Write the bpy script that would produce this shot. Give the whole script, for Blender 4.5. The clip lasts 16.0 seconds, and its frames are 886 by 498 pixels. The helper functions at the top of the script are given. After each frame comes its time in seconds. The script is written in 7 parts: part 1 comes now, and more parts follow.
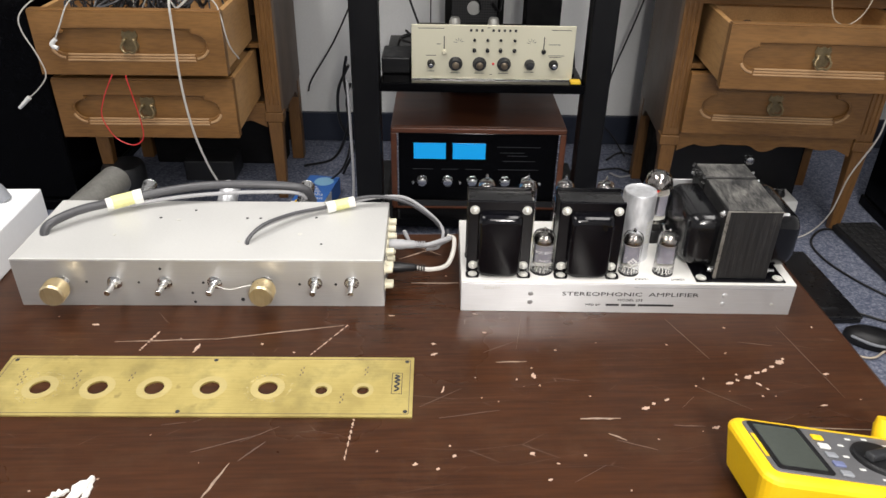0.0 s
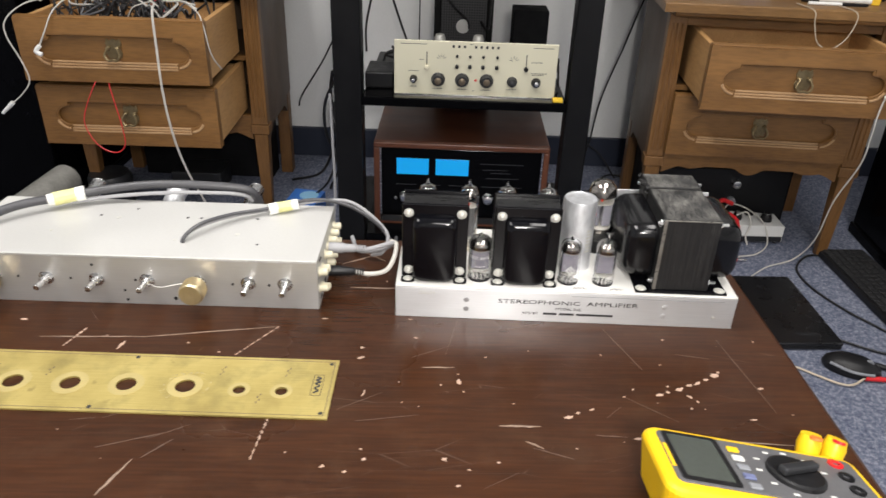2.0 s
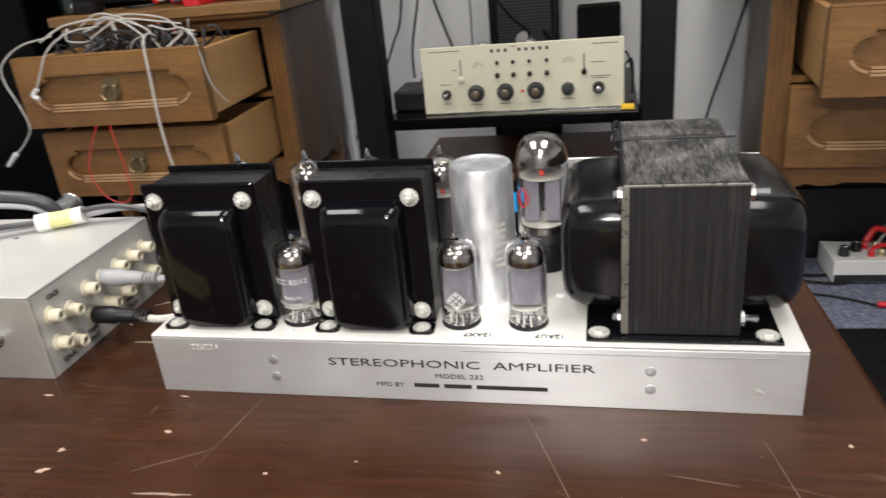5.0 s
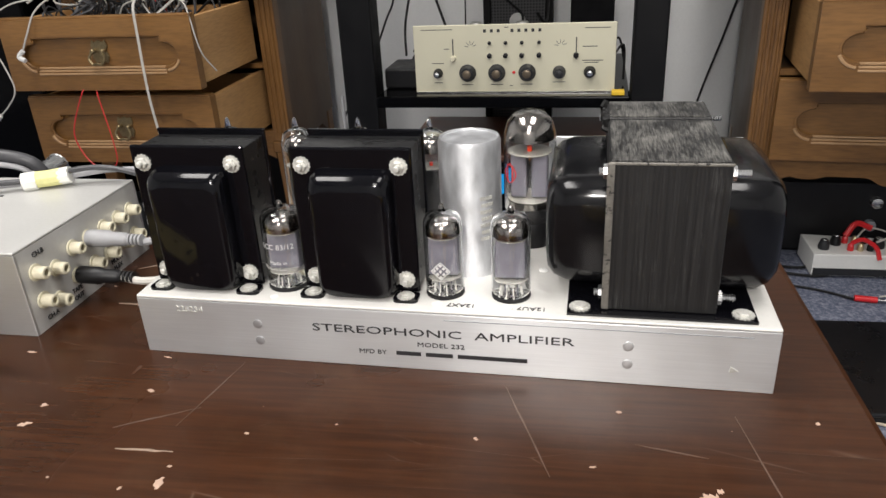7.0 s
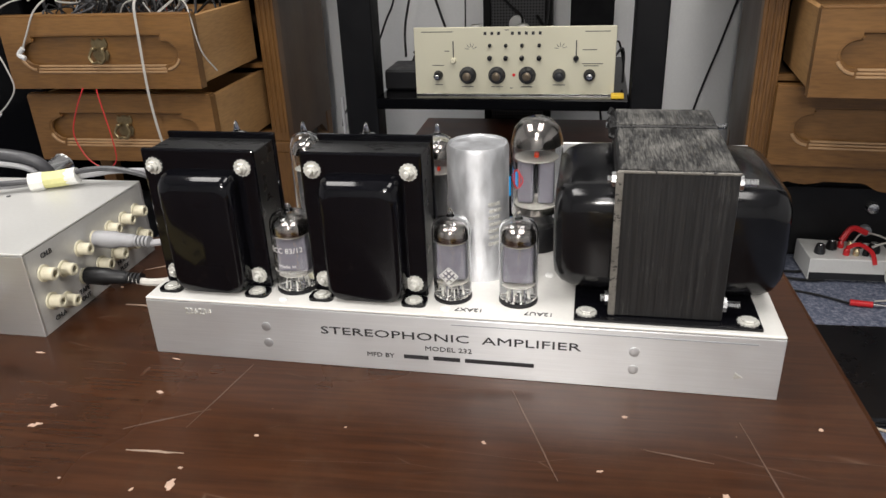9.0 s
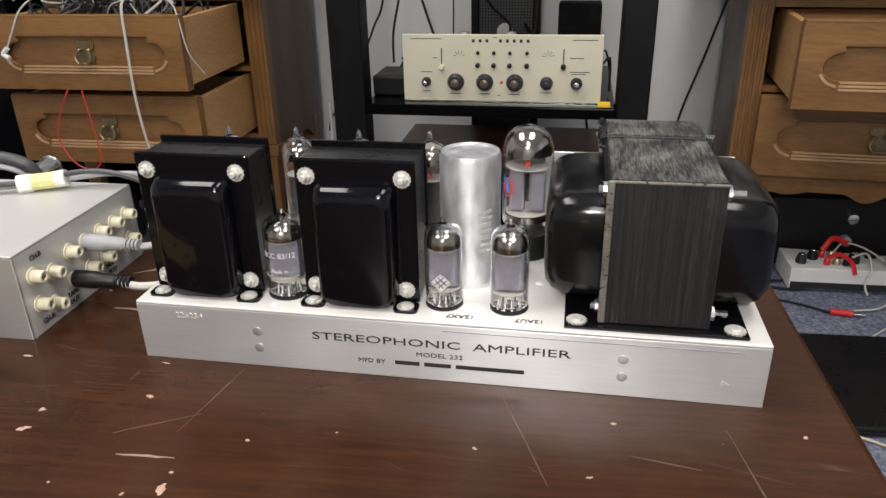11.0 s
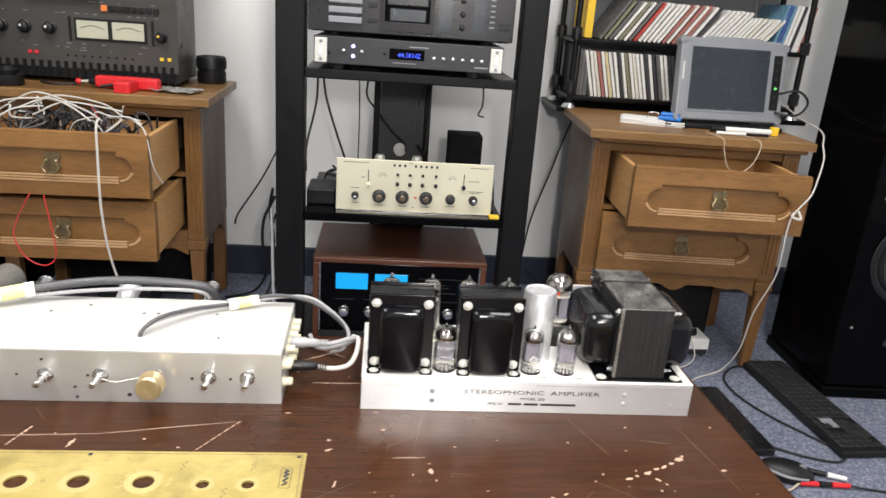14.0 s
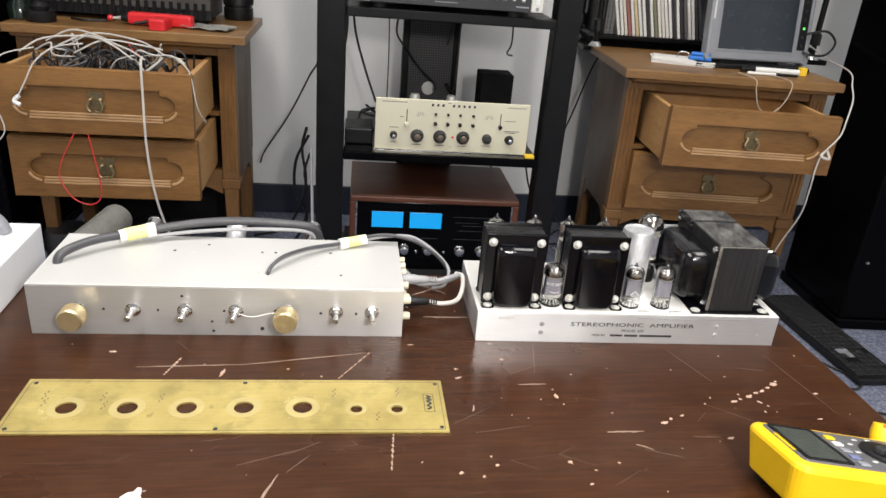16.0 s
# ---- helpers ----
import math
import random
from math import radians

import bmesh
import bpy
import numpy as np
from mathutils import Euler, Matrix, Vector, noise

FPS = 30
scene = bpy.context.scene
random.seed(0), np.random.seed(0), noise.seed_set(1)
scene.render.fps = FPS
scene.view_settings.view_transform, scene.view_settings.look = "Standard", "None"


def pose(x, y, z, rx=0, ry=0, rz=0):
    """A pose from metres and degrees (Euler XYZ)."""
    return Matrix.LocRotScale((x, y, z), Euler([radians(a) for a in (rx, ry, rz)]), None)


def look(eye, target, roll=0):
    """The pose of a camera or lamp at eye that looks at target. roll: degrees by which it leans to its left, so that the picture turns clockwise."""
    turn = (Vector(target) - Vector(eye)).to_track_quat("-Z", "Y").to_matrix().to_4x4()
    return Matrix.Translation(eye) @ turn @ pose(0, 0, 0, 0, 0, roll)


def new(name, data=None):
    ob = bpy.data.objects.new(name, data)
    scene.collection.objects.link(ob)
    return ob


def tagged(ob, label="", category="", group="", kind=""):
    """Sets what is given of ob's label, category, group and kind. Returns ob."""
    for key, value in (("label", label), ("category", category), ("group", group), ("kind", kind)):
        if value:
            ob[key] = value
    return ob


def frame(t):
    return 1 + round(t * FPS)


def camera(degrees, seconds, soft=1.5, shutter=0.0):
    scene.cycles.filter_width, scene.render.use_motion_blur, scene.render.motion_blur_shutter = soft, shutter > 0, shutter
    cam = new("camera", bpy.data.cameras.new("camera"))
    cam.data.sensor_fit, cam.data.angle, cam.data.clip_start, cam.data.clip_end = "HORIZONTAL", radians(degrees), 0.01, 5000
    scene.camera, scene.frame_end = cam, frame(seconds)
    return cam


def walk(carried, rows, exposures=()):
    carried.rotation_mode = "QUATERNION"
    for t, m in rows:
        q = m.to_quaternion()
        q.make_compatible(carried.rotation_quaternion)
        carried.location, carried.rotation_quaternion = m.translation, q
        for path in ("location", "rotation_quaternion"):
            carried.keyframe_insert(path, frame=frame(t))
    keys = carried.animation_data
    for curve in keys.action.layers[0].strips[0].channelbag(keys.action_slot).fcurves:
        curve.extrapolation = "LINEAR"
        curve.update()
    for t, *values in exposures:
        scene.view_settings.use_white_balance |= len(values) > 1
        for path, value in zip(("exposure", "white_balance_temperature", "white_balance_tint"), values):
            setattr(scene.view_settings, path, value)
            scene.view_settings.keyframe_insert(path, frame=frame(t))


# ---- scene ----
cam = camera(62.2, 16.0, shutter=0.3)
PATH = [
    (0, (-0.023, -0.592, 0.424), (-0.009, 1.125, -0.601), 1.0),
    (0.5, (-0.023, -0.592, 0.42), (-0.02, 1.134, -0.591), 0.8),
    (1, (-0.02, -0.59, 0.418), (-0.026, 1.14, -0.585), 0.7),
    (1.5, (-0.002, -0.593, 0.418), (-0.012, 1.14, -0.581), 0.8),
    (2, (0.049, -0.592, 0.404), (0.034, 1.157, -0.565), 2.0),
    (2.5, (0.116, -0.55, 0.362), (0.151, 1.267, -0.473), 1.2),
    (3, (0.142, -0.441, 0.304), (0.257, 1.379, -0.518), 0.9),
    (3.2, (0.141, -0.403, 0.281), (0.272, 1.413, -0.546), 1.9),
    (3.5, (0.147, -0.357, 0.248), (0.248, 1.451, -0.599), 1.8),
    (4, (0.159, -0.305, 0.214), (0.159, 1.509, -0.629), 0.7),
    (4.5, (0.203, -0.294, 0.211), (0.004, 1.519, -0.608), -1.4),
    (5, (0.236, -0.301, 0.218), (-0.19, 1.485, -0.575), -5.6),
    (5.2, (0.241, -0.299, 0.221), (-0.30, 1.451, -0.591), -6.1),
    (7.5, (0.236, -0.31, 0.214), (-0.128, 1.467, -0.629), -2.6),
    (8, (0.236, -0.311, 0.214), (-0.131, 1.467, -0.625), -2.5),
    (8.5, (0.233, -0.311, 0.217), (-0.14, 1.465, -0.624), -2.4),
    (11, (0.227, -0.314, 0.221), (-0.103, 1.476, -0.608), -1.2),
    (11.5, (0.22, -0.328, 0.232), (-0.025, 1.495, -0.554), -0.3),
    (12, (0.199, -0.372, 0.283), (0.219, 1.484, -0.464), 1.1),
    (12.5, (0.171, -0.425, 0.324), (0.356, 1.443, -0.366), 1.5),
    (13, (0.144, -0.494, 0.345), (0.473, 1.39, -0.242), 4.6),
    (13.5, (0.077, -0.581, 0.377), (0.285, 1.32, -0.206), 3.5),
    (14, (0.008, -0.62, 0.375), (0.191, 1.266, -0.263), 4.2),
    (14.5, (-0.059, -0.621, 0.367), (0.149, 1.258, -0.287), 3.4),
    (15, (-0.078, -0.609, 0.355), (0.149, 1.237, -0.38), 4.4),
    (15.5, (-0.103, -0.629, 0.373), (0.121, 1.212, -0.375), 4.2),
    (16, (-0.126, -0.646, 0.384), (0.114, 1.174, -0.411), 4.8),
]
walk(cam, [(t, look(eye, target, roll)) for t, eye, target, roll in PATH], [(0, -0.08), (2, -0.02), (3, 0.23), (3.5, 0.27), (4, 0.11), (4.5, -0.08), (5, -0.12), (8, -0.25), (11, -0.28), (11.5, -0.15), (12, 0.15), (12.5, 0.4), (13, 0.66), (13.5, 0.58), (14, 0.38), (14.5, 0.22), (16, 0.12)])

# ---- world, large lights, exposure ----
world = bpy.data.worlds.new("room_world")
scene.world = world
world.use_nodes = True
world.node_tree.nodes["Background"].inputs[0].default_value = (0.55, 0.6, 0.7, 1)
world.node_tree.nodes["Background"].inputs[1].default_value = 0.02
FLOOR, CEIL = -0.49, 1.95
TROFFERS = [(-0.75, -0.12, 32), (0.65, -0.12, 25), (0.3, -2.0, 27)]
for lx, ly, watts in TROFFERS:
    lamp = bpy.data.lights.new("troffer_light", "AREA")
    lamp.shape, lamp.size, lamp.size_y, lamp.energy, lamp.color = "RECTANGLE", 0.56, 1.15, watts, (1.0, 0.965, 0.935)
    lamp_ob = new("troffer_light", lamp)
    lamp_ob.matrix_world = pose(lx, ly, CEIL - 0.035)

# Unseen lamp above and behind the camera's place, standing in for light near it.
unseen_fill = bpy.data.lights.new("unseen_fill_lamp", "AREA")
unseen_fill.shape, unseen_fill.size, unseen_fill.energy, unseen_fill.color = "DISK", 0.14, 10.5, (1.0, 0.95, 0.9)
new("unseen_fill_lamp", unseen_fill).matrix_world = look((0.17, -0.95, 0.62), (0.08, 0.1, 0.0))


# ---- materials ----
def nodes_of(name):
    m = bpy.data.materials.new(name)
    m.use_nodes = True
    t = m.node_tree
    return m, t, t.nodes["Principled BSDF"]


def add(t, kind, **values):
    n = t.nodes.new(kind)
    for key, v in values.items():
        n.inputs[key.replace("_", " ")].default_value = v
    return n


def coords(t, stretch=(1, 1, 1), space="Object"):
    c, m = t.nodes.new("ShaderNodeTexCoord"), t.nodes.new("ShaderNodeMapping")
    m.inputs["Scale"].default_value = stretch
    t.links.new(c.outputs[space], m.inputs["Vector"])
    return m.outputs["Vector"]


def ramp(t, fac, stops):
    r = t.nodes.new("ShaderNodeValToRGB")
    while len(r.color_ramp.elements) < len(stops):
        r.color_ramp.elements.new(0.5)
    for e, (p, c) in zip(r.color_ramp.elements, stops):
        e.position, e.color = p, (*c, 1) if len(c) == 3 else (c[0], c[0], c[0], 1)
    t.links.new(fac, r.inputs["Fac"])
    return r.outputs["Color"]


def mixed(t, fac, a, b, how="MIX"):
    m = t.nodes.new("ShaderNodeMix")
    m.data_type, m.blend_type = "RGBA", how
    for slot, v in ((0, fac), (6, a), (7, b)):
        if isinstance(v, (int, float)):
            m.inputs[slot].default_value = v
        elif isinstance(v, tuple):
            m.inputs[slot].default_value = (*v, 1)
        else:
            t.links.new(v, m.inputs[slot])
    return m.outputs[2]


def noise_of(t, vec, scale, detail=4.0, rough=0.55):
    n = add(t, "ShaderNodeTexNoise", Scale=scale, Detail=detail, Roughness=rough)
    t.links.new(vec, n.inputs["Vector"])
    return n.outputs["Fac"]


def relief(t, p, height, strength, dist=0.001):
    b = add(t, "ShaderNodeBump", Strength=strength, Distance=dist)
    t.links.new(height, b.inputs["Height"])
    t.links.new(b.outputs["Normal"], p.inputs["Normal"])


def shade(c, k):
    return tuple(min(1.0, v * k) for v in c)


def surf(name, color, rough=0.5, metal=0.0, var=0.12, scale=25.0, fine=220.0, bump=0.15, stretch=(1, 1, 1), spec=0.5, coat=0.0, wear=None, wear_at=0.68):
    """A plain surface: broad stains, fine grain, uneven gloss, faint relief, and worn flecks of another colour."""
    m, t, p = nodes_of(name)
    v = coords(t, stretch)
    broad, grain = noise_of(t, v, scale, 5), noise_of(t, v, fine, 3, 0.6)
    c = ramp(t, broad, [(0.25, shade(color, 1 - var)), (0.75, shade(color, 1 + var))])
    c = mixed(t, 0.35, c, ramp(t, grain, [(0.3, shade(color, 1 - 1.4 * var)), (0.7, shade(color, 1 + 1.4 * var))]))
    if wear:
        c = mixed(t, ramp(t, noise_of(t, v, scale * 4, 8, 0.7), [(wear_at, (0.0,)), (wear_at + 0.06, (1.0,))]), c, wear)
    t.links.new(c, p.inputs["Base Color"])
    t.links.new(ramp(t, broad, [(0.3, (max(0.02, rough * 0.8),)), (0.7, (min(1.0, rough * 1.2),))]), p.inputs["Roughness"])
    p.inputs["Metallic"].default_value = metal
    p.inputs["Specular IOR Level"].default_value = spec
    p.inputs["Coat Weight"].default_value = coat
    p.inputs["Coat Roughness"].default_value = 0.12
    if bump:
        relief(t, p, grain, bump, 0.0006)
    return m


def wood(name, dark, light, along="x", rough=0.45, rings=14.0, coat=0.0, dents=None):
    """Stained timber with long grain, pores and uneven polish."""
    m, t, p = nodes_of(name)
    s = {"x": (0.12, 1, 1), "y": (1, 0.12, 1), "z": (1, 1, 0.12)}[along]
    v = coords(t, s)
    band, pore, cloud = noise_of(t, v, rings, 6, 0.6), noise_of(t, v, rings * 22, 2, 0.5), noise_of(t, coords(t), 5.0, 4)
    c = ramp(t, band, [(0.32, dark), (0.68, light)])
    c = mixed(t, 0.3, c, ramp(t, pore, [(0.35, shade(dark, 0.6)), (0.6, light)]))
    c = mixed(t, 0.3, c, ramp(t, cloud, [(0.3, dark), (0.7, shade(light, 1.15))]))
    if dents:
        fleck = noise_of(t, coords(t), 95, 2, 0.5)
        c = mixed(t, ramp(t, fleck, [(0.755, (0.0,)), (0.77, (1.0,))]), c, dents)
    t.links.new(c, p.inputs["Base Color"])
    t.links.new(ramp(t, cloud, [(0.3, (rough * 0.8,)), (0.7, (rough * 1.25,))]), p.inputs["Roughness"])
    p.inputs["Coat Weight"].default_value = coat
    p.inputs["Coat Roughness"].default_value = 0.2
    relief(t, p, pore, 0.12, 0.0005)
    return m


def clear(name, tint=(1, 1, 1), rough=0.02, ior=1.45):
    m, t, p = nodes_of(name)
    v = coords(t)
    t.links.new(ramp(t, noise_of(t, v, 60, 3), [(0.3, (rough,)), (0.8, (rough * 3 + 0.02,))]), p.inputs["Roughness"])
    p.inputs["Base Color"].default_value = (*tint, 1)
    p.inputs["Transmission Weight"].default_value = 1.0
    p.inputs["IOR"].default_value = ior
    return m


def glow(name, color, strength):
    m, t, p = nodes_of(name)
    p.inputs["Base Color"].default_value = (*color, 1)
    p.inputs["Emission Color"].default_value = (*color, 1)
    p.inputs["Emission Strength"].default_value = strength
    p.inputs["Roughness"].default_value = 0.25
    return m


def brushed(name, color, rough=0.3, along=(1, 60, 60), var=0.12, metal=1.0):
    m, t, p = nodes_of(name)
    v = coords(t, along)
    lines, cloud = noise_of(t, v, 12, 3, 0.6), noise_of(t, coords(t), 18, 5)
    c = mixed(t, 0.5, ramp(t, lines, [(0.3, shade(color, 1 - var)), (0.7, shade(color, 1 + var))]), ramp(t, cloud, [(0.3, shade(color, 1 - var)), (0.7, shade(color, 1 + var))]))
    t.links.new(c, p.inputs["Base Color"])
    t.links.new(ramp(t, lines, [(0.3, (rough * 0.75,)), (0.7, (rough * 1.3,))]), p.inputs["Roughness"])
    p.inputs["Metallic"].default_value = metal
    relief(t, p, lines, 0.08, 0.0003)
    return m


def table_wood():
    """Dark varnished veneer: long grain, cloudy polish, hair scratches."""
    m, t, p = nodes_of("dark_veneer")
    band, pore = noise_of(t, coords(t, (0.4, 1, 1)), 9, 7, 0.62), noise_of(t, coords(t, (0.06, 1, 1)), 330, 3)
    cloud = noise_of(t, coords(t), 3.2, 5)
    c = ramp(t, band, [(0.3, (0.017, 0.0064, 0.0030)), (0.72, (0.054, 0.0182, 0.0060))])
    c = mixed(t, 0.35, c, ramp(t, cloud, [(0.3, (0.024, 0.0092, 0.0044)), (0.75, (0.066, 0.0218, 0.0068))]))
    streak = noise_of(t, coords(t, (0.035, 1, 1)), 120, 4, 0.7)
    c = mixed(t, 0.2, c, ramp(t, streak, [(0.36, (0.010, 0.0044, 0.0025)), (0.66, (0.070, 0.0245, 0.0085))]))
    c = mixed(t, 0.2, c, ramp(t, pore, [(0.38, (0.008, 0.004, 0.003)), (0.63, (0.085, 0.032, 0.014))]))
    c = mixed(t, ramp(t, noise_of(t, coords(t), 21, 7, 0.7), [(0.5, (0.0,)), (0.72, (0.26,))]), c, (0.085, 0.045, 0.024))
    hair = None
    for turn, size in ((0.5, 9.0), (2.1, 7.0)):
        map_node = t.nodes.new("ShaderNodeMapping")
        t.links.new(t.nodes.new("ShaderNodeTexCoord").outputs["Object"], map_node.inputs["Vector"])
        map_node.inputs["Rotation"].default_value = (0, 0, turn)
        map_node.inputs["Scale"].default_value = (1, 7, 1)
        w = add(t, "ShaderNodeTexVoronoi", Scale=size)
        w.feature = "DISTANCE_TO_EDGE"
        t.links.new(map_node.outputs["Vector"], w.inputs["Vector"])
        line = ramp(t, w.outputs["Distance"], [(0.0, (1.0,)), (0.006, (0.0,))])
        gate = ramp(t, noise_of(t, map_node.outputs["Vector"], 4.0, 3), [(0.56, (0.0,)), (0.66, (1.0,))])
        hair = mixed(t, 1.0, line, gate, "MULTIPLY") if hair is None else mixed(t, 1.0, hair, mixed(t, 1.0, line, gate, "MULTIPLY"), "ADD")
    c = mixed(t, mixed(t, 1.0, hair, (0.32, 0.32, 0.32), "MULTIPLY"), c, (0.2, 0.14, 0.105))
    speck = noise_of(t, coords(t), 130, 1, 0.4)
    c = mixed(t, ramp(t, speck, [(0.79, (0.0,)), (0.8, (1.0,))]), c, (0.42, 0.3, 0.24))
    t.links.new(c, p.inputs["Base Color"])
    t.links.new(ramp(t, cloud, [(0.3, (0.22,)), (0.7, (0.38,))]), p.inputs["Roughness"])
    p.inputs["Specular IOR Level"].default_value = 0.27
    relief(t, p, pore, 0.06, 0.0003)
    return m


def carpet_pile():
    m, t, p = nodes_of("blue_grey_carpet")
    v = coords(t)
    loop, speck, cloud = noise_of(t, v, 420, 2, 0.7), noise_of(t, v, 130, 4, 0.8), noise_of(t, v, 6, 4)
    c = ramp(t, speck, [(0.36, (0.045, 0.057, 0.1)), (0.5, (0.135, 0.15, 0.21)), (0.64, (0.32, 0.33, 0.38))])
    c = mixed(t, 0.25, c, ramp(t, cloud, [(0.3, (0.12, 0.14, 0.2)), (0.7, (0.25, 0.27, 0.34))]))
    t.links.new(c, p.inputs["Base Color"])
    p.inputs["Roughness"].default_value = 0.95
    p.inputs["Specular IOR Level"].default_value = 0.15
    relief(t, p, loop, 0.7, 0.003)
    return m


def old_brass():
    """Engraved brass sheet with a greenish bloom and dark spots."""
    m, t, p = nodes_of("stained_brass_sheet")
    v = coords(t)
    line, cloud, spot = noise_of(t, coords(t, (1.5, 70, 1)), 14, 3), noise_of(t, v, 14, 6, 0.6), noise_of(t, v, 48, 3, 0.5)
    c = ramp(t, cloud, [(0.28, (0.32, 0.245, 0.078)), (0.5, (0.52, 0.415, 0.14)), (0.75, (0.62, 0.51, 0.19))])
    c = mixed(t, ramp(t, noise_of(t, v, 26, 5, 0.6), [(0.50, (0.0,)), (0.68, (0.8,))]), c, (0.29, 0.24, 0.085))
    c = mixed(t, ramp(t, spot, [(0.68, (0.0,)), (0.74, (0.6,))]), c, (0.2, 0.15, 0.05))
    c = mixed(t, 0.18, c, ramp(t, line, [(0.3, (0.38, 0.28, 0.08)), (0.7, (0.75, 0.6, 0.24))]))
    t.links.new(c, p.inputs["Base Color"])
    p.inputs["Metallic"].default_value = 0.55
    t.links.new(ramp(t, cloud, [(0.3, (0.34,)), (0.7, (0.48,))]), p.inputs["Roughness"])
    relief(t, p, line, 0.08, 0.0003)
    return m


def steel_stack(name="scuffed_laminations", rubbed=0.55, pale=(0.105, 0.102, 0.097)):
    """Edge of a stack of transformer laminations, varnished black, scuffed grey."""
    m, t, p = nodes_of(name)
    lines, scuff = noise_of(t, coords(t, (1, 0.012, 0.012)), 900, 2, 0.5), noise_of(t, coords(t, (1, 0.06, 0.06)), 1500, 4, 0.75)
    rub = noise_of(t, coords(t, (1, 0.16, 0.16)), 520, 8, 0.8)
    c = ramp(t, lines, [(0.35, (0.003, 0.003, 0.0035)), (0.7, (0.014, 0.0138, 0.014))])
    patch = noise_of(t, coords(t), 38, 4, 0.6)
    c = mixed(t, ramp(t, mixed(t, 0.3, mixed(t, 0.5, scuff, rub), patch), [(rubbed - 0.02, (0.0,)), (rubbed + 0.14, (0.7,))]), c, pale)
    t.links.new(c, p.inputs["Base Color"])
    t.links.new(ramp(t, rub, [(0.3, (0.4,)), (0.7, (0.65,))]), p.inputs["Roughness"])
    relief(t, p, lines, 0.5, 0.0006)
    return m


def grained_panel(name, color, rough, spread, metal):
    """Sheet metal rubbed along its length: glare is drawn out upright, across the grain."""
    m, t, p = nodes_of(name)
    lines, cloud, fine = noise_of(t, coords(t, (1, 40, 40)), 26, 4, 0.65), noise_of(t, coords(t), 16, 6, 0.6), noise_of(t, coords(t), 420, 2)
    c = mixed(t, 0.5, ramp(t, lines, [(0.3, shade(color, 0.9)), (0.7, shade(color, 1.08))]), ramp(t, cloud, [(0.3, shade(color, 0.9)), (0.7, shade(color, 1.08))]))
    c = mixed(t, ramp(t, noise_of(t, coords(t), 70, 8, 0.7), [(0.74, (0.0,)), (0.79, (0.7,))]), c, shade(color, 0.45))
    t.links.new(c, p.inputs["Base Color"])
    t.links.new(ramp(t, cloud, [(0.3, (rough * 0.85,)), (0.7, (rough * 1.15,))]), p.inputs["Roughness"])
    p.inputs["Metallic"].default_value = metal
    p.inputs["Anisotropic"].default_value = spread
    along = t.nodes.new("ShaderNodeTangent")
    along.direction_type, along.uv_map = "UV_MAP", "grain"
    t.links.new(along.outputs["Tangent"], p.inputs["Tangent"])
    relief(t, p, fine, 0.04, 0.0003)
    return m


def grained(ob):
    """Lays the rubbing direction on a sheet: u runs upright."""
    uv = ob.data.uv_layers.new(name="grain")
    for loop in ob.data.loops:
        co = ob.data.vertices[loop.vertex_index].co
        uv.data[loop.index].uv = (co.z * 4, co.x * 4)
    return ob


def grille_mesh():
    m, t, p = nodes_of("perforated_metal")
    w = add(t, "ShaderNodeTexVoronoi", Scale=150.0, Randomness=0.0)
    t.links.new(coords(t), w.inputs["Vector"])
    c = ramp(t, w.outputs["Distance"], [(0.3, (0.004, 0.004, 0.005)), (0.42, (0.06, 0.06, 0.065))])
    t.links.new(c, p.inputs["Base Color"])
    p.inputs["Roughness"].default_value = 0.5
    return m


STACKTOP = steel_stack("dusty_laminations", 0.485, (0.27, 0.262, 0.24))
TABLE, CARPET, BRASS_SHEET, STACK, GRILLE = table_wood(), carpet_pile(), old_brass(), steel_stack(), grille_mesh()
WALL = surf("grey_white_wall_paint", (0.80, 0.805, 0.80), 0.7, var=0.04, scale=3, fine=160, bump=0.25)
BASE = surf("navy_vinyl_baseboard", (0.02, 0.026, 0.045), 0.5, var=0.15)
CEILING = surf("ceiling_board", (0.75, 0.75, 0.73), 0.9, var=0.05, scale=8, bump=0.5)
OAK = wood("walnut_stained_oak", (0.098, 0.044, 0.0118), (0.265, 0.130, 0.038), "x", 0.42)
OAKZ = wood("walnut_stained_oak_upright", (0.083, 0.0375, 0.0112), (0.22, 0.107, 0.032), "z", 0.42)
OAKTOP = wood("walnut_stained_oak_top", (0.11, 0.055, 0.018), (0.28, 0.15, 0.052), "x", 0.38)
# Side, back and inner boards take a darker, greyer oak than the fronts.
OAKSIDE = wood("grey_brown_oak_side", (0.06, 0.034, 0.018), (0.13, 0.08, 0.045), "z", 0.5)
PINE = wood("pale_drawer_wood", (0.35, 0.182, 0.064), (0.57, 0.33, 0.135), "y", 0.5)
MOULD = wood("lit_lip_moulding", (0.30, 0.17, 0.075), (0.55, 0.36, 0.2), "x", 0.35)
WALNUT = wood("red_walnut_veneer", (0.05, 0.017, 0.009), (0.15, 0.05, 0.022), "x", 0.4)
BLACKPAINT = surf("black_powder_coat", (0.0045, 0.0045, 0.005), 0.4, var=0.2, fine=500, bump=0.15, spec=0.22)
GLOSSBLACK = surf("gloss_black_lacquer", (0.002, 0.002, 0.0024), 0.11, var=0.1, bump=0.01, spec=0.07)
ENAMEL = surf("black_enamel", (0.003, 0.003, 0.0042), 0.085, var=0.2, scale=60, fine=400, bump=0.03, spec=0.3, wear=(0.2, 0.2, 0.2), wear_at=0.745)
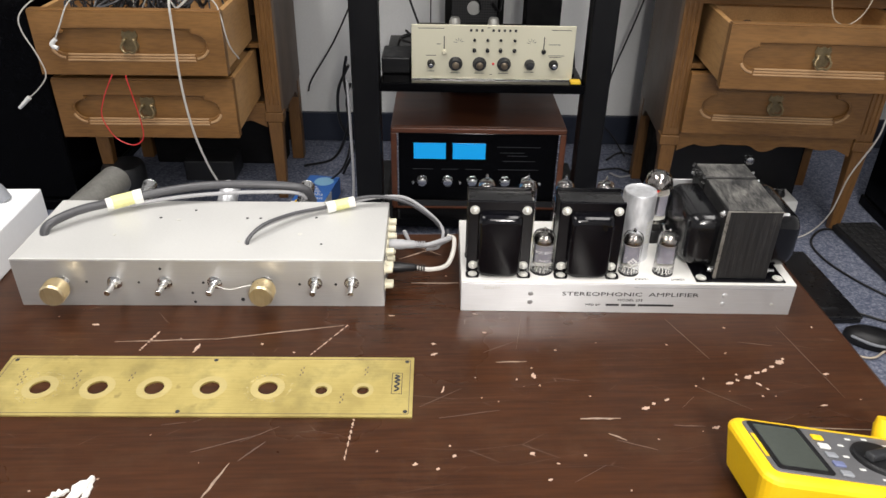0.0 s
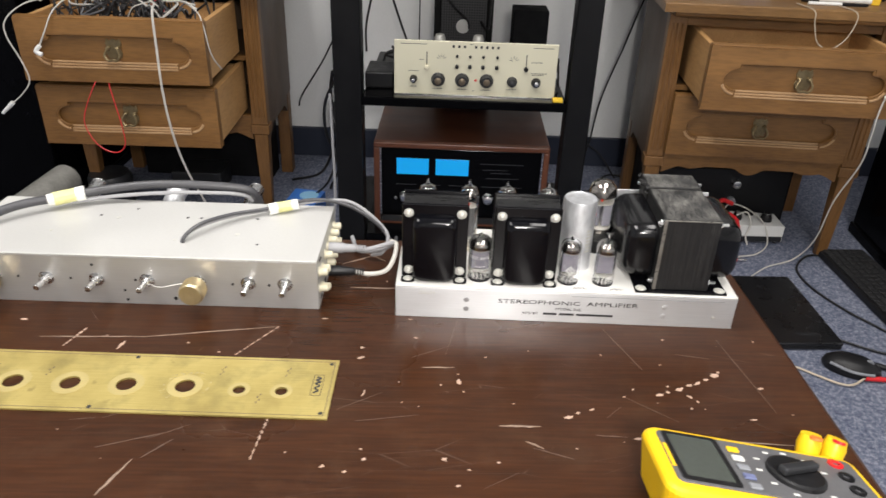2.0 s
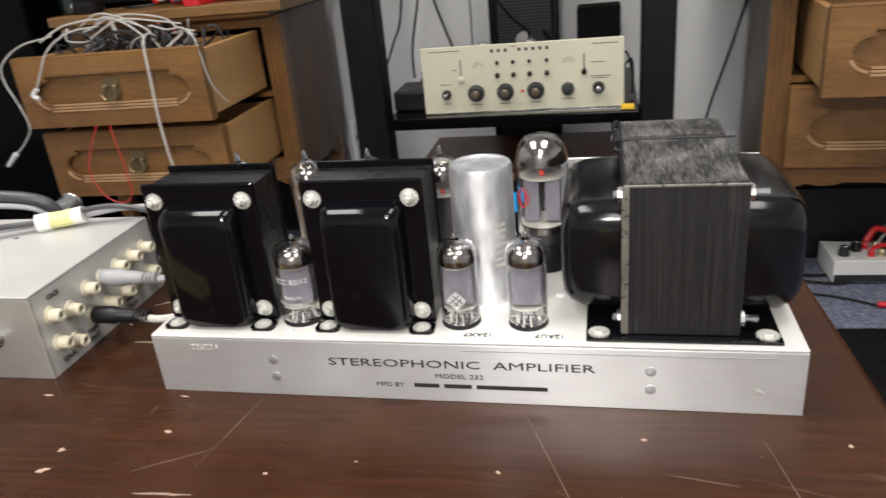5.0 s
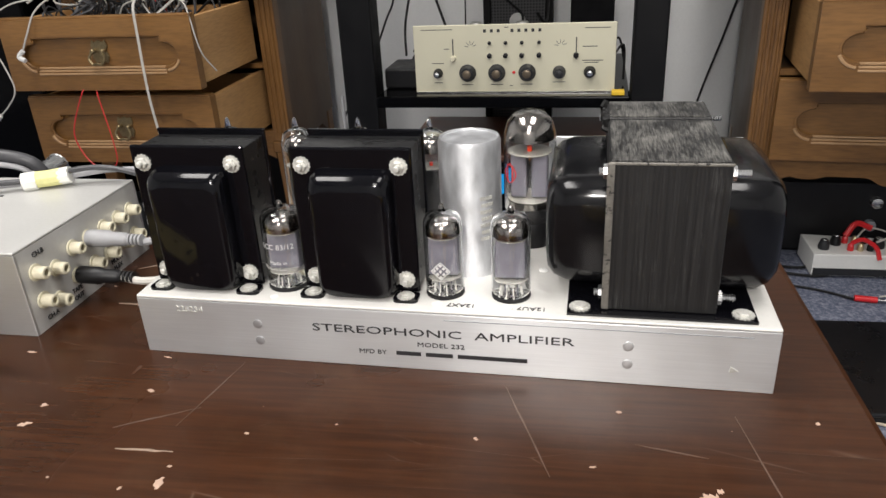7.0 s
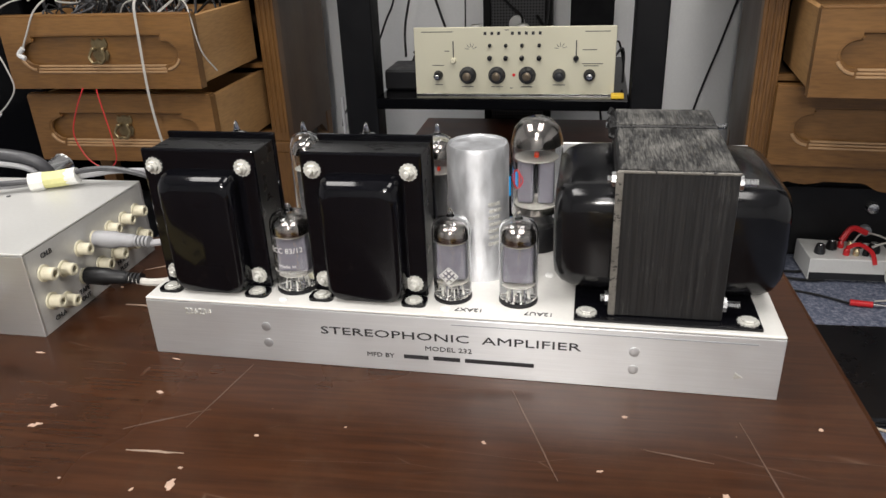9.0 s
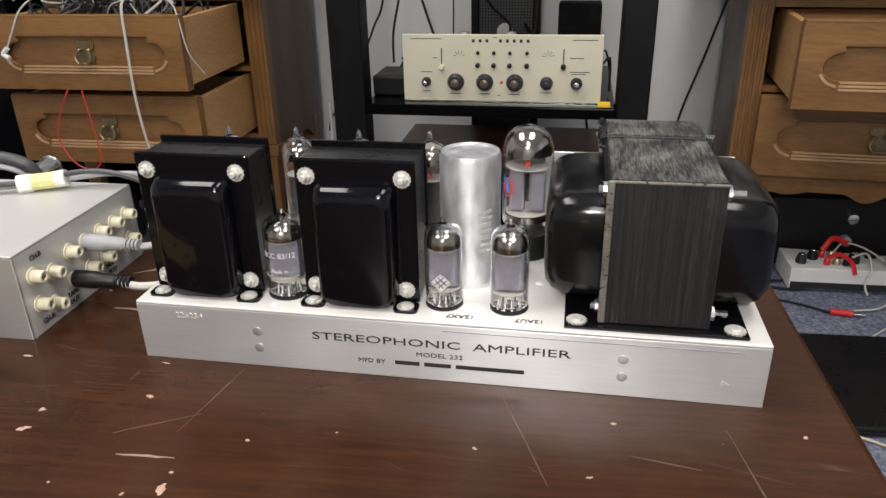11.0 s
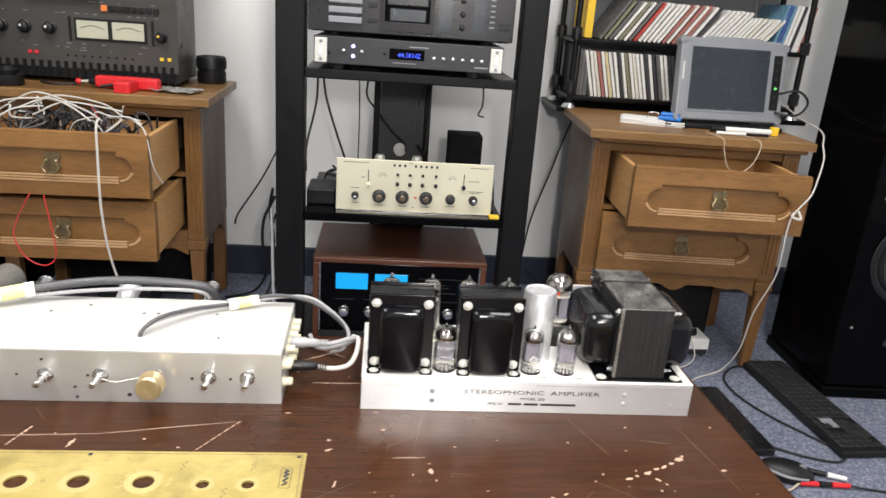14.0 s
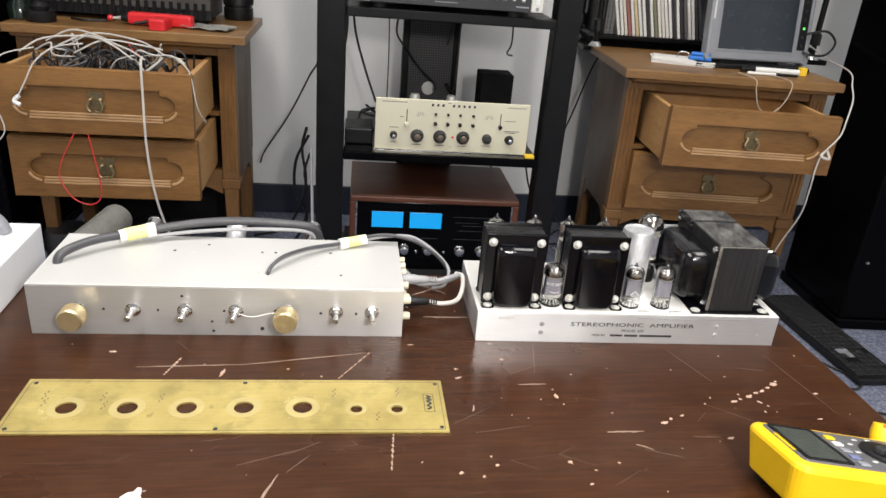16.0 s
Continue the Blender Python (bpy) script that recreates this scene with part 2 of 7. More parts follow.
ENAMEL2 = surf("dusty_black_enamel", (0.011, 0.011, 0.0115), 0.3, spec=0.4, var=0.5, scale=120, fine=900, bump=0.1, stretch=(0.3, 1, 1))
SCUFFED = surf("scuffed_black_enamel", (0.005, 0.005, 0.0058), 0.17, var=0.5, scale=30, fine=500, bump=0.04, spec=0.35)
CHASSISFRONT = grained_panel("rubbed_silver_panel", (0.69, 0.695, 0.705), 0.40, 0.8, 0.75)
PREAMPFRONT = grained_panel("rubbed_aluminium_panel", (0.58, 0.575, 0.565), 0.42, 0.7, 0.75)
CHASSIS = surf("silver_grey_paint", (0.66, 0.665, 0.675), 0.38, metal=0.65, var=0.05, scale=20, fine=500, bump=0.06, wear=(0.33, 0.3, 0.25), wear_at=0.8)
CHASSISTOP = surf("cream_grey_paint", (0.66, 0.65, 0.62), 0.4, metal=0.1, var=0.05, scale=20, fine=500, bump=0.06, wear=(0.36, 0.32, 0.26), wear_at=0.8)
PREAMP = surf("satin_aluminium_paint", (0.55, 0.545, 0.54), 0.38, metal=0.7, var=0.07, scale=12, fine=450, bump=0.08, wear=(0.30, 0.26, 0.2), wear_at=0.78)
PREAMPTOP = surf("satin_cream_aluminium", (0.54, 0.537, 0.52), 0.42, metal=0.25, var=0.05, scale=12, fine=450, bump=0.08, wear=(0.36, 0.32, 0.26), wear_at=0.8)
ZINC = surf("dull_zinc", (0.62, 0.615, 0.575), 0.52, metal=0.5, var=0.2, scale=200, fine=900)
RIVET = surf("grey_rivet", (0.40, 0.40, 0.41), 0.35, metal=0.7, var=0.1)
STEEL = brushed("bright_steel", (0.62, 0.62, 0.62), 0.25, (1, 1, 30))
CAN = brushed("scratched_aluminium_can", (0.64, 0.65, 0.67), 0.4, (14, 14, 5), 0.3, 0.75)
CHROME = surf("silver_getter_mirror", (0.33, 0.30, 0.275), 0.12, metal=1.0, var=0.3, scale=120, bump=0.0)
BRASSKNOB = brushed("turned_brass", (0.60, 0.50, 0.31), 0.36, (60, 60, 1), 0.15, 0.85)
GOLD = surf("champagne_anodised_panel", (0.72, 0.685, 0.52), 0.36, metal=0.35, var=0.04, scale=6, fine=600, bump=0.04)
GLASS = clear("tube_glass", (0.97, 0.975, 0.98), 0.01)
DARK_PLATE = surf("carbonised_anode", (0.045, 0.044, 0.045), 0.5, metal=0.2, var=0.25, scale=150)
BRONZE = surf("dull_bronze", (0.17, 0.135, 0.095), 0.38, metal=0.6, var=0.15)
PLATE_GREY = surf("grey_anode", (0.135, 0.131, 0.155), 0.5, metal=0.25, var=0.2, scale=150)
MICA = surf("mica", (0.3, 0.29, 0.26), 0.4, var=0.15, scale=150)
GLOWRED = glow("heater_glow", (0.5, 0.03, 0.015), 0.35)
BLACKPLASTIC = surf("black_plastic", (0.008, 0.008, 0.009), 0.42, var=0.25, scale=60, spec=0.35)
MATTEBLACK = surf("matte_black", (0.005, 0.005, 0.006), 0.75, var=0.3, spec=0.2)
GREYPLASTIC = surf("grey_plastic", (0.22, 0.23, 0.25), 0.45, var=0.08)
DARKGREY = surf("charcoal_metal", (0.03, 0.031, 0.034), 0.4, metal=0.3, var=0.15)
WHITEBOX = surf("white_enamel", (0.78, 0.79, 0.81), 0.35, var=0.03)
WHITEPLASTIC = surf("white_plastic", (0.72, 0.72, 0.7), 0.45, var=0.05)
CREAM = surf("cream_plastic", (0.62, 0.58, 0.44), 0.45, var=0.1)
YELLOW = surf("yellow_rubber", (0.80, 0.50, 0.008), 0.45, var=0.06, scale=30, fine=400, wear=(0.35, 0.22, 0.02), wear_at=0.8)
YTAPE = surf("yellow_masking_tape", (0.68, 0.66, 0.3), 0.6, var=0.12, scale=80)
WTAPE = surf("white_tissue_tape", (0.74, 0.74, 0.7), 0.7, var=0.1, scale=120)
RED = surf("red_plastic", (0.6, 0.02, 0.025), 0.35, var=0.1)
ORANGE = surf("orange_plastic", (0.75, 0.2, 0.04), 0.4)
BLUE = surf("blue_plastic", (0.02, 0.16, 0.55), 0.4, var=0.1)
PALEBLUE = surf("pale_blue_print", (0.25, 0.5, 0.72), 0.5, var=0.1)
BLUEBOX = surf("blue_printed_card", (0.03, 0.15, 0.52), 0.4, var=0.15, scale=30)
GREYWIRE = surf("grey_cable_jacket", (0.30, 0.30, 0.31), 0.45, var=0.08, scale=60)
WHITEWIRE = surf("white_cable_jacket", (0.52, 0.50, 0.46), 0.5, var=0.1, scale=60)
BEIGEWIRE = surf("beige_wire", (0.5, 0.42, 0.32), 0.5, var=0.1, scale=60)
DARKWIRE = surf("dark_grey_cable", (0.055, 0.055, 0.06), 0.4, var=0.15, scale=60)
BLACKWIRE = surf("black_cable", (0.012, 0.012, 0.013), 0.45, var=0.2, scale=60)
REDWIRE = surf("red_wire", (0.55, 0.03, 0.03), 0.4, var=0.1)
INK = surf("black_ink", (0.02, 0.02, 0.022), 0.6, var=0.1)
PALEINK = surf("pale_ink", (0.6, 0.6, 0.58), 0.6)
CHIP = surf("bare_wood_chip", (0.42, 0.29, 0.22), 0.8, var=0.2, scale=150)
SCRATCH = surf("pale_scratch", (0.25, 0.18, 0.135), 0.7, var=0.35, scale=120)
HAIRLINE = surf("faint_scratch", (0.095, 0.058, 0.042), 0.5, var=0.3, scale=120)
METERBLUE = glow("blue_meter_glass", (0.004, 0.20, 0.46), 1.0)
DISPLAYBLUE = glow("blue_display_segments", (0.05, 0.1, 1.0), 0.75)
LEDBLUE = glow("pale_blue_led", (0.5, 0.55, 1.0), 1.3)
LEDGREEN = glow("green_led", (0.12, 0.6, 0.12), 0.8)
METERCREAM = glow("lit_meter_card", (0.42, 0.42, 0.32), 0.08)
TROFFER = glow("troffer_diffuser", (1.0, 0.96, 0.9), 1.5)
SCREEN = surf("dark_screen_glass", (0.02, 0.027, 0.035), 0.25, var=0.1, bump=0.0)
CAPGREY = surf("worn_capacitor_print", (0.10, 0.097, 0.088), 0.5, var=0.3, scale=60, fine=300, bump=0.2)
BLUEGREY = surf("slate_button", (0.13, 0.15, 0.27), 0.45, var=0.1)
RECORDER = surf("recorder_panel_paint", (0.058, 0.055, 0.050), 0.42, metal=0.2, var=0.15)
DECKBLACK = surf("deck_panel_black", (0.014, 0.014, 0.0155), 0.3, metal=0.2, var=0.15)
METERFACE = surf("meter_face_grey", (0.10, 0.10, 0.105), 0.42, var=0.12)
LCD = surf("grey_green_lcd", (0.058, 0.066, 0.058), 0.2, var=0.08, bump=0.0)
CONE = surf("grey_driver_cone", (0.045, 0.047, 0.042), 0.34, metal=0.45, var=0.25, scale=20)
JARGLASS = surf("dark_green_glass", (0.008, 0.014, 0.011), 0.12, var=0.2, spec=0.6)
PAPER = surf("white_paper", (0.72, 0.71, 0.68), 0.8, var=0.05)
YELLOWCARD = surf("yellow_card", (0.78, 0.5, 0.03), 0.5, var=0.08)


# ---- builders ----
def thing(name, label, category, at=None, group="", kind=""):
    ob = new(name)
    ob.empty_display_size = 0.02
    ob.matrix_world = at or Matrix()
    return tagged(ob, label, category, group, kind)


def part(name, bm, material, parent=None, label="", smooth=False):
    me = bpy.data.meshes.new(name)
    bm.normal_update()
    for f in bm.faces:
        f.smooth = smooth
    bm.to_mesh(me)
    bm.free()
    if smooth:
        me.set_sharp_from_angle(angle=0.75)
    me.materials.append(material)
    ob = new(name, me)
    if parent is not None:
        ob.parent = parent
    return tagged(ob, label)


def solid(name, bm, material, label, category, at=None, group="", kind="", smooth=False):
    ob = part(name, bm, material, None, label, smooth)
    ob.matrix_world = at or Matrix()
    return tagged(ob, "", category, group, kind)


def box(x0, x1, y0, y1, z0, z1, bevel=0.0, seg=2, bm=None):
    own = bmesh.new()
    bmesh.ops.create_cube(own, size=1.0, matrix=Matrix.LocRotScale(((x0 + x1) / 2, (y0 + y1) / 2, (z0 + z1) / 2), None, (x1 - x0, y1 - y0, z1 - z0)))
    if bevel:
        bmesh.ops.bevel(own, geom=own.edges[:], offset=bevel, segments=seg, affect="EDGES", profile=0.5)
    return join(bm, own)


def join(bm, own, m=None):
    if m is not None:
        own.transform(m)
    if bm is None:
        return own
    me = bpy.data.meshes.new("t")
    own.to_mesh(me)
    own.free()
    bm.from_mesh(me)
    bpy.data.meshes.remove(me)
    return bm


def lathe(profile, seg=24, m=None, bm=None):
    """Turns rows of (radius, height) about z."""
    own, rings = bmesh.new(), []
    for r, h in profile:
        rings.append([own.verts.new((max(r, 1e-5) * math.cos(2 * math.pi * k / seg), max(r, 1e-5) * math.sin(2 * math.pi * k / seg), h)) for k in range(seg)])
    for a, b in zip(rings, rings[1:]):
        for k in range(seg):
            own.faces.new((a[k], a[(k + 1) % seg], b[(k + 1) % seg], b[k]))
    own.faces.new(list(reversed(rings[0])))
    own.faces.new(rings[-1])
    return join(bm, own, m)


def rod(a, b, r, seg=10, r2=None, bm=None):
    a, b = Vector(a), Vector(b)
    turn = (b - a).to_track_quat("Z", "Y").to_matrix().to_4x4()
    return lathe([(r, 0), (r if r2 is None else r2, (b - a).length)], seg, Matrix.Translation(a) @ turn, bm)


def bent(points, n=8):
    """A smooth line through points."""
    p = [Vector(v) for v in points]
    p = [2 * p[0] - p[1], *p, 2 * p[-1] - p[-2]]
    out = []
    for i in range(1, len(p) - 2):
        for k in range(n):
            t = k / n
            out.append(0.5 * (2 * p[i] + (p[i + 1] - p[i - 1]) * t + (2 * p[i - 1] - 5 * p[i] + 4 * p[i + 1] - p[i + 2]) * t * t + (3 * p[i] - p[i - 1] - 3 * p[i + 1] + p[i + 2]) * t**3))
    return out + [p[-2]]


def cord(points, r, seg=8, n=8, bm=None):
    line, own, rings = bent(points, n), bmesh.new(), []
    side = Vector((0, 0, 1))
    for i, c in enumerate(line):
        d = (line[min(i + 1, len(line) - 1)] - line[max(i - 1, 0)]).normalized()
        side = (side - d * side.dot(d))
        side = side.normalized() if side.length > 1e-4 else d.orthogonal().normalized()
        up = d.cross(side)
        rings.append([own.verts.new(c + r * (math.cos(2 * math.pi * k / seg) * side + math.sin(2 * math.pi * k / seg) * up)) for k in range(seg)])
    for a, b in zip(rings, rings[1:]):
        for k in range(seg):
            own.faces.new((a[k], a[(k + 1) % seg], b[(k + 1) % seg], b[k]))
    own.faces.new(list(reversed(rings[0])))
    own.faces.new(rings[-1])
    bmesh.ops.recalc_face_normals(own, faces=own.faces[:])
    return join(bm, own)


def prism(outline, z0, z1, bm=None, m=None, bevel=0.0):
    own = bmesh.new()
    low, high = [own.verts.new((x, y, z0)) for x, y in outline], [own.verts.new((x, y, z1)) for x, y in outline]
    own.faces.new(list(reversed(low)))
    top = own.faces.new(high)
    for k in range(len(low)):
        own.faces.new((low[k], low[(k + 1) % len(low)], high[(k + 1) % len(low)], high[k]))
    bmesh.ops.recalc_face_normals(own, faces=own.faces[:])
    if bevel:
        bmesh.ops.bevel(own, geom=list(top.edges), offset=bevel, segments=2, affect="EDGES", profile=0.5)
    return join(bm, own, m)


def ringed(outer, inner, z0, z1, bm=None, m=None):
    """A flat ring or a panel with a hole: two outlines of the same count."""
    own, n = bmesh.new(), len(outer)
    rows = [[own.verts.new((x, y, z)) for x, y in line] for line, z in ((outer, z0), (outer, z1), (inner, z1), (inner, z0))]
    for a, b in zip(rows, rows[1:] + rows[:1]):
        for k in range(n):
            own.faces.new((a[k], a[(k + 1) % n], b[(k + 1) % n], b[k]))
    bmesh.ops.recalc_face_normals(own, faces=own.faces[:])
    return join(bm, own, m)


def round_rect(x0, x1, y0, y1, r, n=5):
    out = []
    for cx, cy, a in ((x1 - r, y1 - r, 0), (x0 + r, y1 - r, 90), (x0 + r, y0 + r, 180), (x1 - r, y0 + r, 270)):
        out += [(cx + r * math.cos(radians(a + 90 * k / n)), cy + r * math.sin(radians(a + 90 * k / n))) for k in range(n + 1)]
    return out


def disc(r, seg=24, cx=0.0, cy=0.0):
    return [(cx + r * math.cos(2 * math.pi * k / seg), cy + r * math.sin(2 * math.pi * k / seg)) for k in range(seg)]


FRONT = Matrix(((1, 0, 0, 0), (0, 0, 1, 0), (0, 1, 0, 0), (0, 0, 0, 1)))  # (x, y, z) drawn flat -> x, depth along +y, y up


def front(y, flip=-1):
    """Puts a flat drawing (x, y, height) on an upright plane facing -y: x, z, and height towards -y."""
    return Matrix(((1, 0, 0, 0), (0, 0, flip, y), (0, 1, 0, 0), (0, 0, 0, 1)))


def words(name, text, size, material, parent, at, align="CENTER", stretch=1.0, thick=0.0002):
    cu = bpy.data.curves.new(name, "FONT")
    cu.body, cu.size, cu.align_x, cu.extrude, cu.resolution_u = text, size, align, thick, 2
    tmp = new("text_tmp", cu)
    bpy.context.view_layer.update()
    me = bpy.data.meshes.new_from_object(tmp.evaluated_get(bpy.context.evaluated_depsgraph_get()))
    bpy.data.objects.remove(tmp)
    bpy.data.curves.remove(cu)
    me.name = name
    me.materials.clear()
    me.materials.append(material)
    me.transform(at @ Matrix.Diagonal((stretch, 1, 1, 1)))
    ob = new(name, me)
    ob.parent = parent
    return ob


def nut(r, h, m=None, bm=None):
    bm = lathe([(r, 0), (r, h * 0.8), (r * 0.85, h)], 6, m, bm)
    return bm


FACING = Matrix.Rotation(radians(90), 4, "X")  # turns +z to -y


def toward(x, y, z):
    """A pose whose +z looks to -y (out of a front panel)."""
    return Matrix.Translation((x, y, z)) @ FACING


def knob_shape(r, h, seg=24, ribs=0):
    bm = lathe([(r * 0.96, 0), (r, h * 0.08), (r, h * 0.86), (r * 0.9, h), (r * 0.35, h * 0.985), (r * 0.05, h * 0.97)], seg)
    for k in range(ribs):
        a = 2 * math.pi * k / ribs
        box(-0.0004, 0.0004, -0.0003, 0.0003, h * 0.1, h * 0.84, 0, bm=bm)
        bm.verts.ensure_lookup_table()
        for v in bm.verts[-8:]:
            v.co = Matrix.Rotation(a, 3, "Z") @ (v.co + Vector((r, 0, 0)))
    return bm


# ---- setting ----
X0, X1, Y0, Y1 = -2.3, 2.3, -3.2, 1.62
solid("floor", box(X0 - 0.1, X1 + 0.1, Y0 - 0.1, Y1 + 0.1, FLOOR - 0.1, FLOOR), CARPET, "blue-grey speckled office carpet", "floor", kind="structure")
solid("wall_north", box(X0 - 0.1, X1 + 0.1, Y1, Y1 + 0.1, FLOOR, CEIL), WALL, "grey-white painted wall behind the rack", "wall", kind="structure")
solid("wall_south", box(X0 - 0.1, X1 + 0.1, Y0 - 0.1, Y0, FLOOR, CEIL), WALL, "grey-white painted wall", "wall", kind="structure")
solid("wall_west", box(X0 - 0.1, X0, Y0, Y1, FLOOR, CEIL), WALL, "grey-white painted side wall", "wall", kind="structure")
solid("wall_east", box(X1, X1 + 0.1, Y0, Y1, FLOOR, CEIL), WALL, "grey-white painted side wall", "wall", kind="structure")
solid("ceiling", box(X0 - 0.1, X1 + 0.1, Y0 - 0.1, Y1 + 0.1, CEIL, CEIL + 0.1), CEILING, "white ceiling board", "ceiling", kind="structure")
solid("baseboard", box(X0, X1, Y1 - 0.012, Y1 - 0.0005, FLOOR, FLOOR + 0.095, 0.003), BASE, "dark navy vinyl baseboard along the wall", "baseboard", kind="structure")
for lx, ly, watts in TROFFERS:
    lamp_body = thing("ceiling_light", "flush fluorescent ceiling light with white frame", "ceiling light", pose(lx, ly, CEIL), "ceiling lights")
    part("frame", ringed(round_rect(-0.32, 0.32, -0.62, 0.62, 0.01), round_rect(-0.29, 0.29, -0.59, 0.59, 0.01), -0.03, 0.0), WHITEPLASTIC, lamp_body)
    part("diffuser", box(-0.289, 0.289, -0.589, 0.589, -0.02, -0.012), TROFFER, lamp_body)

# ---- table ----
TW, TD, TH = 1.25, 0.64, 0.035
TABLE_AT = pose(0.359, 0.152, 0, 0, 0, 2.5)
desk = thing("table", "scratched dark brown veneered wooden table", "table", TABLE_AT)
part("tabletop", box(-TW, 0, -TD, 0.02, -TH, 0, 0.004, 2), TABLE, desk, "dark brown veneer with pale chips and scratches")
part("apron", box(-TW + 0.05, -0.05, -TD + 0.05, -0.03, -TH - 0.07, -TH - 0.0005, 0.002), TABLE, desk)
for lx in (-TW + 0.08, -0.08):
    for ly in (-TD + 0.08, -0.06):
        part("leg", lathe([(0.014, FLOOR), (0.018, FLOOR + 0.02), (0.026, -TH - 0.0705)], 12, pose(lx, ly, 0)), TABLE, desk, smooth=True)


def mark(kind, x0, y0, x1, y1, w, seed):
    """A chip or scratch in the varnish, as a thin ragged sliver on the top."""
    rng = random.Random(seed)
    n, up, low = 7, [], []
    d = Vector((x1 - x0, y1 - y0))
    side = Vector((-d.y, d.x)).normalized()
    for k in range(n + 1):
        f = k / n
        c = Vector((x0, y0)) + d * f + side * rng.uniform(-0.3, 0.3) * w
        half = w * (0.25 + math.sin(math.pi * min(max(f, 0.06), 0.94))) * rng.uniform(0.35, 0.75)
        up.append(tuple(c + side * half))
        low.append(tuple(c - side * half))
    return prism(low + up[::-1], -0.0006, 0.00025)


MARKS = [
    (-0.283, -0.040, -0.292, -0.068, 0.0035), (-0.24, -0.058, -0.243, -0.07, 0.004), (-0.108, -0.026, -0.137, -0.072, 0.0025),
    (-0.089, -0.152, -0.092, -0.196, 0.0025), (-0.026, -0.052, -0.026, -0.055, 0.004), (-0.028, -0.07, -0.022, -0.067, 0.003),
    (0.062, -0.093, 0.063, -0.1, 0.004), (0.066, -0.108, 0.067, -0.11, 0.002), (-0.016, -0.112, -0.018, -0.12, 0.002),
    (0.085, -0.06, 0.087, -0.061, 0.002), (0.05, -0.188, 0.054, -0.187, 0.004), (0.148, -0.137, 0.155, -0.134, 0.004),
    (0.158, -0.131, 0.161, -0.129, 0.003), (0.17, -0.126, 0.174, -0.124, 0.003), (0.229, -0.104, 0.236, -0.102, 0.0035),
    (0.239, -0.1, 0.242, -0.099, 0.0035), (0.248, -0.096, 0.255, -0.093, 0.005), (0.259, -0.09, 0.264, -0.088, 0.004),
    (0.267, -0.087, 0.272, -0.084, 0.004), (0.276, -0.081, 0.28, -0.079, 0.004), (0.284, -0.076, 0.291, -0.072, 0.006),
    (0.291, -0.07, 0.293, -0.068, 0.003), (0.256, -0.102, 0.259, -0.106, 0.003), (0.262, -0.109, 0.264, -0.111, 0.002),
    (0.241, -0.092, 0.243, -0.091, 0.002), (0.255, -0.118, 0.256, -0.12, 0.002), (0.21, -0.098, 0.212, -0.097, 0.002),
    (0.32, -0.09, 0.325, -0.089, 0.003), (0.3, -0.13, 0.306, -0.129, 0.002), (0.2, -0.158, 0.207, -0.156, 0.003),
    (-0.04, -0.2, -0.036, -0.199, 0.003), (0.012, -0.005, 0.017, -0.006, 0.001), (-0.35, -0.03, -0.343, -0.031, 0.003),
    (0.02, -0.035, 0.024, -0.036, 0.0025), (0.19, -0.05, 0.192, -0.051, 0.002), (-0.07, -0.01, -0.064, -0.01, 0.0015),
]
LINES = [
    (-0.319, -0.056, -0.225, -0.05, 0.0009), (-0.225, -0.05, -0.112, -0.027, 0.0009), (0.03, -0.079, 0.058, -0.077, 0.0012), (0.095, -0.149, 0.128, -0.148, 0.0014),
    (-0.178, -0.2, -0.19, -0.235, 0.0013), (-0.172, -0.198, -0.155, -0.178, 0.0008), (-0.16, -0.17, -0.21, -0.19, 0.0006), (0.24, -0.155, 0.33, -0.158, 0.0009),
    (0.17, -0.155, 0.195, -0.156, 0.0007), (0.12, -0.172, 0.15, -0.182, 0.0007), (0.115, -0.165, 0.128, -0.172, 0.001), (-0.05, 0.048, 0.0, 0.049, 0.0016),
    (-0.065, 0.095, -0.03, 0.118, 0.0012), (-0.055, 0.13, -0.02, 0.105, 0.0010), (0.2, -0.01, 0.225, -0.07, 0.0005), (0.305, -0.02, 0.325, -0.12, 0.0005),
    (0.06, -0.005, 0.05, -0.06, 0.0005), (0.02, -0.065, 0.055, -0.045, 0.0006), (-0.02, -0.15, 0.03, -0.14, 0.0005), (0.26, -0.045, 0.29, -0.05, 0.0005),
]
chips = bmesh.new()
for n, (a, b, c, d, w) in enumerate(MARKS):
    run = math.hypot(c - a, d - b)
    if run < 0.02:
        join(chips, mark("chip", a, b, c, d, w * 0.6, n))
        continue
    rng, f = random.Random(600 + n), 0.0
    while f < 0.98:
        g = min(1.0, f + rng.uniform(0.03, 0.16))
        join(chips, mark("chip", a + (c - a) * f, b + (d - b) * f, a + (c - a) * g, b + (d - b) * g, w * rng.uniform(0.3, 0.55), n))
        f = g + rng.uniform(0.01, 0.06)
for n in range(34):
    rng = random.Random(900 + n)
    a, b = rng.uniform(-0.42, 0.35), rng.uniform(-0.24, 0.1)
    join(chips, mark("chip", a, b, a + rng.uniform(0.0008, 0.003), b + rng.uniform(-0.001, 0.001), rng.uniform(0.0008, 0.0018), n))
chips.transform(TABLE_AT.inverted())
tagged(part("chip_work", chips, CHIP, desk, "pale chips in the varnish"), kind="stuff")
lines, faint = bmesh.new(), bmesh.new()
for n, (a, b, c, d, w) in enumerate(LINES):
    join(lines if w >= 0.0009 else faint, mark("scratch", a, b, c, d, w, 50 + n))
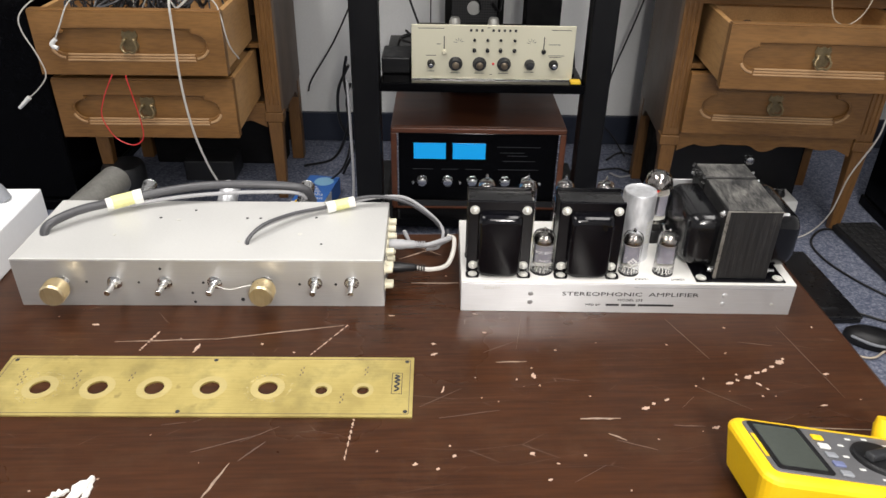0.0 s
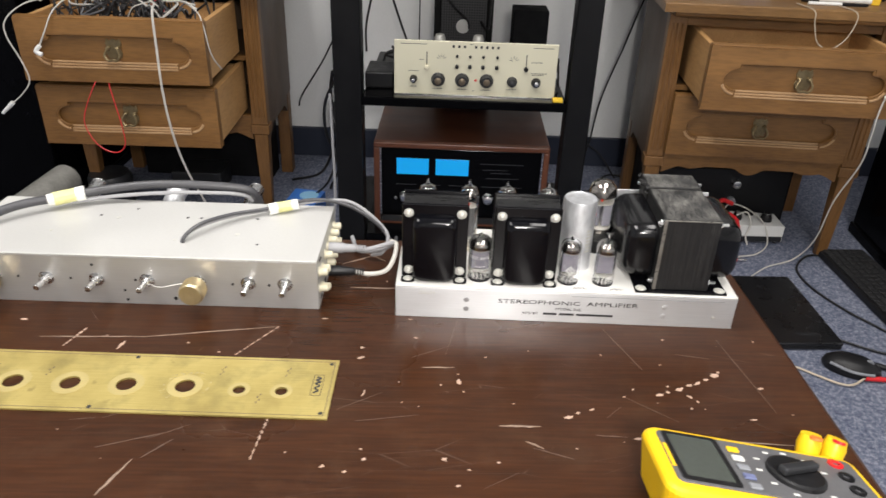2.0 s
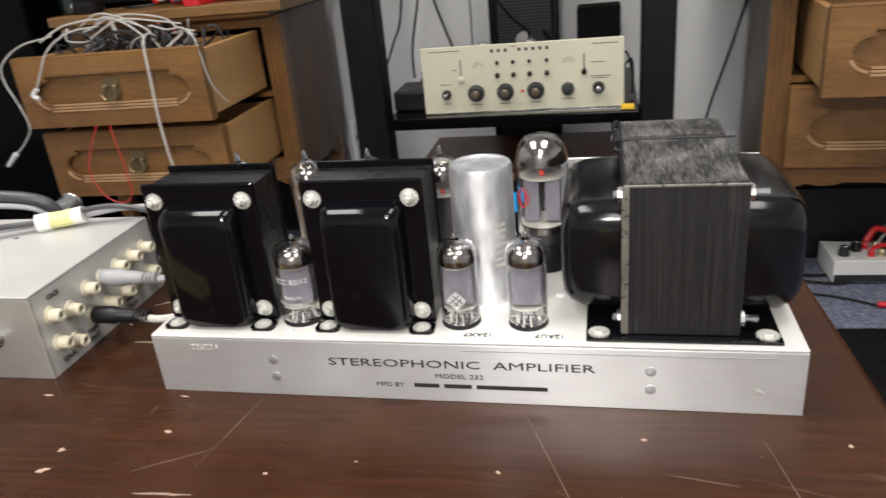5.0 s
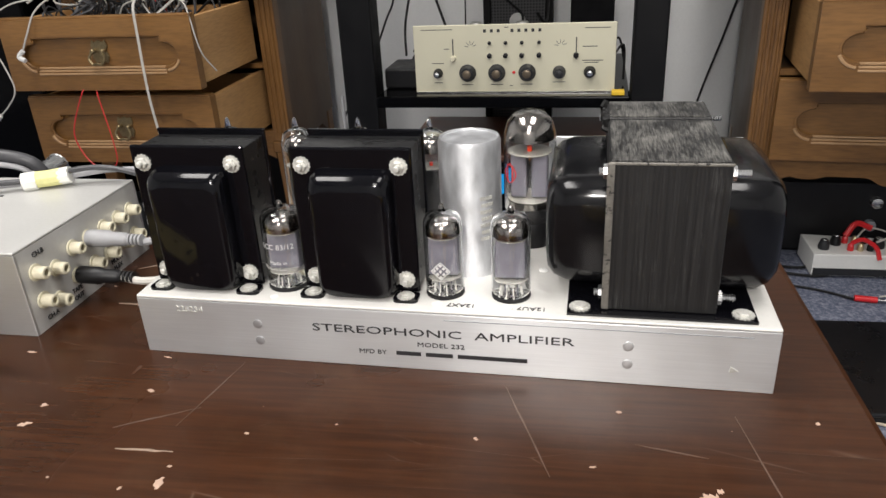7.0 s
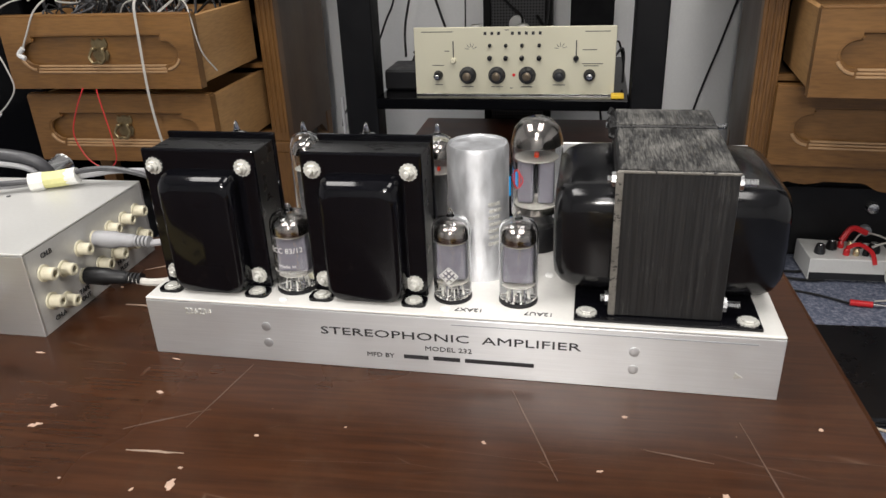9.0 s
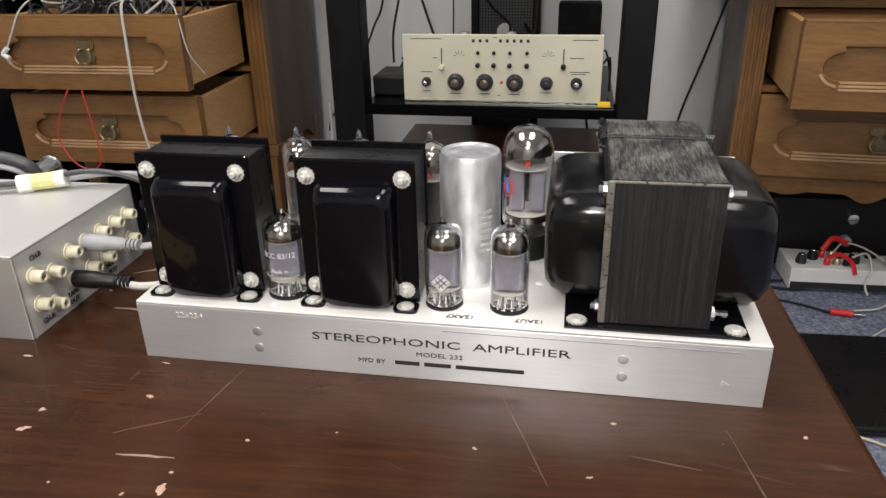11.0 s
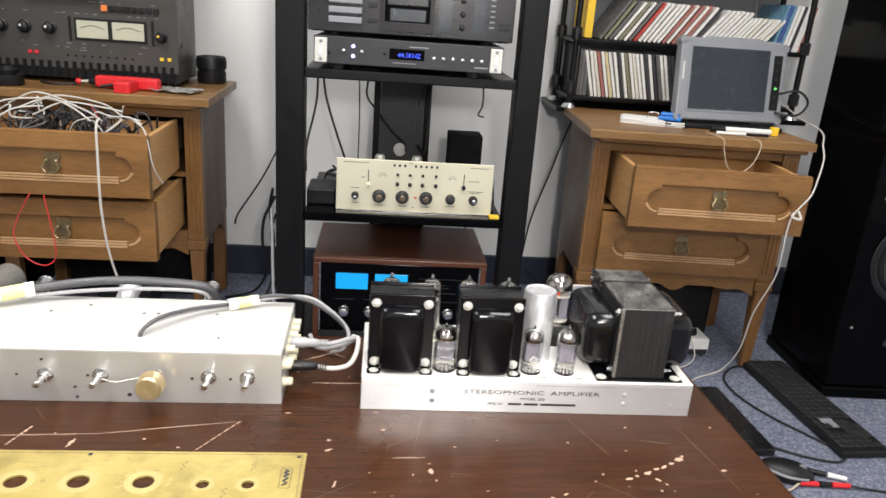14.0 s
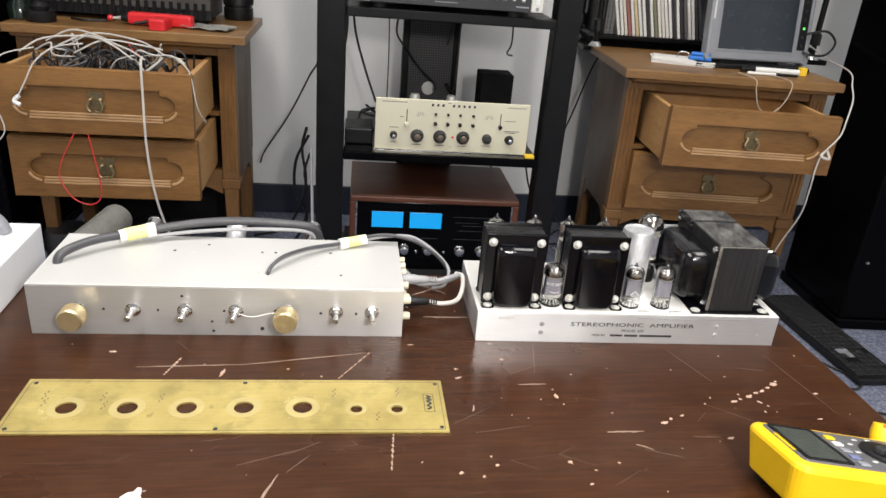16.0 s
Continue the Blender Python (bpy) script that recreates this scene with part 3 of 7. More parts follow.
for n in range(13):
    rng = random.Random(400 + n)
    a, b, ang, far = rng.uniform(-0.4, 0.33), rng.uniform(-0.24, 0.0), rng.uniform(-0.9, 0.9), rng.uniform(0.01, 0.05)
    join(faint, mark("scratch", a, b, a + far * math.cos(ang), b + far * math.sin(ang), rng.uniform(0.0002, 0.0004), n))
lines.transform(TABLE_AT.inverted())
tagged(part("scratch_work", lines, SCRATCH, desk, "thin pale scratches"), kind="stuff")
faint.transform(TABLE_AT.inverted())
tagged(part("hairline_work", faint, HAIRLINE, desk, "faint hairline scratches"), kind="stuff")


# ---- valve power amplifier on the table ----
AW, AD, AH = 0.325, 0.123, 0.035
amp = thing("power_amplifier_chassis", "silver-grey painted steel amplifier chassis on the table", "amplifier")
lid = box(0.0, AW, 0.0, AD, AH - 0.0016, AH, 0.0007)
part("top_plate", lid, CHASSISTOP, amp, "cream-grey painted top plate")
grained(part("front_panel", box(0.0, AW, 0.0, 0.0016, 0.0, AH - 0.0018, 0.0004), CHASSISFRONT, amp, "silver front panel with black lettering"))
part("rear_panel", box(0.0, AW, AD - 0.0016, AD, 0.0, AH - 0.0018), CHASSIS, amp)
for x in (0.0004, AW - 0.0018):
    part("end_panel", box(x, x + 0.0014, 0.0018, AD - 0.0018, 0.0, AH - 0.0018), CHASSIS, amp)
part("seam", box(0.168, AW - 0.012, -0.0003, 0.0, AH - 0.0052, AH - 0.0049), GREYPLASTIC, amp)
words("title", "STEREOPHONIC  AMPLIFIER", 0.0062, INK, amp, front(-0.0001) @ Matrix.Translation((0.1652, 0.0198, 0)), stretch=1.75)
words("model_line", "MODEL 232", 0.0037, INK, amp, front(-0.0001) @ Matrix.Translation((0.166, 0.0138, 0)), stretch=1.3)
words("maker_line", "MFD BY", 0.0036, INK, amp, front(-0.0001) @ Matrix.Translation((0.1225, 0.008, 0)), "LEFT", stretch=1.2)
bars = bmesh.new()
for a, b in ((0.1425, 0.1555), (0.158, 0.172), (0.1745, 0.2095)):
    box(a, b, -0.0003, 0.0, 0.0082, 0.0104, bm=bars)
part("maker_bar", bars, INK, amp)
words("serial_number", "226234", 0.0048, ZINC, amp, front(-0.0001) @ Matrix.Translation((0.022, 0.0265, 0)), "LEFT", 1.1, 0.0003)
for x, z, c in ((0.068, 0.0215, RIVET), (0.068, 0.0115, RIVET), (0.2575, 0.0215, CHASSIS), (0.2575, 0.0115, CHASSIS)):
    part("rivet", lathe([(0.0026, 0), (0.0025, 0.0004), (0.0016, 0.0007), (0.0003, 0.0007)], 14, toward(x, 0.0, z)), c, amp, smooth=True)
part("hole_tab", prism([(0, 0), (0.004, 0.001), (0.0005, 0.0035)], 0, 0.0004, m=front(0.0) @ Matrix.Translation((0.304, 0.0105, 0))), ZINC, amp)
for x, y, r in ((0.077, 0.006, 0.0022), (0.164, 0.007, 0.0028), (0.199, 0.007, 0.0028), (0.214, 0.05, 0.0026), (0.225, 0.085, 0.002), (0.085, 0.05, 0.002)):
    part("plug_button", lathe([(r, AH), (r, AH + 0.0005), (r * 0.5, AH + 0.001)], 14, pose(x, y, 0)), WHITEPLASTIC if r > 0.002 else ZINC, amp)
for text, x in (("12AX7", 0.176), ("12AU7", 0.211)):
    words("valve_label", text, 0.0046, INK, amp, Matrix.Translation((x, 0.0085, AH + 0.0001)) @ Matrix.Rotation(math.pi, 4, "Z"), stretch=1.1)
words("valve_label", "EL84", 0.004, INK, amp, Matrix.Translation((0.081, 0.045, AH + 0.0001)) @ Matrix.Rotation(math.pi, 4, "Z"))
part("terminal_cover", box(0.213, 0.322, AD + 0.0005, AD + 0.002, 0.001, 0.088, 0.0004), CHASSIS, amp, "upright silver plate behind the transformer")


def star_screw(x, y, z, m, parent, r=0.0047, stud=True):
    s = bmesh.new()
    teeth = []
    for k in range(28):
        rr = r * (1.0 if k % 2 else 0.88)
        teeth.append((rr * math.cos(2 * math.pi * k / 28), rr * math.sin(2 * math.pi * k / 28)))
    prism(teeth, 0, 0.0008, s)
    nut(r * 0.66, 0.0019 if stud else 0.0012, pose(0, 0, 0.0008), s)
    if stud:
        lathe([(r * 0.34, 0.0025), (r * 0.34, 0.0050), (r * 0.24, 0.0055)], 10, None, s)
    s.transform(Matrix.Translation((x, y, z)) @ m)
    return part("screw", s, ZINC, parent, "zinc nut with toothed washer")


def output_transformer(cx, name_label):
    tr = thing("output_transformer", name_label, "transformer", pose(cx, 0.0, AH), "output transformers")
    w, z1 = 0.031, 0.078
    part("core", box(-w + 0.001, w - 0.001, 0.0195, 0.044, 0.002, z1 - 0.002, 0.0006), ENAMEL2, tr, "dusty black lamination stack")
    for y in (0.0165, 0.0442):
        part("frame", box(-w, w, y, y + 0.0028, 0.001, z1, 0.001), ENAMEL, tr)
    for y, sgn in ((0.0164, -1), (0.0471, 1)):
        bell = bmesh.new()
        rows = ((0.0208, 0.0, 0.0), (0.0207, 0.0045, 0.0008), (0.0201, 0.0078, 0.0022), (0.0188, 0.0098, 0.0045), (0.0172, 0.0104, 0.0075))
        rings = []
        for half, out, drop in rows:
            line = round_rect(-half, half, 0.002, 0.067 - drop, 0.005 + drop * 0.3, 4)
            rings.append([bell.verts.new((px, y + sgn * out, pz)) for px, pz in line])
        for a, b in zip(rings, rings[1:]):
            for k in range(len(a)):
                bell.faces.new((a[k], a[(k + 1) % len(a)], b[(k + 1) % len(a)], b[k]))
        bell.faces.new(rings[-1])
        bmesh.ops.recalc_face_normals(bell, faces=bell.faces[:])
        part("end_bell", bell, ENAMEL, tr, "glossy black pressed steel cover", smooth=True)
    foot_line = round_rect(-0.0315, -0.0185, 0.006, 0.0165, 0.003)
    for sgn in (1, -1):
        for y0 in (0.0, 0.036):
            foot = prism([(px * sgn, py + y0) for px, py in foot_line][::sgn], 0.0, 0.0014)
            part("foot", foot, ENAMEL, tr)
            star_screw(-0.0248 * sgn, 0.0108 + y0, 0.0014, Matrix(), tr, 0.0046, False)
        for z in (0.0085, z1 - 0.009):
            star_screw(-0.0245 * sgn, 0.0165, z, FACING, tr)
            star_screw(-0.0245 * sgn, 0.0470, z, FACING.inverted(), tr, 0.004)
    part("top_rim", box(-w, w, 0.0440, 0.0462, z1 - 0.001, z1 + 0.0012, 0.0004), ENAMEL, tr)
    return tr


output_transformer(0.0358, "black enamelled output transformer bolted to the amplifier chassis")
output_transformer(0.1220, "black enamelled output transformer beside the capacitor can")

power = thing("power_transformer", "large scuffed black power transformer on the chassis", "transformer", pose(0.2715, 0.0, AH))
PW, PR = 0.0268, 0.0254
part("mounting_plate", box(-0.0435, 0.0435, 0.003, 0.108, 0.0, 0.0016, 0.0004), ENAMEL, power)
part("core", box(-PW, PR, 0.008, 0.0765, 0.0016, 0.0755, 0.0008), STACK, power, "dark scuffed lamination stack")
part("core", box(-PW, PR, 0.0790, 0.112, 0.0016, 0.0765, 0.0008), STACK, power, "dark scuffed lamination stack")
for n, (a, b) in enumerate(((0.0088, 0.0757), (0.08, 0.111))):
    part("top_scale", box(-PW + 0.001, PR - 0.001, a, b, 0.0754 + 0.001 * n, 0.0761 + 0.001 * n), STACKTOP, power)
WORN = surf("worn_steel_edge", (0.2, 0.19, 0.17), 0.5, metal=0.5, var=0.35, scale=90, fine=700, bump=0.2, wear=(0.02, 0.02, 0.02), wear_at=0.56)
part("worn_edge", box(-PW - 0.0007, -PW + 0.0026, 0.0070, 0.0078, 0.0022, 0.0752, 0.0003), WORN, power, "rubbed bare steel edge")
part("worn_edge", box(-PW - 0.0002, PR + 0.0002, 0.0072, 0.0079, 0.0744, 0.0757, 0.0003), WORN, power, "rubbed bare steel edge")
flaky = bmesh.new()
for k in range(16):
    rng = random.Random(k)
    yy = 0.078 + 0.034 * k / 16
    own = box(-0.002, 0.002, -0.0016, 0.0016, -0.002, 0.002)
    own.transform(Matrix.Translation((-PW - 0.0008, yy, 0.0742 + rng.uniform(-0.004, 0.0015))) @ Euler((rng.random() * 3, rng.random() * 3, rng.random() * 3)).to_matrix().to_4x4())
    join(flaky, own)
part("flaking_edge", flaky, STACK, power)
for sgn in (-1, 1):
    bell = bmesh.new()
    rings = []
    rows = ((0.0, 0.0), (0.006, 0.0), (0.018, 0.0006), (0.024, 0.0025), (0.0275, 0.0055), (0.0285, 0.010)) if sgn < 0 else ((0.0, 0.0), (0.006, 0.0), (0.0195, 0.0006), (0.0245, 0.0025), (0.0278, 0.0055), (0.0286, 0.010))
    for out, ins in rows:
        line = round_rect(0.018 + ins, 0.104 - ins, 0.006 + ins, 0.0625 - ins, 0.012, 5)
        rings.append([bell.verts.new((-PW - out if sgn < 0 else PR + out, py, pz)) for py, pz in line])
    for a, b in zip(rings, rings[1:]):
        for k in range(len(a)):
            bell.faces.new((a[k], a[(k + 1) % len(a)], b[(k + 1) % len(a)], b[k]))
    bell.faces.new(rings[-1])
    bmesh.ops.recalc_face_normals(bell, faces=bell.faces[:])
    part("end_bell", bell, SCUFFED, power, "black enamelled end bell with scuffs", smooth=True)
    star_screw(sgn * 0.0375, 0.009, 0.0016, Matrix(), power, 0.0052, False)
    star_screw(sgn * 0.0375, 0.1, 0.0016, Matrix(), power, 0.0052, False)
    for y, z in ((0.0145, 0.069), (0.0145, 0.0075), (0.106, 0.069)):
        part("through_bolt", lathe([(0.0037, 0.0), (0.0037, 0.0022)] + [(0.0019 - 0.0003 * (q % 2), 0.0024 + 0.0006 * q) for q in range(4 if sgn < 0 else 11)], 8, Matrix.Translation((-PW if sgn < 0 else PR, y, z)) @ Matrix.Rotation(radians(90 * sgn), 4, "Y")), STEEL, power, "steel nut and threaded bolt end")

can = thing("capacitor_can", "scratched aluminium capacitor can on the chassis", "capacitor", pose(0.1748, 0.054, AH) @ Matrix.Diagonal((1.04, 1.04, 1.03, 1.0)))
part("body", lathe([(0.0162, 0.0), (0.0162, 0.003), (0.0157, 0.004), (0.0157, 0.0690), (0.0149, 0.0713), (0.0141, 0.0713), (0.0137, 0.0705), (0.0004, 0.0705)], 40), CAN, can, smooth=True)
stamp = bmesh.new()
for k in range(7):
    a = radians(-62 + 2 * (k % 2))
    for j in range(5):
        a2 = a + j * 0.09
        own = box(-0.0006, 0.0006, -0.0002, 0.0002, -0.0009, 0.0009)
        own.transform(Matrix.Rotation(a2, 4, "Z") @ Matrix.Translation((0.01575, 0, 0.043 - 0.0036 * k)) @ Matrix.Rotation(radians(90), 4, "Z"))
        join(stamp, own)
part("stamped_marks", stamp, ZINC, can)


def bulb(r, h, seg=28):
    """Outline of a blown glass envelope with its tip, outside then inside."""
    out = [(r * 0.9, 0.0), (r, 0.0012), (r, h * 0.80), (r * 0.96, h * 0.86), (r * 0.82, h * 0.915), (r * 0.5, h * 0.945), (r * 0.22, h * 0.958), (r * 0.17, h * 0.99), (r * 0.12, h * 1.03), (0.0002, h * 1.05)]
    inn = [(0.0002, h * 0.945)] + [(max(q - 0.0006, 0.0001), z - 0.0006) for q, z in reversed(out[2:6])] + [(r - 0.0006, 0.0018), (r * 0.85, 0.0014)]
    return lathe(out + inn, seg)


def small_valve(x, y, r, h, label, style):
    tube = thing("vacuum_tube", label, "vacuum tube", pose(x, y, AH), "small signal tubes")
    part("socket", lathe([(r * 1.02, 0.0), (r * 1.02, 0.0012), (r * 0.8, 0.0016)], 20), BLACKPLASTIC, tube)
    glass = bulb(r, h)
    glass.transform(pose(0, 0, 0.0018))
    g = part("envelope", glass, GLASS, tube, "clear glass", smooth=True)
    g.visible_shadow = False
    rr = r - 0.0011
    part("getter", lathe([(rr, h * 0.74), (rr, h * 0.79), (rr * 0.95, h * 0.85), (rr * 0.78, h * 0.895), (rr * 0.4, h * 0.925), (0.0003, h * 0.93), (0.0003, h * 0.925), (rr * 0.9, h * 0.84), (rr * 0.96, h * 0.74)], 24), CHROME, tube, "silver getter flash", smooth=True)
    plate = box(-r * 0.74, r * 0.74, -r * 0.3, r * 0.3, h * 0.26, h * 0.72, 0.0008)
    for sx in (-1, 1):
        rod((sx * r * 0.3, 0, h * 0.05), (sx * r * 0.3, 0, h * 0.24), 0.0004, 6, None, plate)
    part("anode", plate, PLATE_GREY, tube, "grey anode plates")
    for z in (0.22, 0.71):
        part("mica", lathe([(r * 0.8, h * z), (r * 0.8, h * z + 0.0004)], 16), MICA, tube)
    pins = bmesh.new()
    for k in range(9):
        a = 2 * math.pi * k / 10
        rod((r * 0.55 * math.cos(a), r * 0.55 * math.sin(a), 0.0012), (r * 0.5 * math.cos(a), r * 0.5 * math.sin(a), h * 0.16), 0.0004, 5, None, pins)
    part("lead_wires", pins, ZINC, tube)
    if style == "ecc":
        for text, z, s in (("ECC 83/12", 0.55, 0.0042), ("Made in", 0.36, 0.003), ("Western Germany", 0.285, 0.0027)):
            line = words("printed_text", text, s, PALEINK, tube, Matrix(), "CENTER", 1.0, 0.00003)
            for v in line.data.vertices:
                a = v.co.x / r
                v.co = Vector(((r + 0.0001 + v.co.z) * math.sin(a), -(r + 0.0001 + v.co.z) * math.cos(a), h * z + v.co.y))
    if style == "diamond":
        mk = bmesh.new()
        for k in range(-2, 3):
            for j in range(-2, 3):
                if abs(k) + abs(j) <= 2 and (k + j) % 2 == 0:
                    a = k * 0.0016 / r
                    own = box(-0.0007, 0.0007, -0.00004, 0.00004, -0.0007, 0.0007)
                    own.transform(Matrix.Translation(((r + 0.0001) * math.sin(a), -(r + 0.0001) * math.cos(a), h * 0.36 + j * 0.0016)) @ Matrix.Rotation(a, 4, "Z") @ Matrix.Rotation(radians(45), 4, "Y"))
                    join(mk, own)
        for s in (-1, 1):
            for q in (-1, 1):
                own = box(-0.0033, 0.0033, -0.00004, 0.00004, -0.00025, 0.00025)
                own.transform(Matrix.Translation((s * 0.0024, -r + 0.0002, h * 0.36 + q * 0.0024)) @ Matrix.Rotation(radians(45 * s * q), 4, "Y"))
                join(mk, own)
        part("printed_diamond", mk, PALEINK, tube)
    return tube


small_valve(0.0795, 0.022, 0.0110, 0.0445, "small glass preamp valve with printed white lettering", "ecc")
small_valve(0.1655, 0.021, 0.0098, 0.0452, "small glass valve with a printed white diamond", "diamond")
small_valve(0.1995, 0.021, 0.0098, 0.0452, "small clear glass valve with a bright silver top", "plain")


def power_valve(x, y, label, r=0.0095, h=0.068):
    tube = thing("power_tube", label, "vacuum tube", pose(x, y, AH), "output tubes")
    part("socket", lathe([(r * 1.15, 0.0), (r * 1.15, 0.003), (r * 0.8, 0.0035)], 20), CREAM, tube)
    glass = bulb(r, h)
    glass.transform(pose(0, 0, 0.0038))
    part("envelope", glass, GLASS, tube, "clear glass", smooth=True).visible_shadow = False
    rr = r - 0.0012
    part("getter", lathe([(rr, h * 0.83), (rr * 0.96, h * 0.87), (rr * 0.78, h * 0.92), (rr * 0.4, h * 0.945), (0.0003, h * 0.95), (0.0003, h * 0.945), (rr * 0.95, h * 0.83)], 24), CHROME, tube, "silver getter flash", smooth=True)
    part("anode", box(-r * 0.65, r * 0.65, -r * 0.4, r * 0.4, h * 0.2, h * 0.68, 0.001), DARK_PLATE, tube, "dark grey anode")
    part("heater", rod((0, 0, h * 0.70), (0, 0, h * 0.73), 0.001, 8), GLOWRED, tube, "red glowing heater")
    for z in (0.18, 0.69):
        part("mica", lathe([(r * 0.82, h * z), (r * 0.82, h * z + 0.0005)], 16), MICA, tube)
    return tube


for px in (0.026, 0.068, 0.106, 0.1475):
    power_valve(px, 0.083, "tall clear glass output valve behind the transformers")

rect = thing("rectifier_tube", "large glass rectifier valve with a black base", "vacuum tube", pose(0.2030, 0.090, AH) @ Matrix.Diagonal((1.0, 1.0, 0.935, 1.0)))
part("base", lathe([(0.0135, 0.0), (0.0135, 0.013), (0.0125, 0.0155), (0.005, 0.0157)], 28), BLACKPLASTIC, rect, "black phenolic base", smooth=True)
R = 0.0148
env = [(0.0115, 0.0), (0.0118, 0.004), (R, 0.010), (R, 0.050), (R * 0.97, 0.056), (R * 0.85, 0.0625), (R * 0.6, 0.067), (R * 0.3, 0.069), (0.0002, 0.0695)]
inn = [(max(q - 0.0006, 0.0001), z - 0.0006) for q, z in reversed(env[2:])] + [(0.0112, 0.004), (0.0109, 0.0005)]
glass = lathe(env + inn, 32)
glass.transform(pose(0, 0, 0.0140))
part("envelope", glass, GLASS, rect, "clear glass", smooth=True).visible_shadow = False
part("getter", lathe([(R - 0.0012, 0.0665), (R * 0.9, 0.071), (R * 0.78, 0.076), (R * 0.5, 0.081), (0.0003, 0.0823), (0.0003, 0.0817), (R * 0.85, 0.071), (R - 0.0014, 0.0665)], 28), CHROME, rect, "silver getter flash", smooth=True)
part("getter", lathe([(R - 0.0012, 0.025), (R - 0.0012, 0.0285), (R - 0.0016, 0.0285), (R - 0.0016, 0.025)], 28), CHROME, rect, "silver getter flash", smooth=True)
anode = bmesh.new()
for sx in (-1, 1):
    box(sx * 0.0058 - 0.0045, sx * 0.0058 + 0.0045, -0.006, 0.006, 0.0305, 0.0575, 0.0012, bm=anode)
part("anode", anode, PLATE_GREY, rect, "grey anode boxes")
for z in (0.029, 0.0583):
    part("mica", lathe([(0.0125, z), (0.0125, z + 0.0006)], 20), MICA, rect)
part("heater", rod((0, -0.002, 0.059), (0, -0.002, 0.062), 0.0014, 8), GLOWRED, rect, "red glowing heater")
logo = cord([(R * math.sin(a) * 1.01, -R * math.cos(a) * 1.01, 0.048 + z) for a, z in ((-0.75, 0.006), (-0.45, 0.0), (-0.75, -0.006), (-1.05, 0.0), (-0.75, 0.006))], 0.00035, 5)
for k in (-1, 1):
    cord([(R * math.sin(-0.75 + 0.14 * k) * 1.01, -R * math.cos(-0.75 + 0.14 * k) * 1.01, 0.048 + z) for z in (-0.005, 0.0, 0.005)], 0.0003, 5, bm=logo)
part("printed_mark", logo, RED, rect, "red printed mark")


# ---- control preamplifier chassis on the table ----
pre = thing("preamplifier_chassis", "bare satin aluminium preamplifier chassis without its faceplate", "preamplifier", pose(-0.4300, 0.0, 0, 0, 0, 0.9))
BW, BD, BH = 0.355, 0.122, 0.0535
part("top_cover", box(0, BW, 0, BD, BH - 0.0016, BH, 0.0007), PREAMPTOP, pre, "cream aluminium top with small holes")
grained(part("front_panel", box(0, BW, 0.0, 0.0016, 0.0, BH - 0.0017, 0.0004), PREAMPFRONT, pre, "stained satin aluminium front"))
part("rear_panel", box(0, BW, BD - 0.0016, BD, 0.0, BH - 0.0017), PREAMP, pre)
part("end_panel", box(BW - 0.0018, BW - 0.0002, 0.0017, BD - 0.0017, 0.0, BH - 0.0017), PREAMPTOP, pre, "jack panel with printed markings")
part("end_panel", box(0.0002, 0.0018, 0.0017, BD - 0.0017, 0.0, BH - 0.0017), PREAMP, pre)
for x, y, r in ((0.083, 0.047, 0.002), (0.118, 0.083, 0.0016), (0.138, 0.079, 0.0026), (0.15, 0.1, 0.0014), (0.208, 0.083, 0.0016), (0.222, 0.083, 0.0016), (0.268, 0.05, 0.0024), (0.292, 0.03, 0.0014), (0.21, 0.035, 0.0018), (0.28, 0.085, 0.0015)):
    part("hole", lathe([(r, BH - 0.0004), (r, BH + 0.0003)], 12, pose(x, y, 0)), INK if r < 0.0017 else ZINC, pre)
for x, z, r in ((0.068, 0.028, 0.0013), (0.118, 0.0275, 0.0012), (0.141, 0.043, 0.0014), (0.168, 0.0155, 0.0013), (0.169, 0.005, 0.0014), (0.18, 0.0275, 0.0013), (0.216, 0.008, 0.002), (0.229, 0.028, 0.0014), (0.273, 0.026, 0.0014), (0.308, 0.026, 0.0014)):
    part("hole", lathe([(r, -0.0003), (r, 0.001)], 12, toward(x, 0.0005, z)), INK, pre)


def shaft(x, z, droop, metal, knob=False):
    at = Matrix.Translation((x, 0, z)) @ FACING @ Matrix.Rotation(radians(droop), 4, "Y")
    s = lathe([(0.0072, 0), (0.0072, 0.0006)], 20)
    nut(0.0063, 0.0026, pose(0, 0, 0.0006), s)
    lathe([(0.0040, 0.003), (0.0040, 0.0072), (0.0036, 0.0074)], 14, None, s)
    s.transform(at)
    part("bushing", s, STEEL, pre, "zinc nut and threaded bushing")
    q = lathe([(0.0029, 0.0072), (0.0029, 0.0195), (0.0026, 0.02)], 14)
    q.transform(at)
    part("shaft", q, STEEL, pre, "grey metal control shaft", smooth=False)
    if knob:
        k = knob_shape(0.0114, 0.0165, 40, 40)
        k.transform(at @ pose(0, 0, 0.009))
        part("knob", k, BRASSKNOB, pre, "ribbed brass knob")


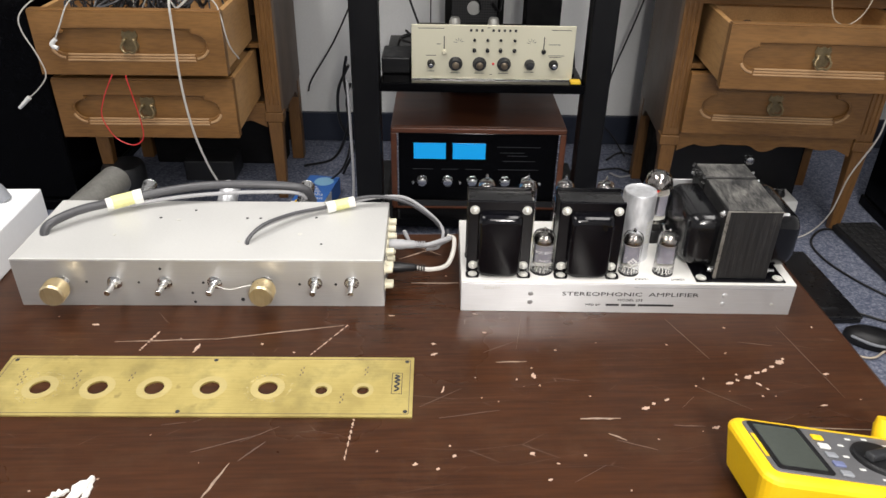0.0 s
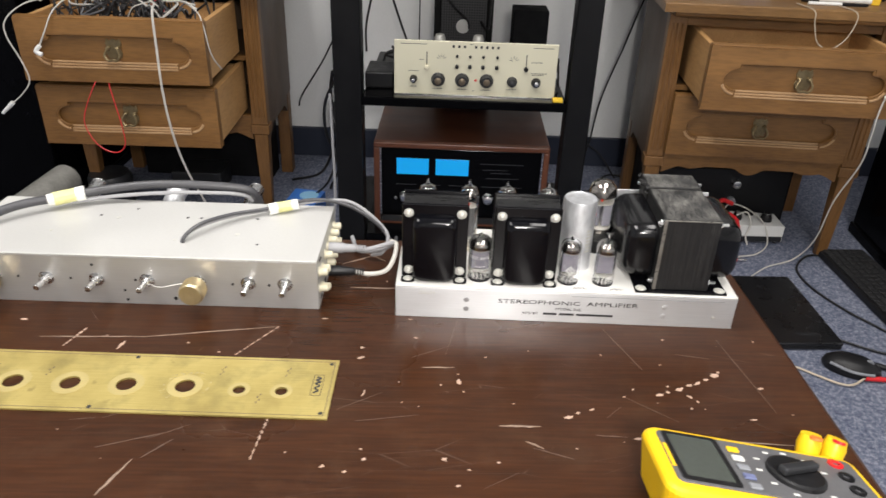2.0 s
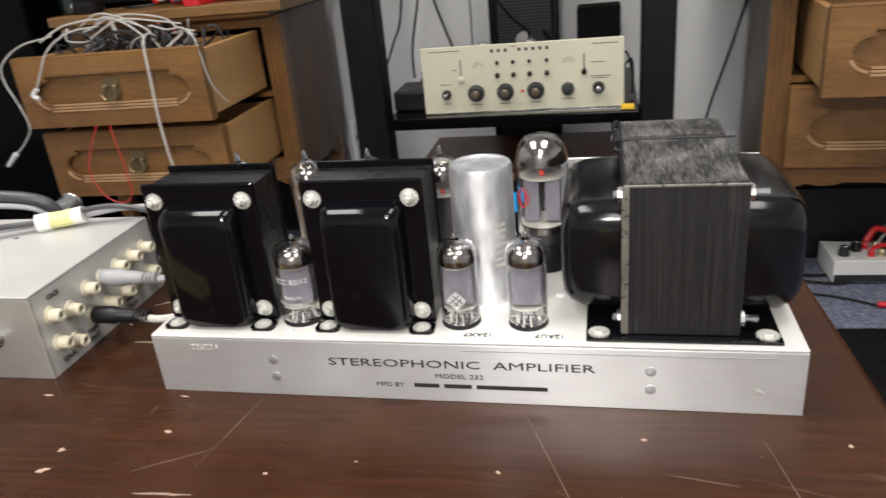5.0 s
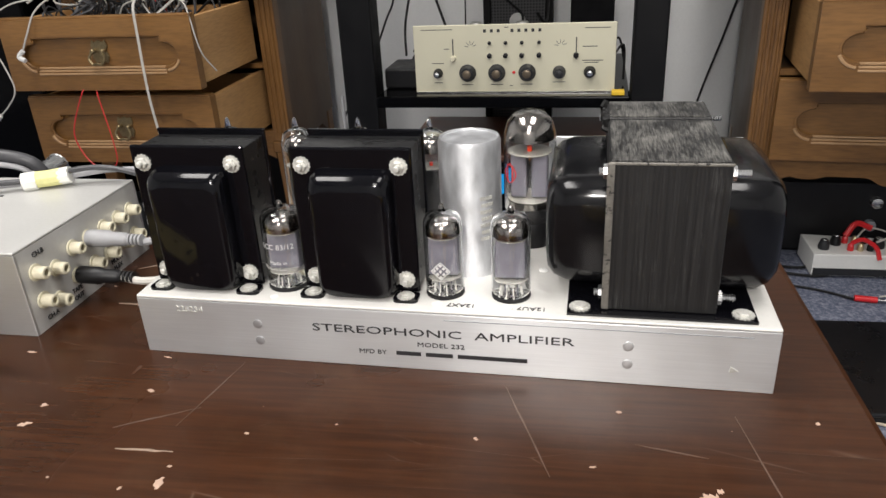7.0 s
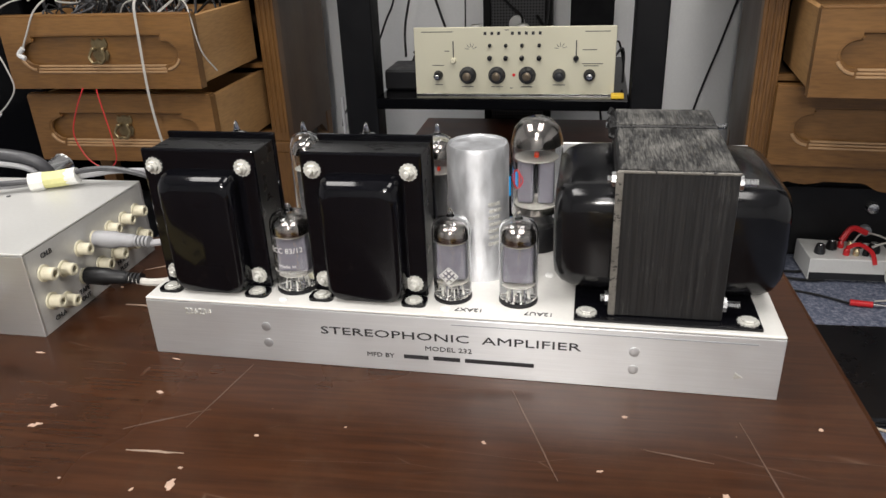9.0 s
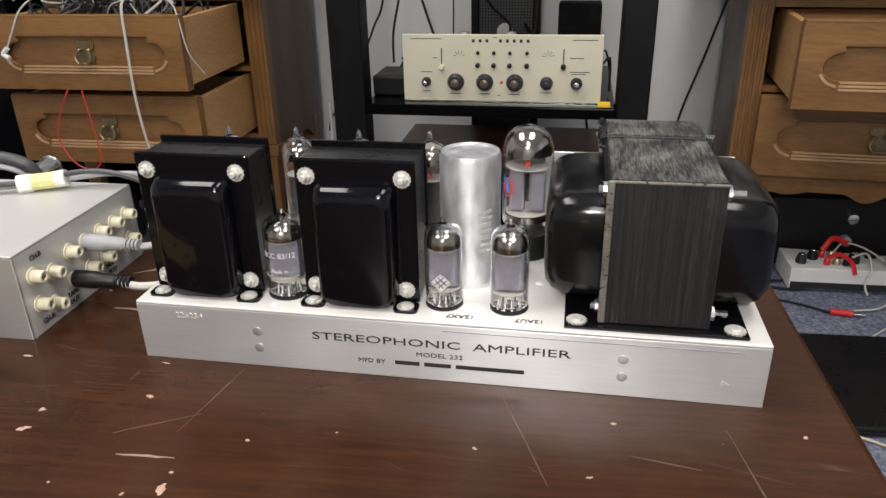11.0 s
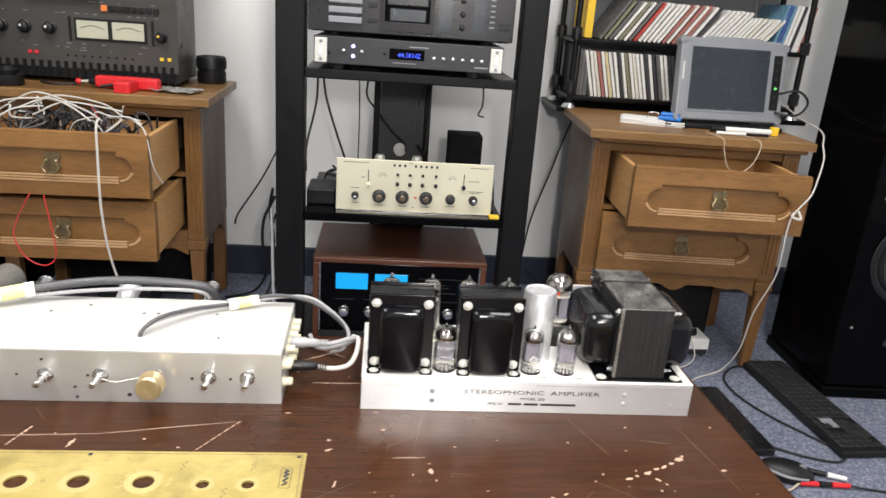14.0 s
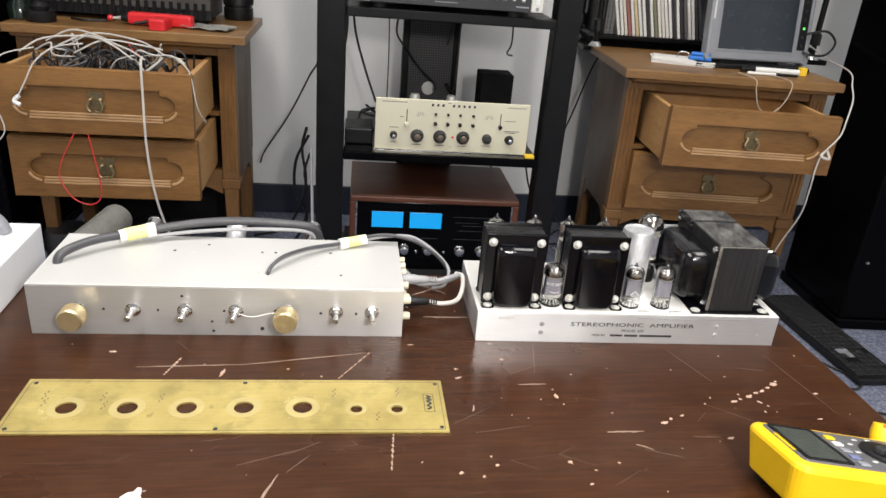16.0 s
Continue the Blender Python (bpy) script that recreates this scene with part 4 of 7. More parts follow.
for x, kn in ((0.0445, True), (0.0950, False), (0.143, False), (0.191, False), (0.2405, True), (0.288, False), (0.3235, False)):
    shaft(x, 0.0275, random.Random(int(x * 1e4)).uniform(-3, 3), STEEL, kn)
part("loose_wire", cord([(0.195, -0.008, 0.0285), (0.208, -0.012, 0.0275), (0.221, -0.010, 0.0295), (0.2395, -0.006, 0.031)], 0.0005, 5), ZINC, pre)
for k, (y, z) in enumerate([(0.012, 0.018), (0.024, 0.012), (0.012, 0.036), (0.028, 0.031), (0.044, 0.018), (0.046, 0.036), (0.062, 0.018), (0.062, 0.036), (0.078, 0.036), (0.078, 0.018), (0.094, 0.036), (0.094, 0.018), (0.109, 0.036), (0.109, 0.018)]):
    j = lathe([(0.0052, 0.0), (0.0052, 0.001), (0.0038, 0.0012), (0.0038, 0.0075), (0.0033, 0.008), (0.0022, 0.008), (0.002, 0.003), (0.0002, 0.003)], 16)
    j.transform(Matrix.Translation((BW, y, z)) @ Matrix.Rotation(radians(90), 4, "Y"))
    part("phono_jack", j, CREAM, pre, "cream phono jack", smooth=False)
side = Matrix.Translation((BW + 0.0002, 0, 0)) @ Matrix(((0, 0, 1, 0), (1, 0, 0, 0), (0, 1, 0, 0), (0, 0, 0, 1)))
for text, y, z in (("CH.A", 0.016, 0.0045), ("CH.B", 0.018, 0.0445), ("TAPE", 0.041, 0.0085), ("OUT", 0.041, 0.0035), ("TAPE", 0.062, 0.0085), ("REC", 0.062, 0.0035), ("MULTI", 0.084, 0.0085), ("PLEX", 0.084, 0.0035)):
    words("jack_marking", text, 0.0044, INK, pre, side @ Matrix.Translation((y, z, 0)))


def behind(x0, z0, x1, y1, z1, profile, material, name, label):
    """A fitting that stands out from the rear panel towards (x1, y1, z1)."""
    a, b = Vector((x0, BD, z0)), Vector((x1, y1, z1))
    m = Matrix.Translation(a) @ (b - a).to_track_quat("Z", "Y").to_matrix().to_4x4()
    return part(name, lathe(profile, 26, m), material, pre, label, smooth=True)


behind(0.172, 0.036, 0.170, 0.172, 0.050, [(0.0108, 0), (0.0108, 0.04), (0.0115, 0.041), (0.0115, 0.046), (0.0085, 0.049), (0.0003, 0.0492)], CAN, "valve_shield", "bright metal tube shield")
for x in (0.076, 0.257):
    behind(x, 0.036, x + 0.001, 0.180, 0.049, [(0.0078 + 0.0007 * (k % 2), 0.0025 * k) for k in range(22)] + [(0.005, 0.056), (0.0003, 0.0562)], STEEL, "spring_cap", "coiled spring tube retainer")
big = behind(0.006, 0.031, 0.028, 0.198, 0.042, [(0.0182, 0), (0.0182, 0.078), (0.0172, 0.082), (0.0158, 0.0835), (0.015, 0.0815), (0.0003, 0.081)], CAPGREY, "dark_capacitor", "dark grey capacitor body with worn printing")

thick = thing("thick_cable_bundle", "thick dark grey cable taped and lying over the aluminium chassis", "cable")
part("jacket", cord([(-0.417, 0.047, 0.045), (-0.4165, 0.049, 0.058), (-0.408, 0.058, 0.064), (-0.388, 0.078, 0.0665), (-0.355, 0.1, 0.066), (-0.315, 0.117, 0.069), (-0.27, 0.128, 0.071), (-0.22, 0.137, 0.068), (-0.175, 0.146, 0.06), (-0.165, 0.153, 0.04)], 0.0046, 12), DARKWIRE, thick, smooth=True)
part("strand", cord([(-0.35, 0.1, 0.060), (-0.315, 0.113, 0.0615), (-0.27, 0.1225, 0.063), (-0.22, 0.131, 0.062), (-0.178, 0.142, 0.055), (-0.17, 0.15, 0.035)], 0.0022, 8), GREYWIRE, thick, smooth=True)
part("tape", cord([(-0.365, 0.0935, 0.0655), (-0.355, 0.1, 0.066), (-0.344, 0.1055, 0.0668)], 0.0072, 12, 4), YTAPE, thick, "yellow masking tape band")
part("tissue", cord([(-0.346, 0.1045, 0.0665), (-0.338, 0.108, 0.0672)], 0.0082, 9, 3), WTAPE, thick, "crumpled white tape")
part("tissue", cord([(-0.37, 0.0905, 0.0653), (-0.364, 0.094, 0.0655)], 0.0066, 9, 3), WTAPE, thick, "crumpled white tape")

signal = thing("signal_cable_bundle", "thin grey signal cables taped over the aluminium chassis", "cable")
part("jacket", cord([(-0.211, 0.033, 0.045), (-0.210, 0.035, 0.058), (-0.198, 0.052, 0.065), (-0.175, 0.078, 0.0635), (-0.148, 0.098, 0.0605), (-0.127, 0.107, 0.0615), (-0.105, 0.114, 0.0655), (-0.082, 0.117, 0.065), (-0.055, 0.118, 0.057), (-0.03, 0.115, 0.041), (-0.016, 0.118, 0.021), (-0.012, 0.132, 0.006), (-0.012, 0.155, 0.003)], 0.0019, 8), DARKWIRE, signal, smooth=True)
part("jacket", cord([(-0.213, 0.034, 0.045), (-0.2115, 0.037, 0.057), (-0.2, 0.055, 0.061), (-0.178, 0.081, 0.0595), (-0.15, 0.101, 0.0575), (-0.127, 0.11, 0.0585), (-0.105, 0.119, 0.0605), (-0.086, 0.123, 0.062), (-0.06, 0.126, 0.06), (-0.036, 0.122, 0.046), (-0.018, 0.114, 0.028), (-0.022, 0.104, 0.012), (-0.035, 0.11, 0.004)], 0.0019, 8), GREYWIRE, signal, smooth=True)
part("tape", cord([(-0.136, 0.104, 0.0602), (-0.127, 0.108, 0.0602), (-0.119, 0.111, 0.061)], 0.0058, 10, 4), YTAPE, signal, "yellow masking tape band")
part("tissue", cord([(-0.142, 0.101, 0.0594), (-0.134, 0.105, 0.0598)], 0.0064, 9, 3), WTAPE, signal, "crumpled white tape")
part("tissue", cord([(-0.12, 0.1105, 0.0608), (-0.113, 0.1125, 0.0618)], 0.0058, 9, 3), WTAPE, signal, "crumpled white tape")

for name_label, mat_plug, mat_cord, y, z, tail in (
    ("grey phono plug lead plugged into the chassis end", GREYWIRE, GREYWIRE, 0.066, 0.0362, [(-0.035, 0.069, 0.034), (-0.015, 0.078, 0.036), (-0.009, 0.088, 0.032), (-0.022, 0.1, 0.018), (-0.05, 0.115, 0.006), (-0.062, 0.15, 0.004)]),
    ("black phono plug lead plugged into the chassis end", BLACKPLASTIC, WHITEWIRE, 0.05, 0.0182, [(-0.03, 0.05, 0.016), (-0.014, 0.055, 0.018), (-0.007, 0.068, 0.026), (-0.006, 0.082, 0.034), (-0.012, 0.092, 0.032)]),
):
    lead = thing("phono_lead", name_label, "audio lead", group="phono leads")
    part("plug", lathe([(0.0055, 0), (0.0055, 0.014), (0.0046, 0.016), (0.0042, 0.026), (0.0026, 0.028)], 14, Matrix.Translation((-0.0735, y, z)) @ Matrix.Rotation(radians(90), 4, "Y")), mat_plug, lead, smooth=True)
    part("cord", cord([(-0.047, y, z), *tail], 0.0024, 8), mat_cord, lead, smooth=True)
    for k in range(4):
        part("relief_ring", lathe([(0.0036, 0), (0.0036, 0.0014)], 12, Matrix.Translation((-0.0455 + 0.0026 * k, y, z)) @ Matrix.Rotation(radians(90), 4, "Y")), mat_plug, lead)

# ---- brass faceplate ----
plate = thing("brass_faceplate", "stained brass amplifier faceplate with seven holes lying on the table", "faceplate", pose(-0.0425, -0.1135, 0.0004, 0, 0, 0.6))
PX, PY = 0.357, 0.0375
HOLES = [(-0.314, -0.004, 0.0082), (-0.266, -0.004, 0.0082), (-0.2185, -0.004, 0.0082), (-0.172, -0.0035, 0.0082), (-0.123, -0.0035, 0.0082), (-0.0775, -0.006, 0.0052), (-0.0425, -0.006, 0.0052)]
sheet = bmesh.new()
cells = []
edges = [-PX] + [(HOLES[k][0] + HOLES[k + 1][0]) / 2 for k in range(6)] + [0.0]
for k, (hx, hy, r) in enumerate(HOLES):
    x0, x1 = edges[k], edges[k + 1]
    n = 32
    hole = [(hx + r * math.cos(2 * math.pi * j / n), hy + r * math.sin(2 * math.pi * j / n)) for j in range(n)]
    square = []
    for j in range(n):
        c, s = math.cos(2 * math.pi * j / n), math.sin(2 * math.pi * j / n)
        reach = min((x1 - hx) / c if c > 1e-6 else (x0 - hx) / c if c < -1e-6 else 9, (PY - hy) / s if s > 1e-6 else (-PY - hy) / s if s < -1e-6 else 9)
        square.append([hx + c * reach, hy + s * reach])
    for cx, cy in ((x0, -PY), (x0, PY), (x1, -PY), (x1, PY)):
        j = min(range(n), key=lambda q: (square[q][0] - cx) ** 2 + (square[q][1] - cy) ** 2)
        square[j] = [cx, cy]
    ringed([tuple(q) for q in square], hole, 0.0, 0.0016, sheet)
bmesh.ops.remove_doubles(sheet, verts=sheet.verts[:], dist=1e-5)
part("sheet", sheet, BRASS_SHEET, plate)
GLUE = surf("dried_glue", (0.42, 0.35, 0.16), 0.6, metal=0.2, var=0.3, scale=300)
BRIGHT = brushed("clean_brass", (0.55, 0.45, 0.19), 0.45, (1, 60, 1), 0.14, 0.5)
for k, (hx, hy, r) in enumerate(HOLES):
    part("bare_ring", ringed(disc(r * 1.75, 32, hx, hy), disc(r * 1.002, 32, hx, hy), 0.0015, 0.00172), BRIGHT, plate, "clean ring where a knob sat")
    if k in (0, 4):
        crust = bmesh.new()
        for j in range(46):
            rng = random.Random(j + 100 * k)
            a, q = rng.uniform(0, 6.28), r * rng.uniform(1.85, 2.5)
            lathe([(0.0006, 0.0), (0.0004, 0.0003), (0.0001, 0.0004)], 6, Matrix.Translation((hx + q * math.cos(a), hy + q * math.sin(a), 0.0016)) @ Matrix.Diagonal((rng.uniform(0.6, 2), rng.uniform(0.6, 1.6), 1, 1)), crust)
        part("glue_residue", crust, GLUE, plate, "crusty glue residue")
border = []
for a, b in ((0.0028, 0.0034),):
    part("engraved_line", ringed(round_rect(-PX + a, -a, -PY + a, PY - a, 0.002), round_rect(-PX + b, -b, -PY + b, PY - b, 0.002), 0.0015, 0.00164), BRONZE, plate)
for x, y in ((-PX + 0.007, PY - 0.006), (-PX / 2 + 0.003, PY - 0.005), (-0.006, PY - 0.006), (-PX + 0.007, -PY + 0.006), (-PX / 2 - 0.012, -PY + 0.005), (-0.006, -PY + 0.006)):
    part("screw_hole", lathe([(0.0019, 0.0014), (0.0019, 0.00175)], 12, pose(x, y, 0)), INK, plate)
part("logo_box", ringed(round_rect(-0.0185, -0.0095, -0.0105, 0.0165, 0.0005), round_rect(-0.018, -0.01, -0.0100, 0.016, 0.0005), 0.0015, 0.0017), INK, plate)
scrawl = cord([(-0.0155, 0.0135, 0.0017), (-0.0122, 0.0115, 0.0017), (-0.0155, 0.0095, 0.0017), (-0.0118, 0.007, 0.0017), (-0.0155, 0.005, 0.0017), (-0.0122, 0.002, 0.0017), (-0.0155, -0.001, 0.0017), (-0.0125, -0.004, 0.0017), (-0.016, -0.007, 0.0017)], 0.0009, 5)
part("logo_mark", scrawl, INK, plate, "black engraved emblem")
marks = bmesh.new()
for cx, cy in ((-0.337, 0.008), (-0.334, -0.002), (-0.29, 0.006), (-0.286, -0.006), (-0.2425, 0.004), (-0.098, 0.012), (-0.06, -0.022), (-0.042, 0.013)):
    for j in range(4):
        box(cx - 0.0006 + 0.0018 * (j % 2), cx + 0.0004 + 0.0018 * (j % 2), cy + 0.0032 * j, cy + 0.0032 * j + 0.0022, 0.0015, 0.00168, bm=marks)
tagged(part("engraved_bars", marks, BRONZE, plate, "tiny worn engraved markings"), kind="stuff")

# ---- multimeter ----
dmm = thing("multimeter", "yellow rubber-cased digital multimeter propped tilted on the table", "multimeter", pose(0.1879, -0.1908, 0.0148, -11.1, 8.55, -1.1) @ Matrix.Diagonal((0.835, 0.835, 0.835, 1.0)))
ML, MW = 0.19, 0.092
shell = prism(round_rect(0, ML, -MW, 0, 0.014), 0.0, 0.034)
bmesh.ops.bevel(shell, geom=[e for e in shell.edges if abs(e.verts[0].co.z - e.verts[1].co.z) < 1e-6], offset=0.006, segments=3, affect="EDGES", profile=0.5)
for v in shell.verts:
    if v.co.z < 0.0165:
        v.co.z += -0.010 + 0.022 * v.co.x / ML
        v.co.x, v.co.y = ML / 2 + (v.co.x - ML / 2) * 0.93, -MW / 2 + (v.co.y + MW / 2) * 0.86
part("holster", shell, YELLOW, dmm, "yellow rubber holster")
part("face", prism(round_rect(0.01, ML - 0.008, -MW + 0.011, -0.009, 0.006), 0.03, 0.0352, bevel=0.0008), METERFACE, dmm, "mid grey face")
part("display", prism(round_rect(0.018, 0.058, -MW + 0.018, -0.014, 0.002), 0.035, 0.0358), LCD, dmm, "grey liquid crystal display")
part("display_bezel", ringed(round_rect(0.014, 0.062, -MW + 0.014, -0.011, 0.003), round_rect(0.018, 0.058, -MW + 0.018, -0.014, 0.002), 0.035, 0.0364), BLACKPLASTIC, dmm)
part("brand_bar", box(0.0105, 0.0135, -0.062, -0.03, 0.0352, 0.0356), YELLOW, dmm)
for k in range(5):
    part("button", box(0.068, 0.078, -0.02 - 0.0125 * k - 0.007, -0.02 - 0.0125 * k, 0.035, 0.0372, 0.001), (YELLOW, PALEINK, GREYPLASTIC, BLUEGREY, GREYPLASTIC)[k], dmm)
part("dial", lathe([(0.024, 0.035), (0.0235, 0.038), (0.021, 0.0392), (0.0005, 0.0392)], 36, pose(0.118, -0.046, 0)), BLACKPLASTIC, dmm, "round black range dial", smooth=False)
part("dial_grip", box(-0.02, 0.02, -0.0045, 0.0045, 0.039, 0.046, 0.002), DARKGREY, dmm).matrix_basis = pose(0.118, -0.046, 0, 0, 0, 25)
ticks = bmesh.new()
for k in range(10):
    a = radians(20 + 36 * k * 0.9)
    own = box(-0.0025, 0.0025, -0.0012, 0.0012, 0.0351, 0.0356)
    own.transform(Matrix.Translation((0.118 + 0.031 * math.cos(a), -0.046 + 0.031 * math.sin(a), 0)))
    join(ticks, own)
part("range_marks", ticks, PALEINK, dmm)
for k, c in enumerate((RED, BLACKPLASTIC, BLACKPLASTIC, RED)):
    part("input_jack", ringed(disc(0.0065, 20, 0.166, -0.018 - 0.0185 * k), disc(0.003, 20, 0.166, -0.018 - 0.0185 * k), 0.035, 0.0366), c, dmm)
for k in range(2):
    part("probe_holder", lathe([(0.0095, 0.0), (0.0105, 0.012), (0.0085, 0.02)], 16, pose(0.155 + 0.021 * k, 0.006, 0.026, -12, 10 * k, 0)), YELLOW, dmm, "yellow rubber probe clip", smooth=True)
    part("probe_tip", lathe([(0.0055, 0.0), (0.0055, 0.002)], 14, pose(0.155 + 0.021 * k, 0.0015, 0.0455, -12, 10 * k, 0)), RED if k else ORANGE, dmm)

# ---- white case and painted glare on the table ----
case = thing("white_instrument_case", "white enamelled instrument case with a grey handle on the table", "instrument case", pose(-0.478, 0.165, 0, 0, 0, 2))
part("body", box(-0.24, 0.0, -0.2, 0.0, 0.0, 0.046, 0.002), WHITEBOX, case)
part("handle", cord([(-0.075, -0.03, 0.046), (-0.07, -0.03, 0.060), (-0.052, -0.03, 0.066), (-0.034, -0.03, 0.061), (-0.026, -0.03, 0.046)], 0.008, 12), GREYPLASTIC, case, "rounded grey handle", smooth=True)
# White slivers stand for a triangular glare on the tabletop.
glare_bits = bmesh.new()
for k, (a, b) in enumerate((((-0.283, -0.238), (-0.274, -0.216)), ((-0.272, -0.24), (-0.2735, -0.219)), ((-0.298, -0.236), (-0.285, -0.229)))):
    join(glare_bits, mark("paper", *a, *b, 0.006 if k == 0 else 0.004, 77 + k))
for v in glare_bits.verts:
    v.co.z += 0.001 + (0.003 if v.co.z > 0 else 0) * random.Random(int(v.co.x * 1e5)).random()
solid("glare_sliver", glare_bits, PAPER, "white slivers painting a bright glare on the table", "paper")


# ---- nightstands ----
HANDLE = surf("antique_brass", (0.24, 0.185, 0.10), 0.38, metal=0.8, var=0.35, scale=120, fine=500, bump=0.3)
CW, CD, CTOP = 0.53, 0.375, 0.122


def cartouche(w, h):
    """Outline of the routed drawer panel: straight top and bottom, stepped shoulders, round ends."""
    s, r = h * 0.14, h * 0.36
    half, top = w / 2, h / 2
    pts = [(half, top), (half, top - s)]
    pts += [(half + r * math.sin(a) * 1.25, (top - s) * math.cos(a)) for a in [math.pi * k / 10 for k in range(1, 10)]]
    pts += [(half, -top + s), (half, -top)]
    return pts + [(-x, -y) for x, y in pts]


def outward(points, w, h):
    out = []
    for x, y in points:
        k = min(w / abs(x) if abs(x) > 1e-9 else 9e9, h / abs(y) if abs(y) > 1e-9 else 9e9)
        out.append([x * k, y * k])
    for cx in (-w, w):
        for cy in (-h, h):
            j = min(range(len(out)), key=lambda q: (out[q][0] - cx) ** 2 + (out[q][1] - cy) ** 2)
            out[j] = [cx, cy]
    return [tuple(p) for p in out]


def drawer(parent, x0, x1, z0, z1, y, deep, opened):
    """A drawer whose front face stands at y, with its box behind it."""
    w, h, cx, cz = (x1 - x0) / 2, (z1 - z0) / 2, (x0 + x1) / 2, (z0 + z1) / 2
    line = cartouche(w * 1.36, h * 1.05)
    face = ringed(outward(line, w, h), line, 0.0, 0.011)
    box(-w, w, -h, h, -0.011, -0.0002, bm=face)
    face.transform(front(y + 0.011) @ Matrix.Identity(4))
    face.transform(Matrix.Translation((cx, 0, cz)))
    bmesh.ops.recalc_face_normals(face, faces=face.faces[:])
    d = part("drawer_front", face, OAK, parent, "stained oak front with a routed panel")
    lip = box(x0 + 0.001, x1 - 0.001, y + 0.001, y + 0.02, z1 - 0.0002, z1 + 0.004, 0.0012)
    part("top_lip", lip, OAK, d)
    rim = cord([(cx + x * 0.985, y + 0.004, cz + z * 0.97) for x, z in line + line[:1]], 0.0035, 6, 2)
    part("moulding", rim, OAK, d, "routed edge moulding")
    # Lower lips catch light from above: that highlight is painted as paler wood.
    for k in range(3):
        part("lit_lip_moulding", box(cx - w * 0.68, cx + w * 0.68, y - 0.0012 + 0.002 * k, y + 0.004 + 0.002 * k, cz - h * 0.525 + 0.0052 * k - 0.0016, cz - h * 0.525 + 0.0052 * k + 0.0022, 0.0008), MOULD, d, "moulding strip, painted pale as a lit lower lip")
    for sgn in (-1, 1):
        arc = [(cx + sgn * (w * 0.68 + h * 0.378 * 1.25 * math.sin(a)), y + 0.001, cz + 0.45 * h * math.cos(a)) for a in [math.pi * (0.62 + 0.038 * k) for k in range(10)]]
        part("lit_lip_moulding", cord(arc, 0.0032, 6, 2), MOULD, d, "curved moulding, painted pale as a lit lower lip")
    plate_line = [(0.0, 0.026), (0.008, 0.022), (0.013, 0.026), (0.017, 0.016), (0.013, 0.006), (0.017, -0.004), (0.012, -0.016), (0.006, -0.014), (0.0, -0.019)]
    plate_line += [(-a, b) for a, b in reversed(plate_line[1:-1])]
    hp = prism(plate_line, 0.0, 0.003, m=Matrix.Translation((cx, 0, cz)) @ front(y + 0.0105), bevel=0.0006)
    hn = part("handle", hp, HANDLE, d, "antique brass drop handle")
    for sgn in (-1, 1):
        lathe_post = lathe([(0.004, 0), (0.003, 0.004), (0.0045, 0.009), (0.002, 0.011)], 10, Matrix.Translation((cx + sgn * 0.010, y + 0.0075, cz + 0.007)) @ FACING)
        part("post", lathe_post, HANDLE, hn)
    part("bail", cord([(cx - 0.010, y - 0.002, cz + 0.007), (cx - 0.016, y - 0.006, cz - 0.006), (cx - 0.009, y - 0.008, cz - 0.016), (cx, y - 0.008, cz - 0.0145), (cx + 0.009, y - 0.008, cz - 0.016), (cx + 0.016, y - 0.006, cz - 0.006), (cx + 0.010, y - 0.002, cz + 0.007)], 0.0026, 6, 4), HANDLE, hn, smooth=True)
    if opened:
        for sx in (x0 + 0.004, x1 - 0.016):
            part("drawer_side", box(sx, sx + 0.012, y + 0.0222, y + deep, z0 + 0.006, z1 - 0.004, 0.001), PINE, parent, "pale raw wood drawer side")
        part("drawer_bottom", box(x0 + 0.0165, x1 - 0.0165, y + 0.0222, y + deep - 0.0125, z0 + 0.012, z0 + 0.018), PINE, parent)
        part("drawer_back", box(x0 + 0.0165, x1 - 0.0165, y + deep - 0.012, y + deep, z0 + 0.006, z1 - 0.01), PINE, parent)
    return d


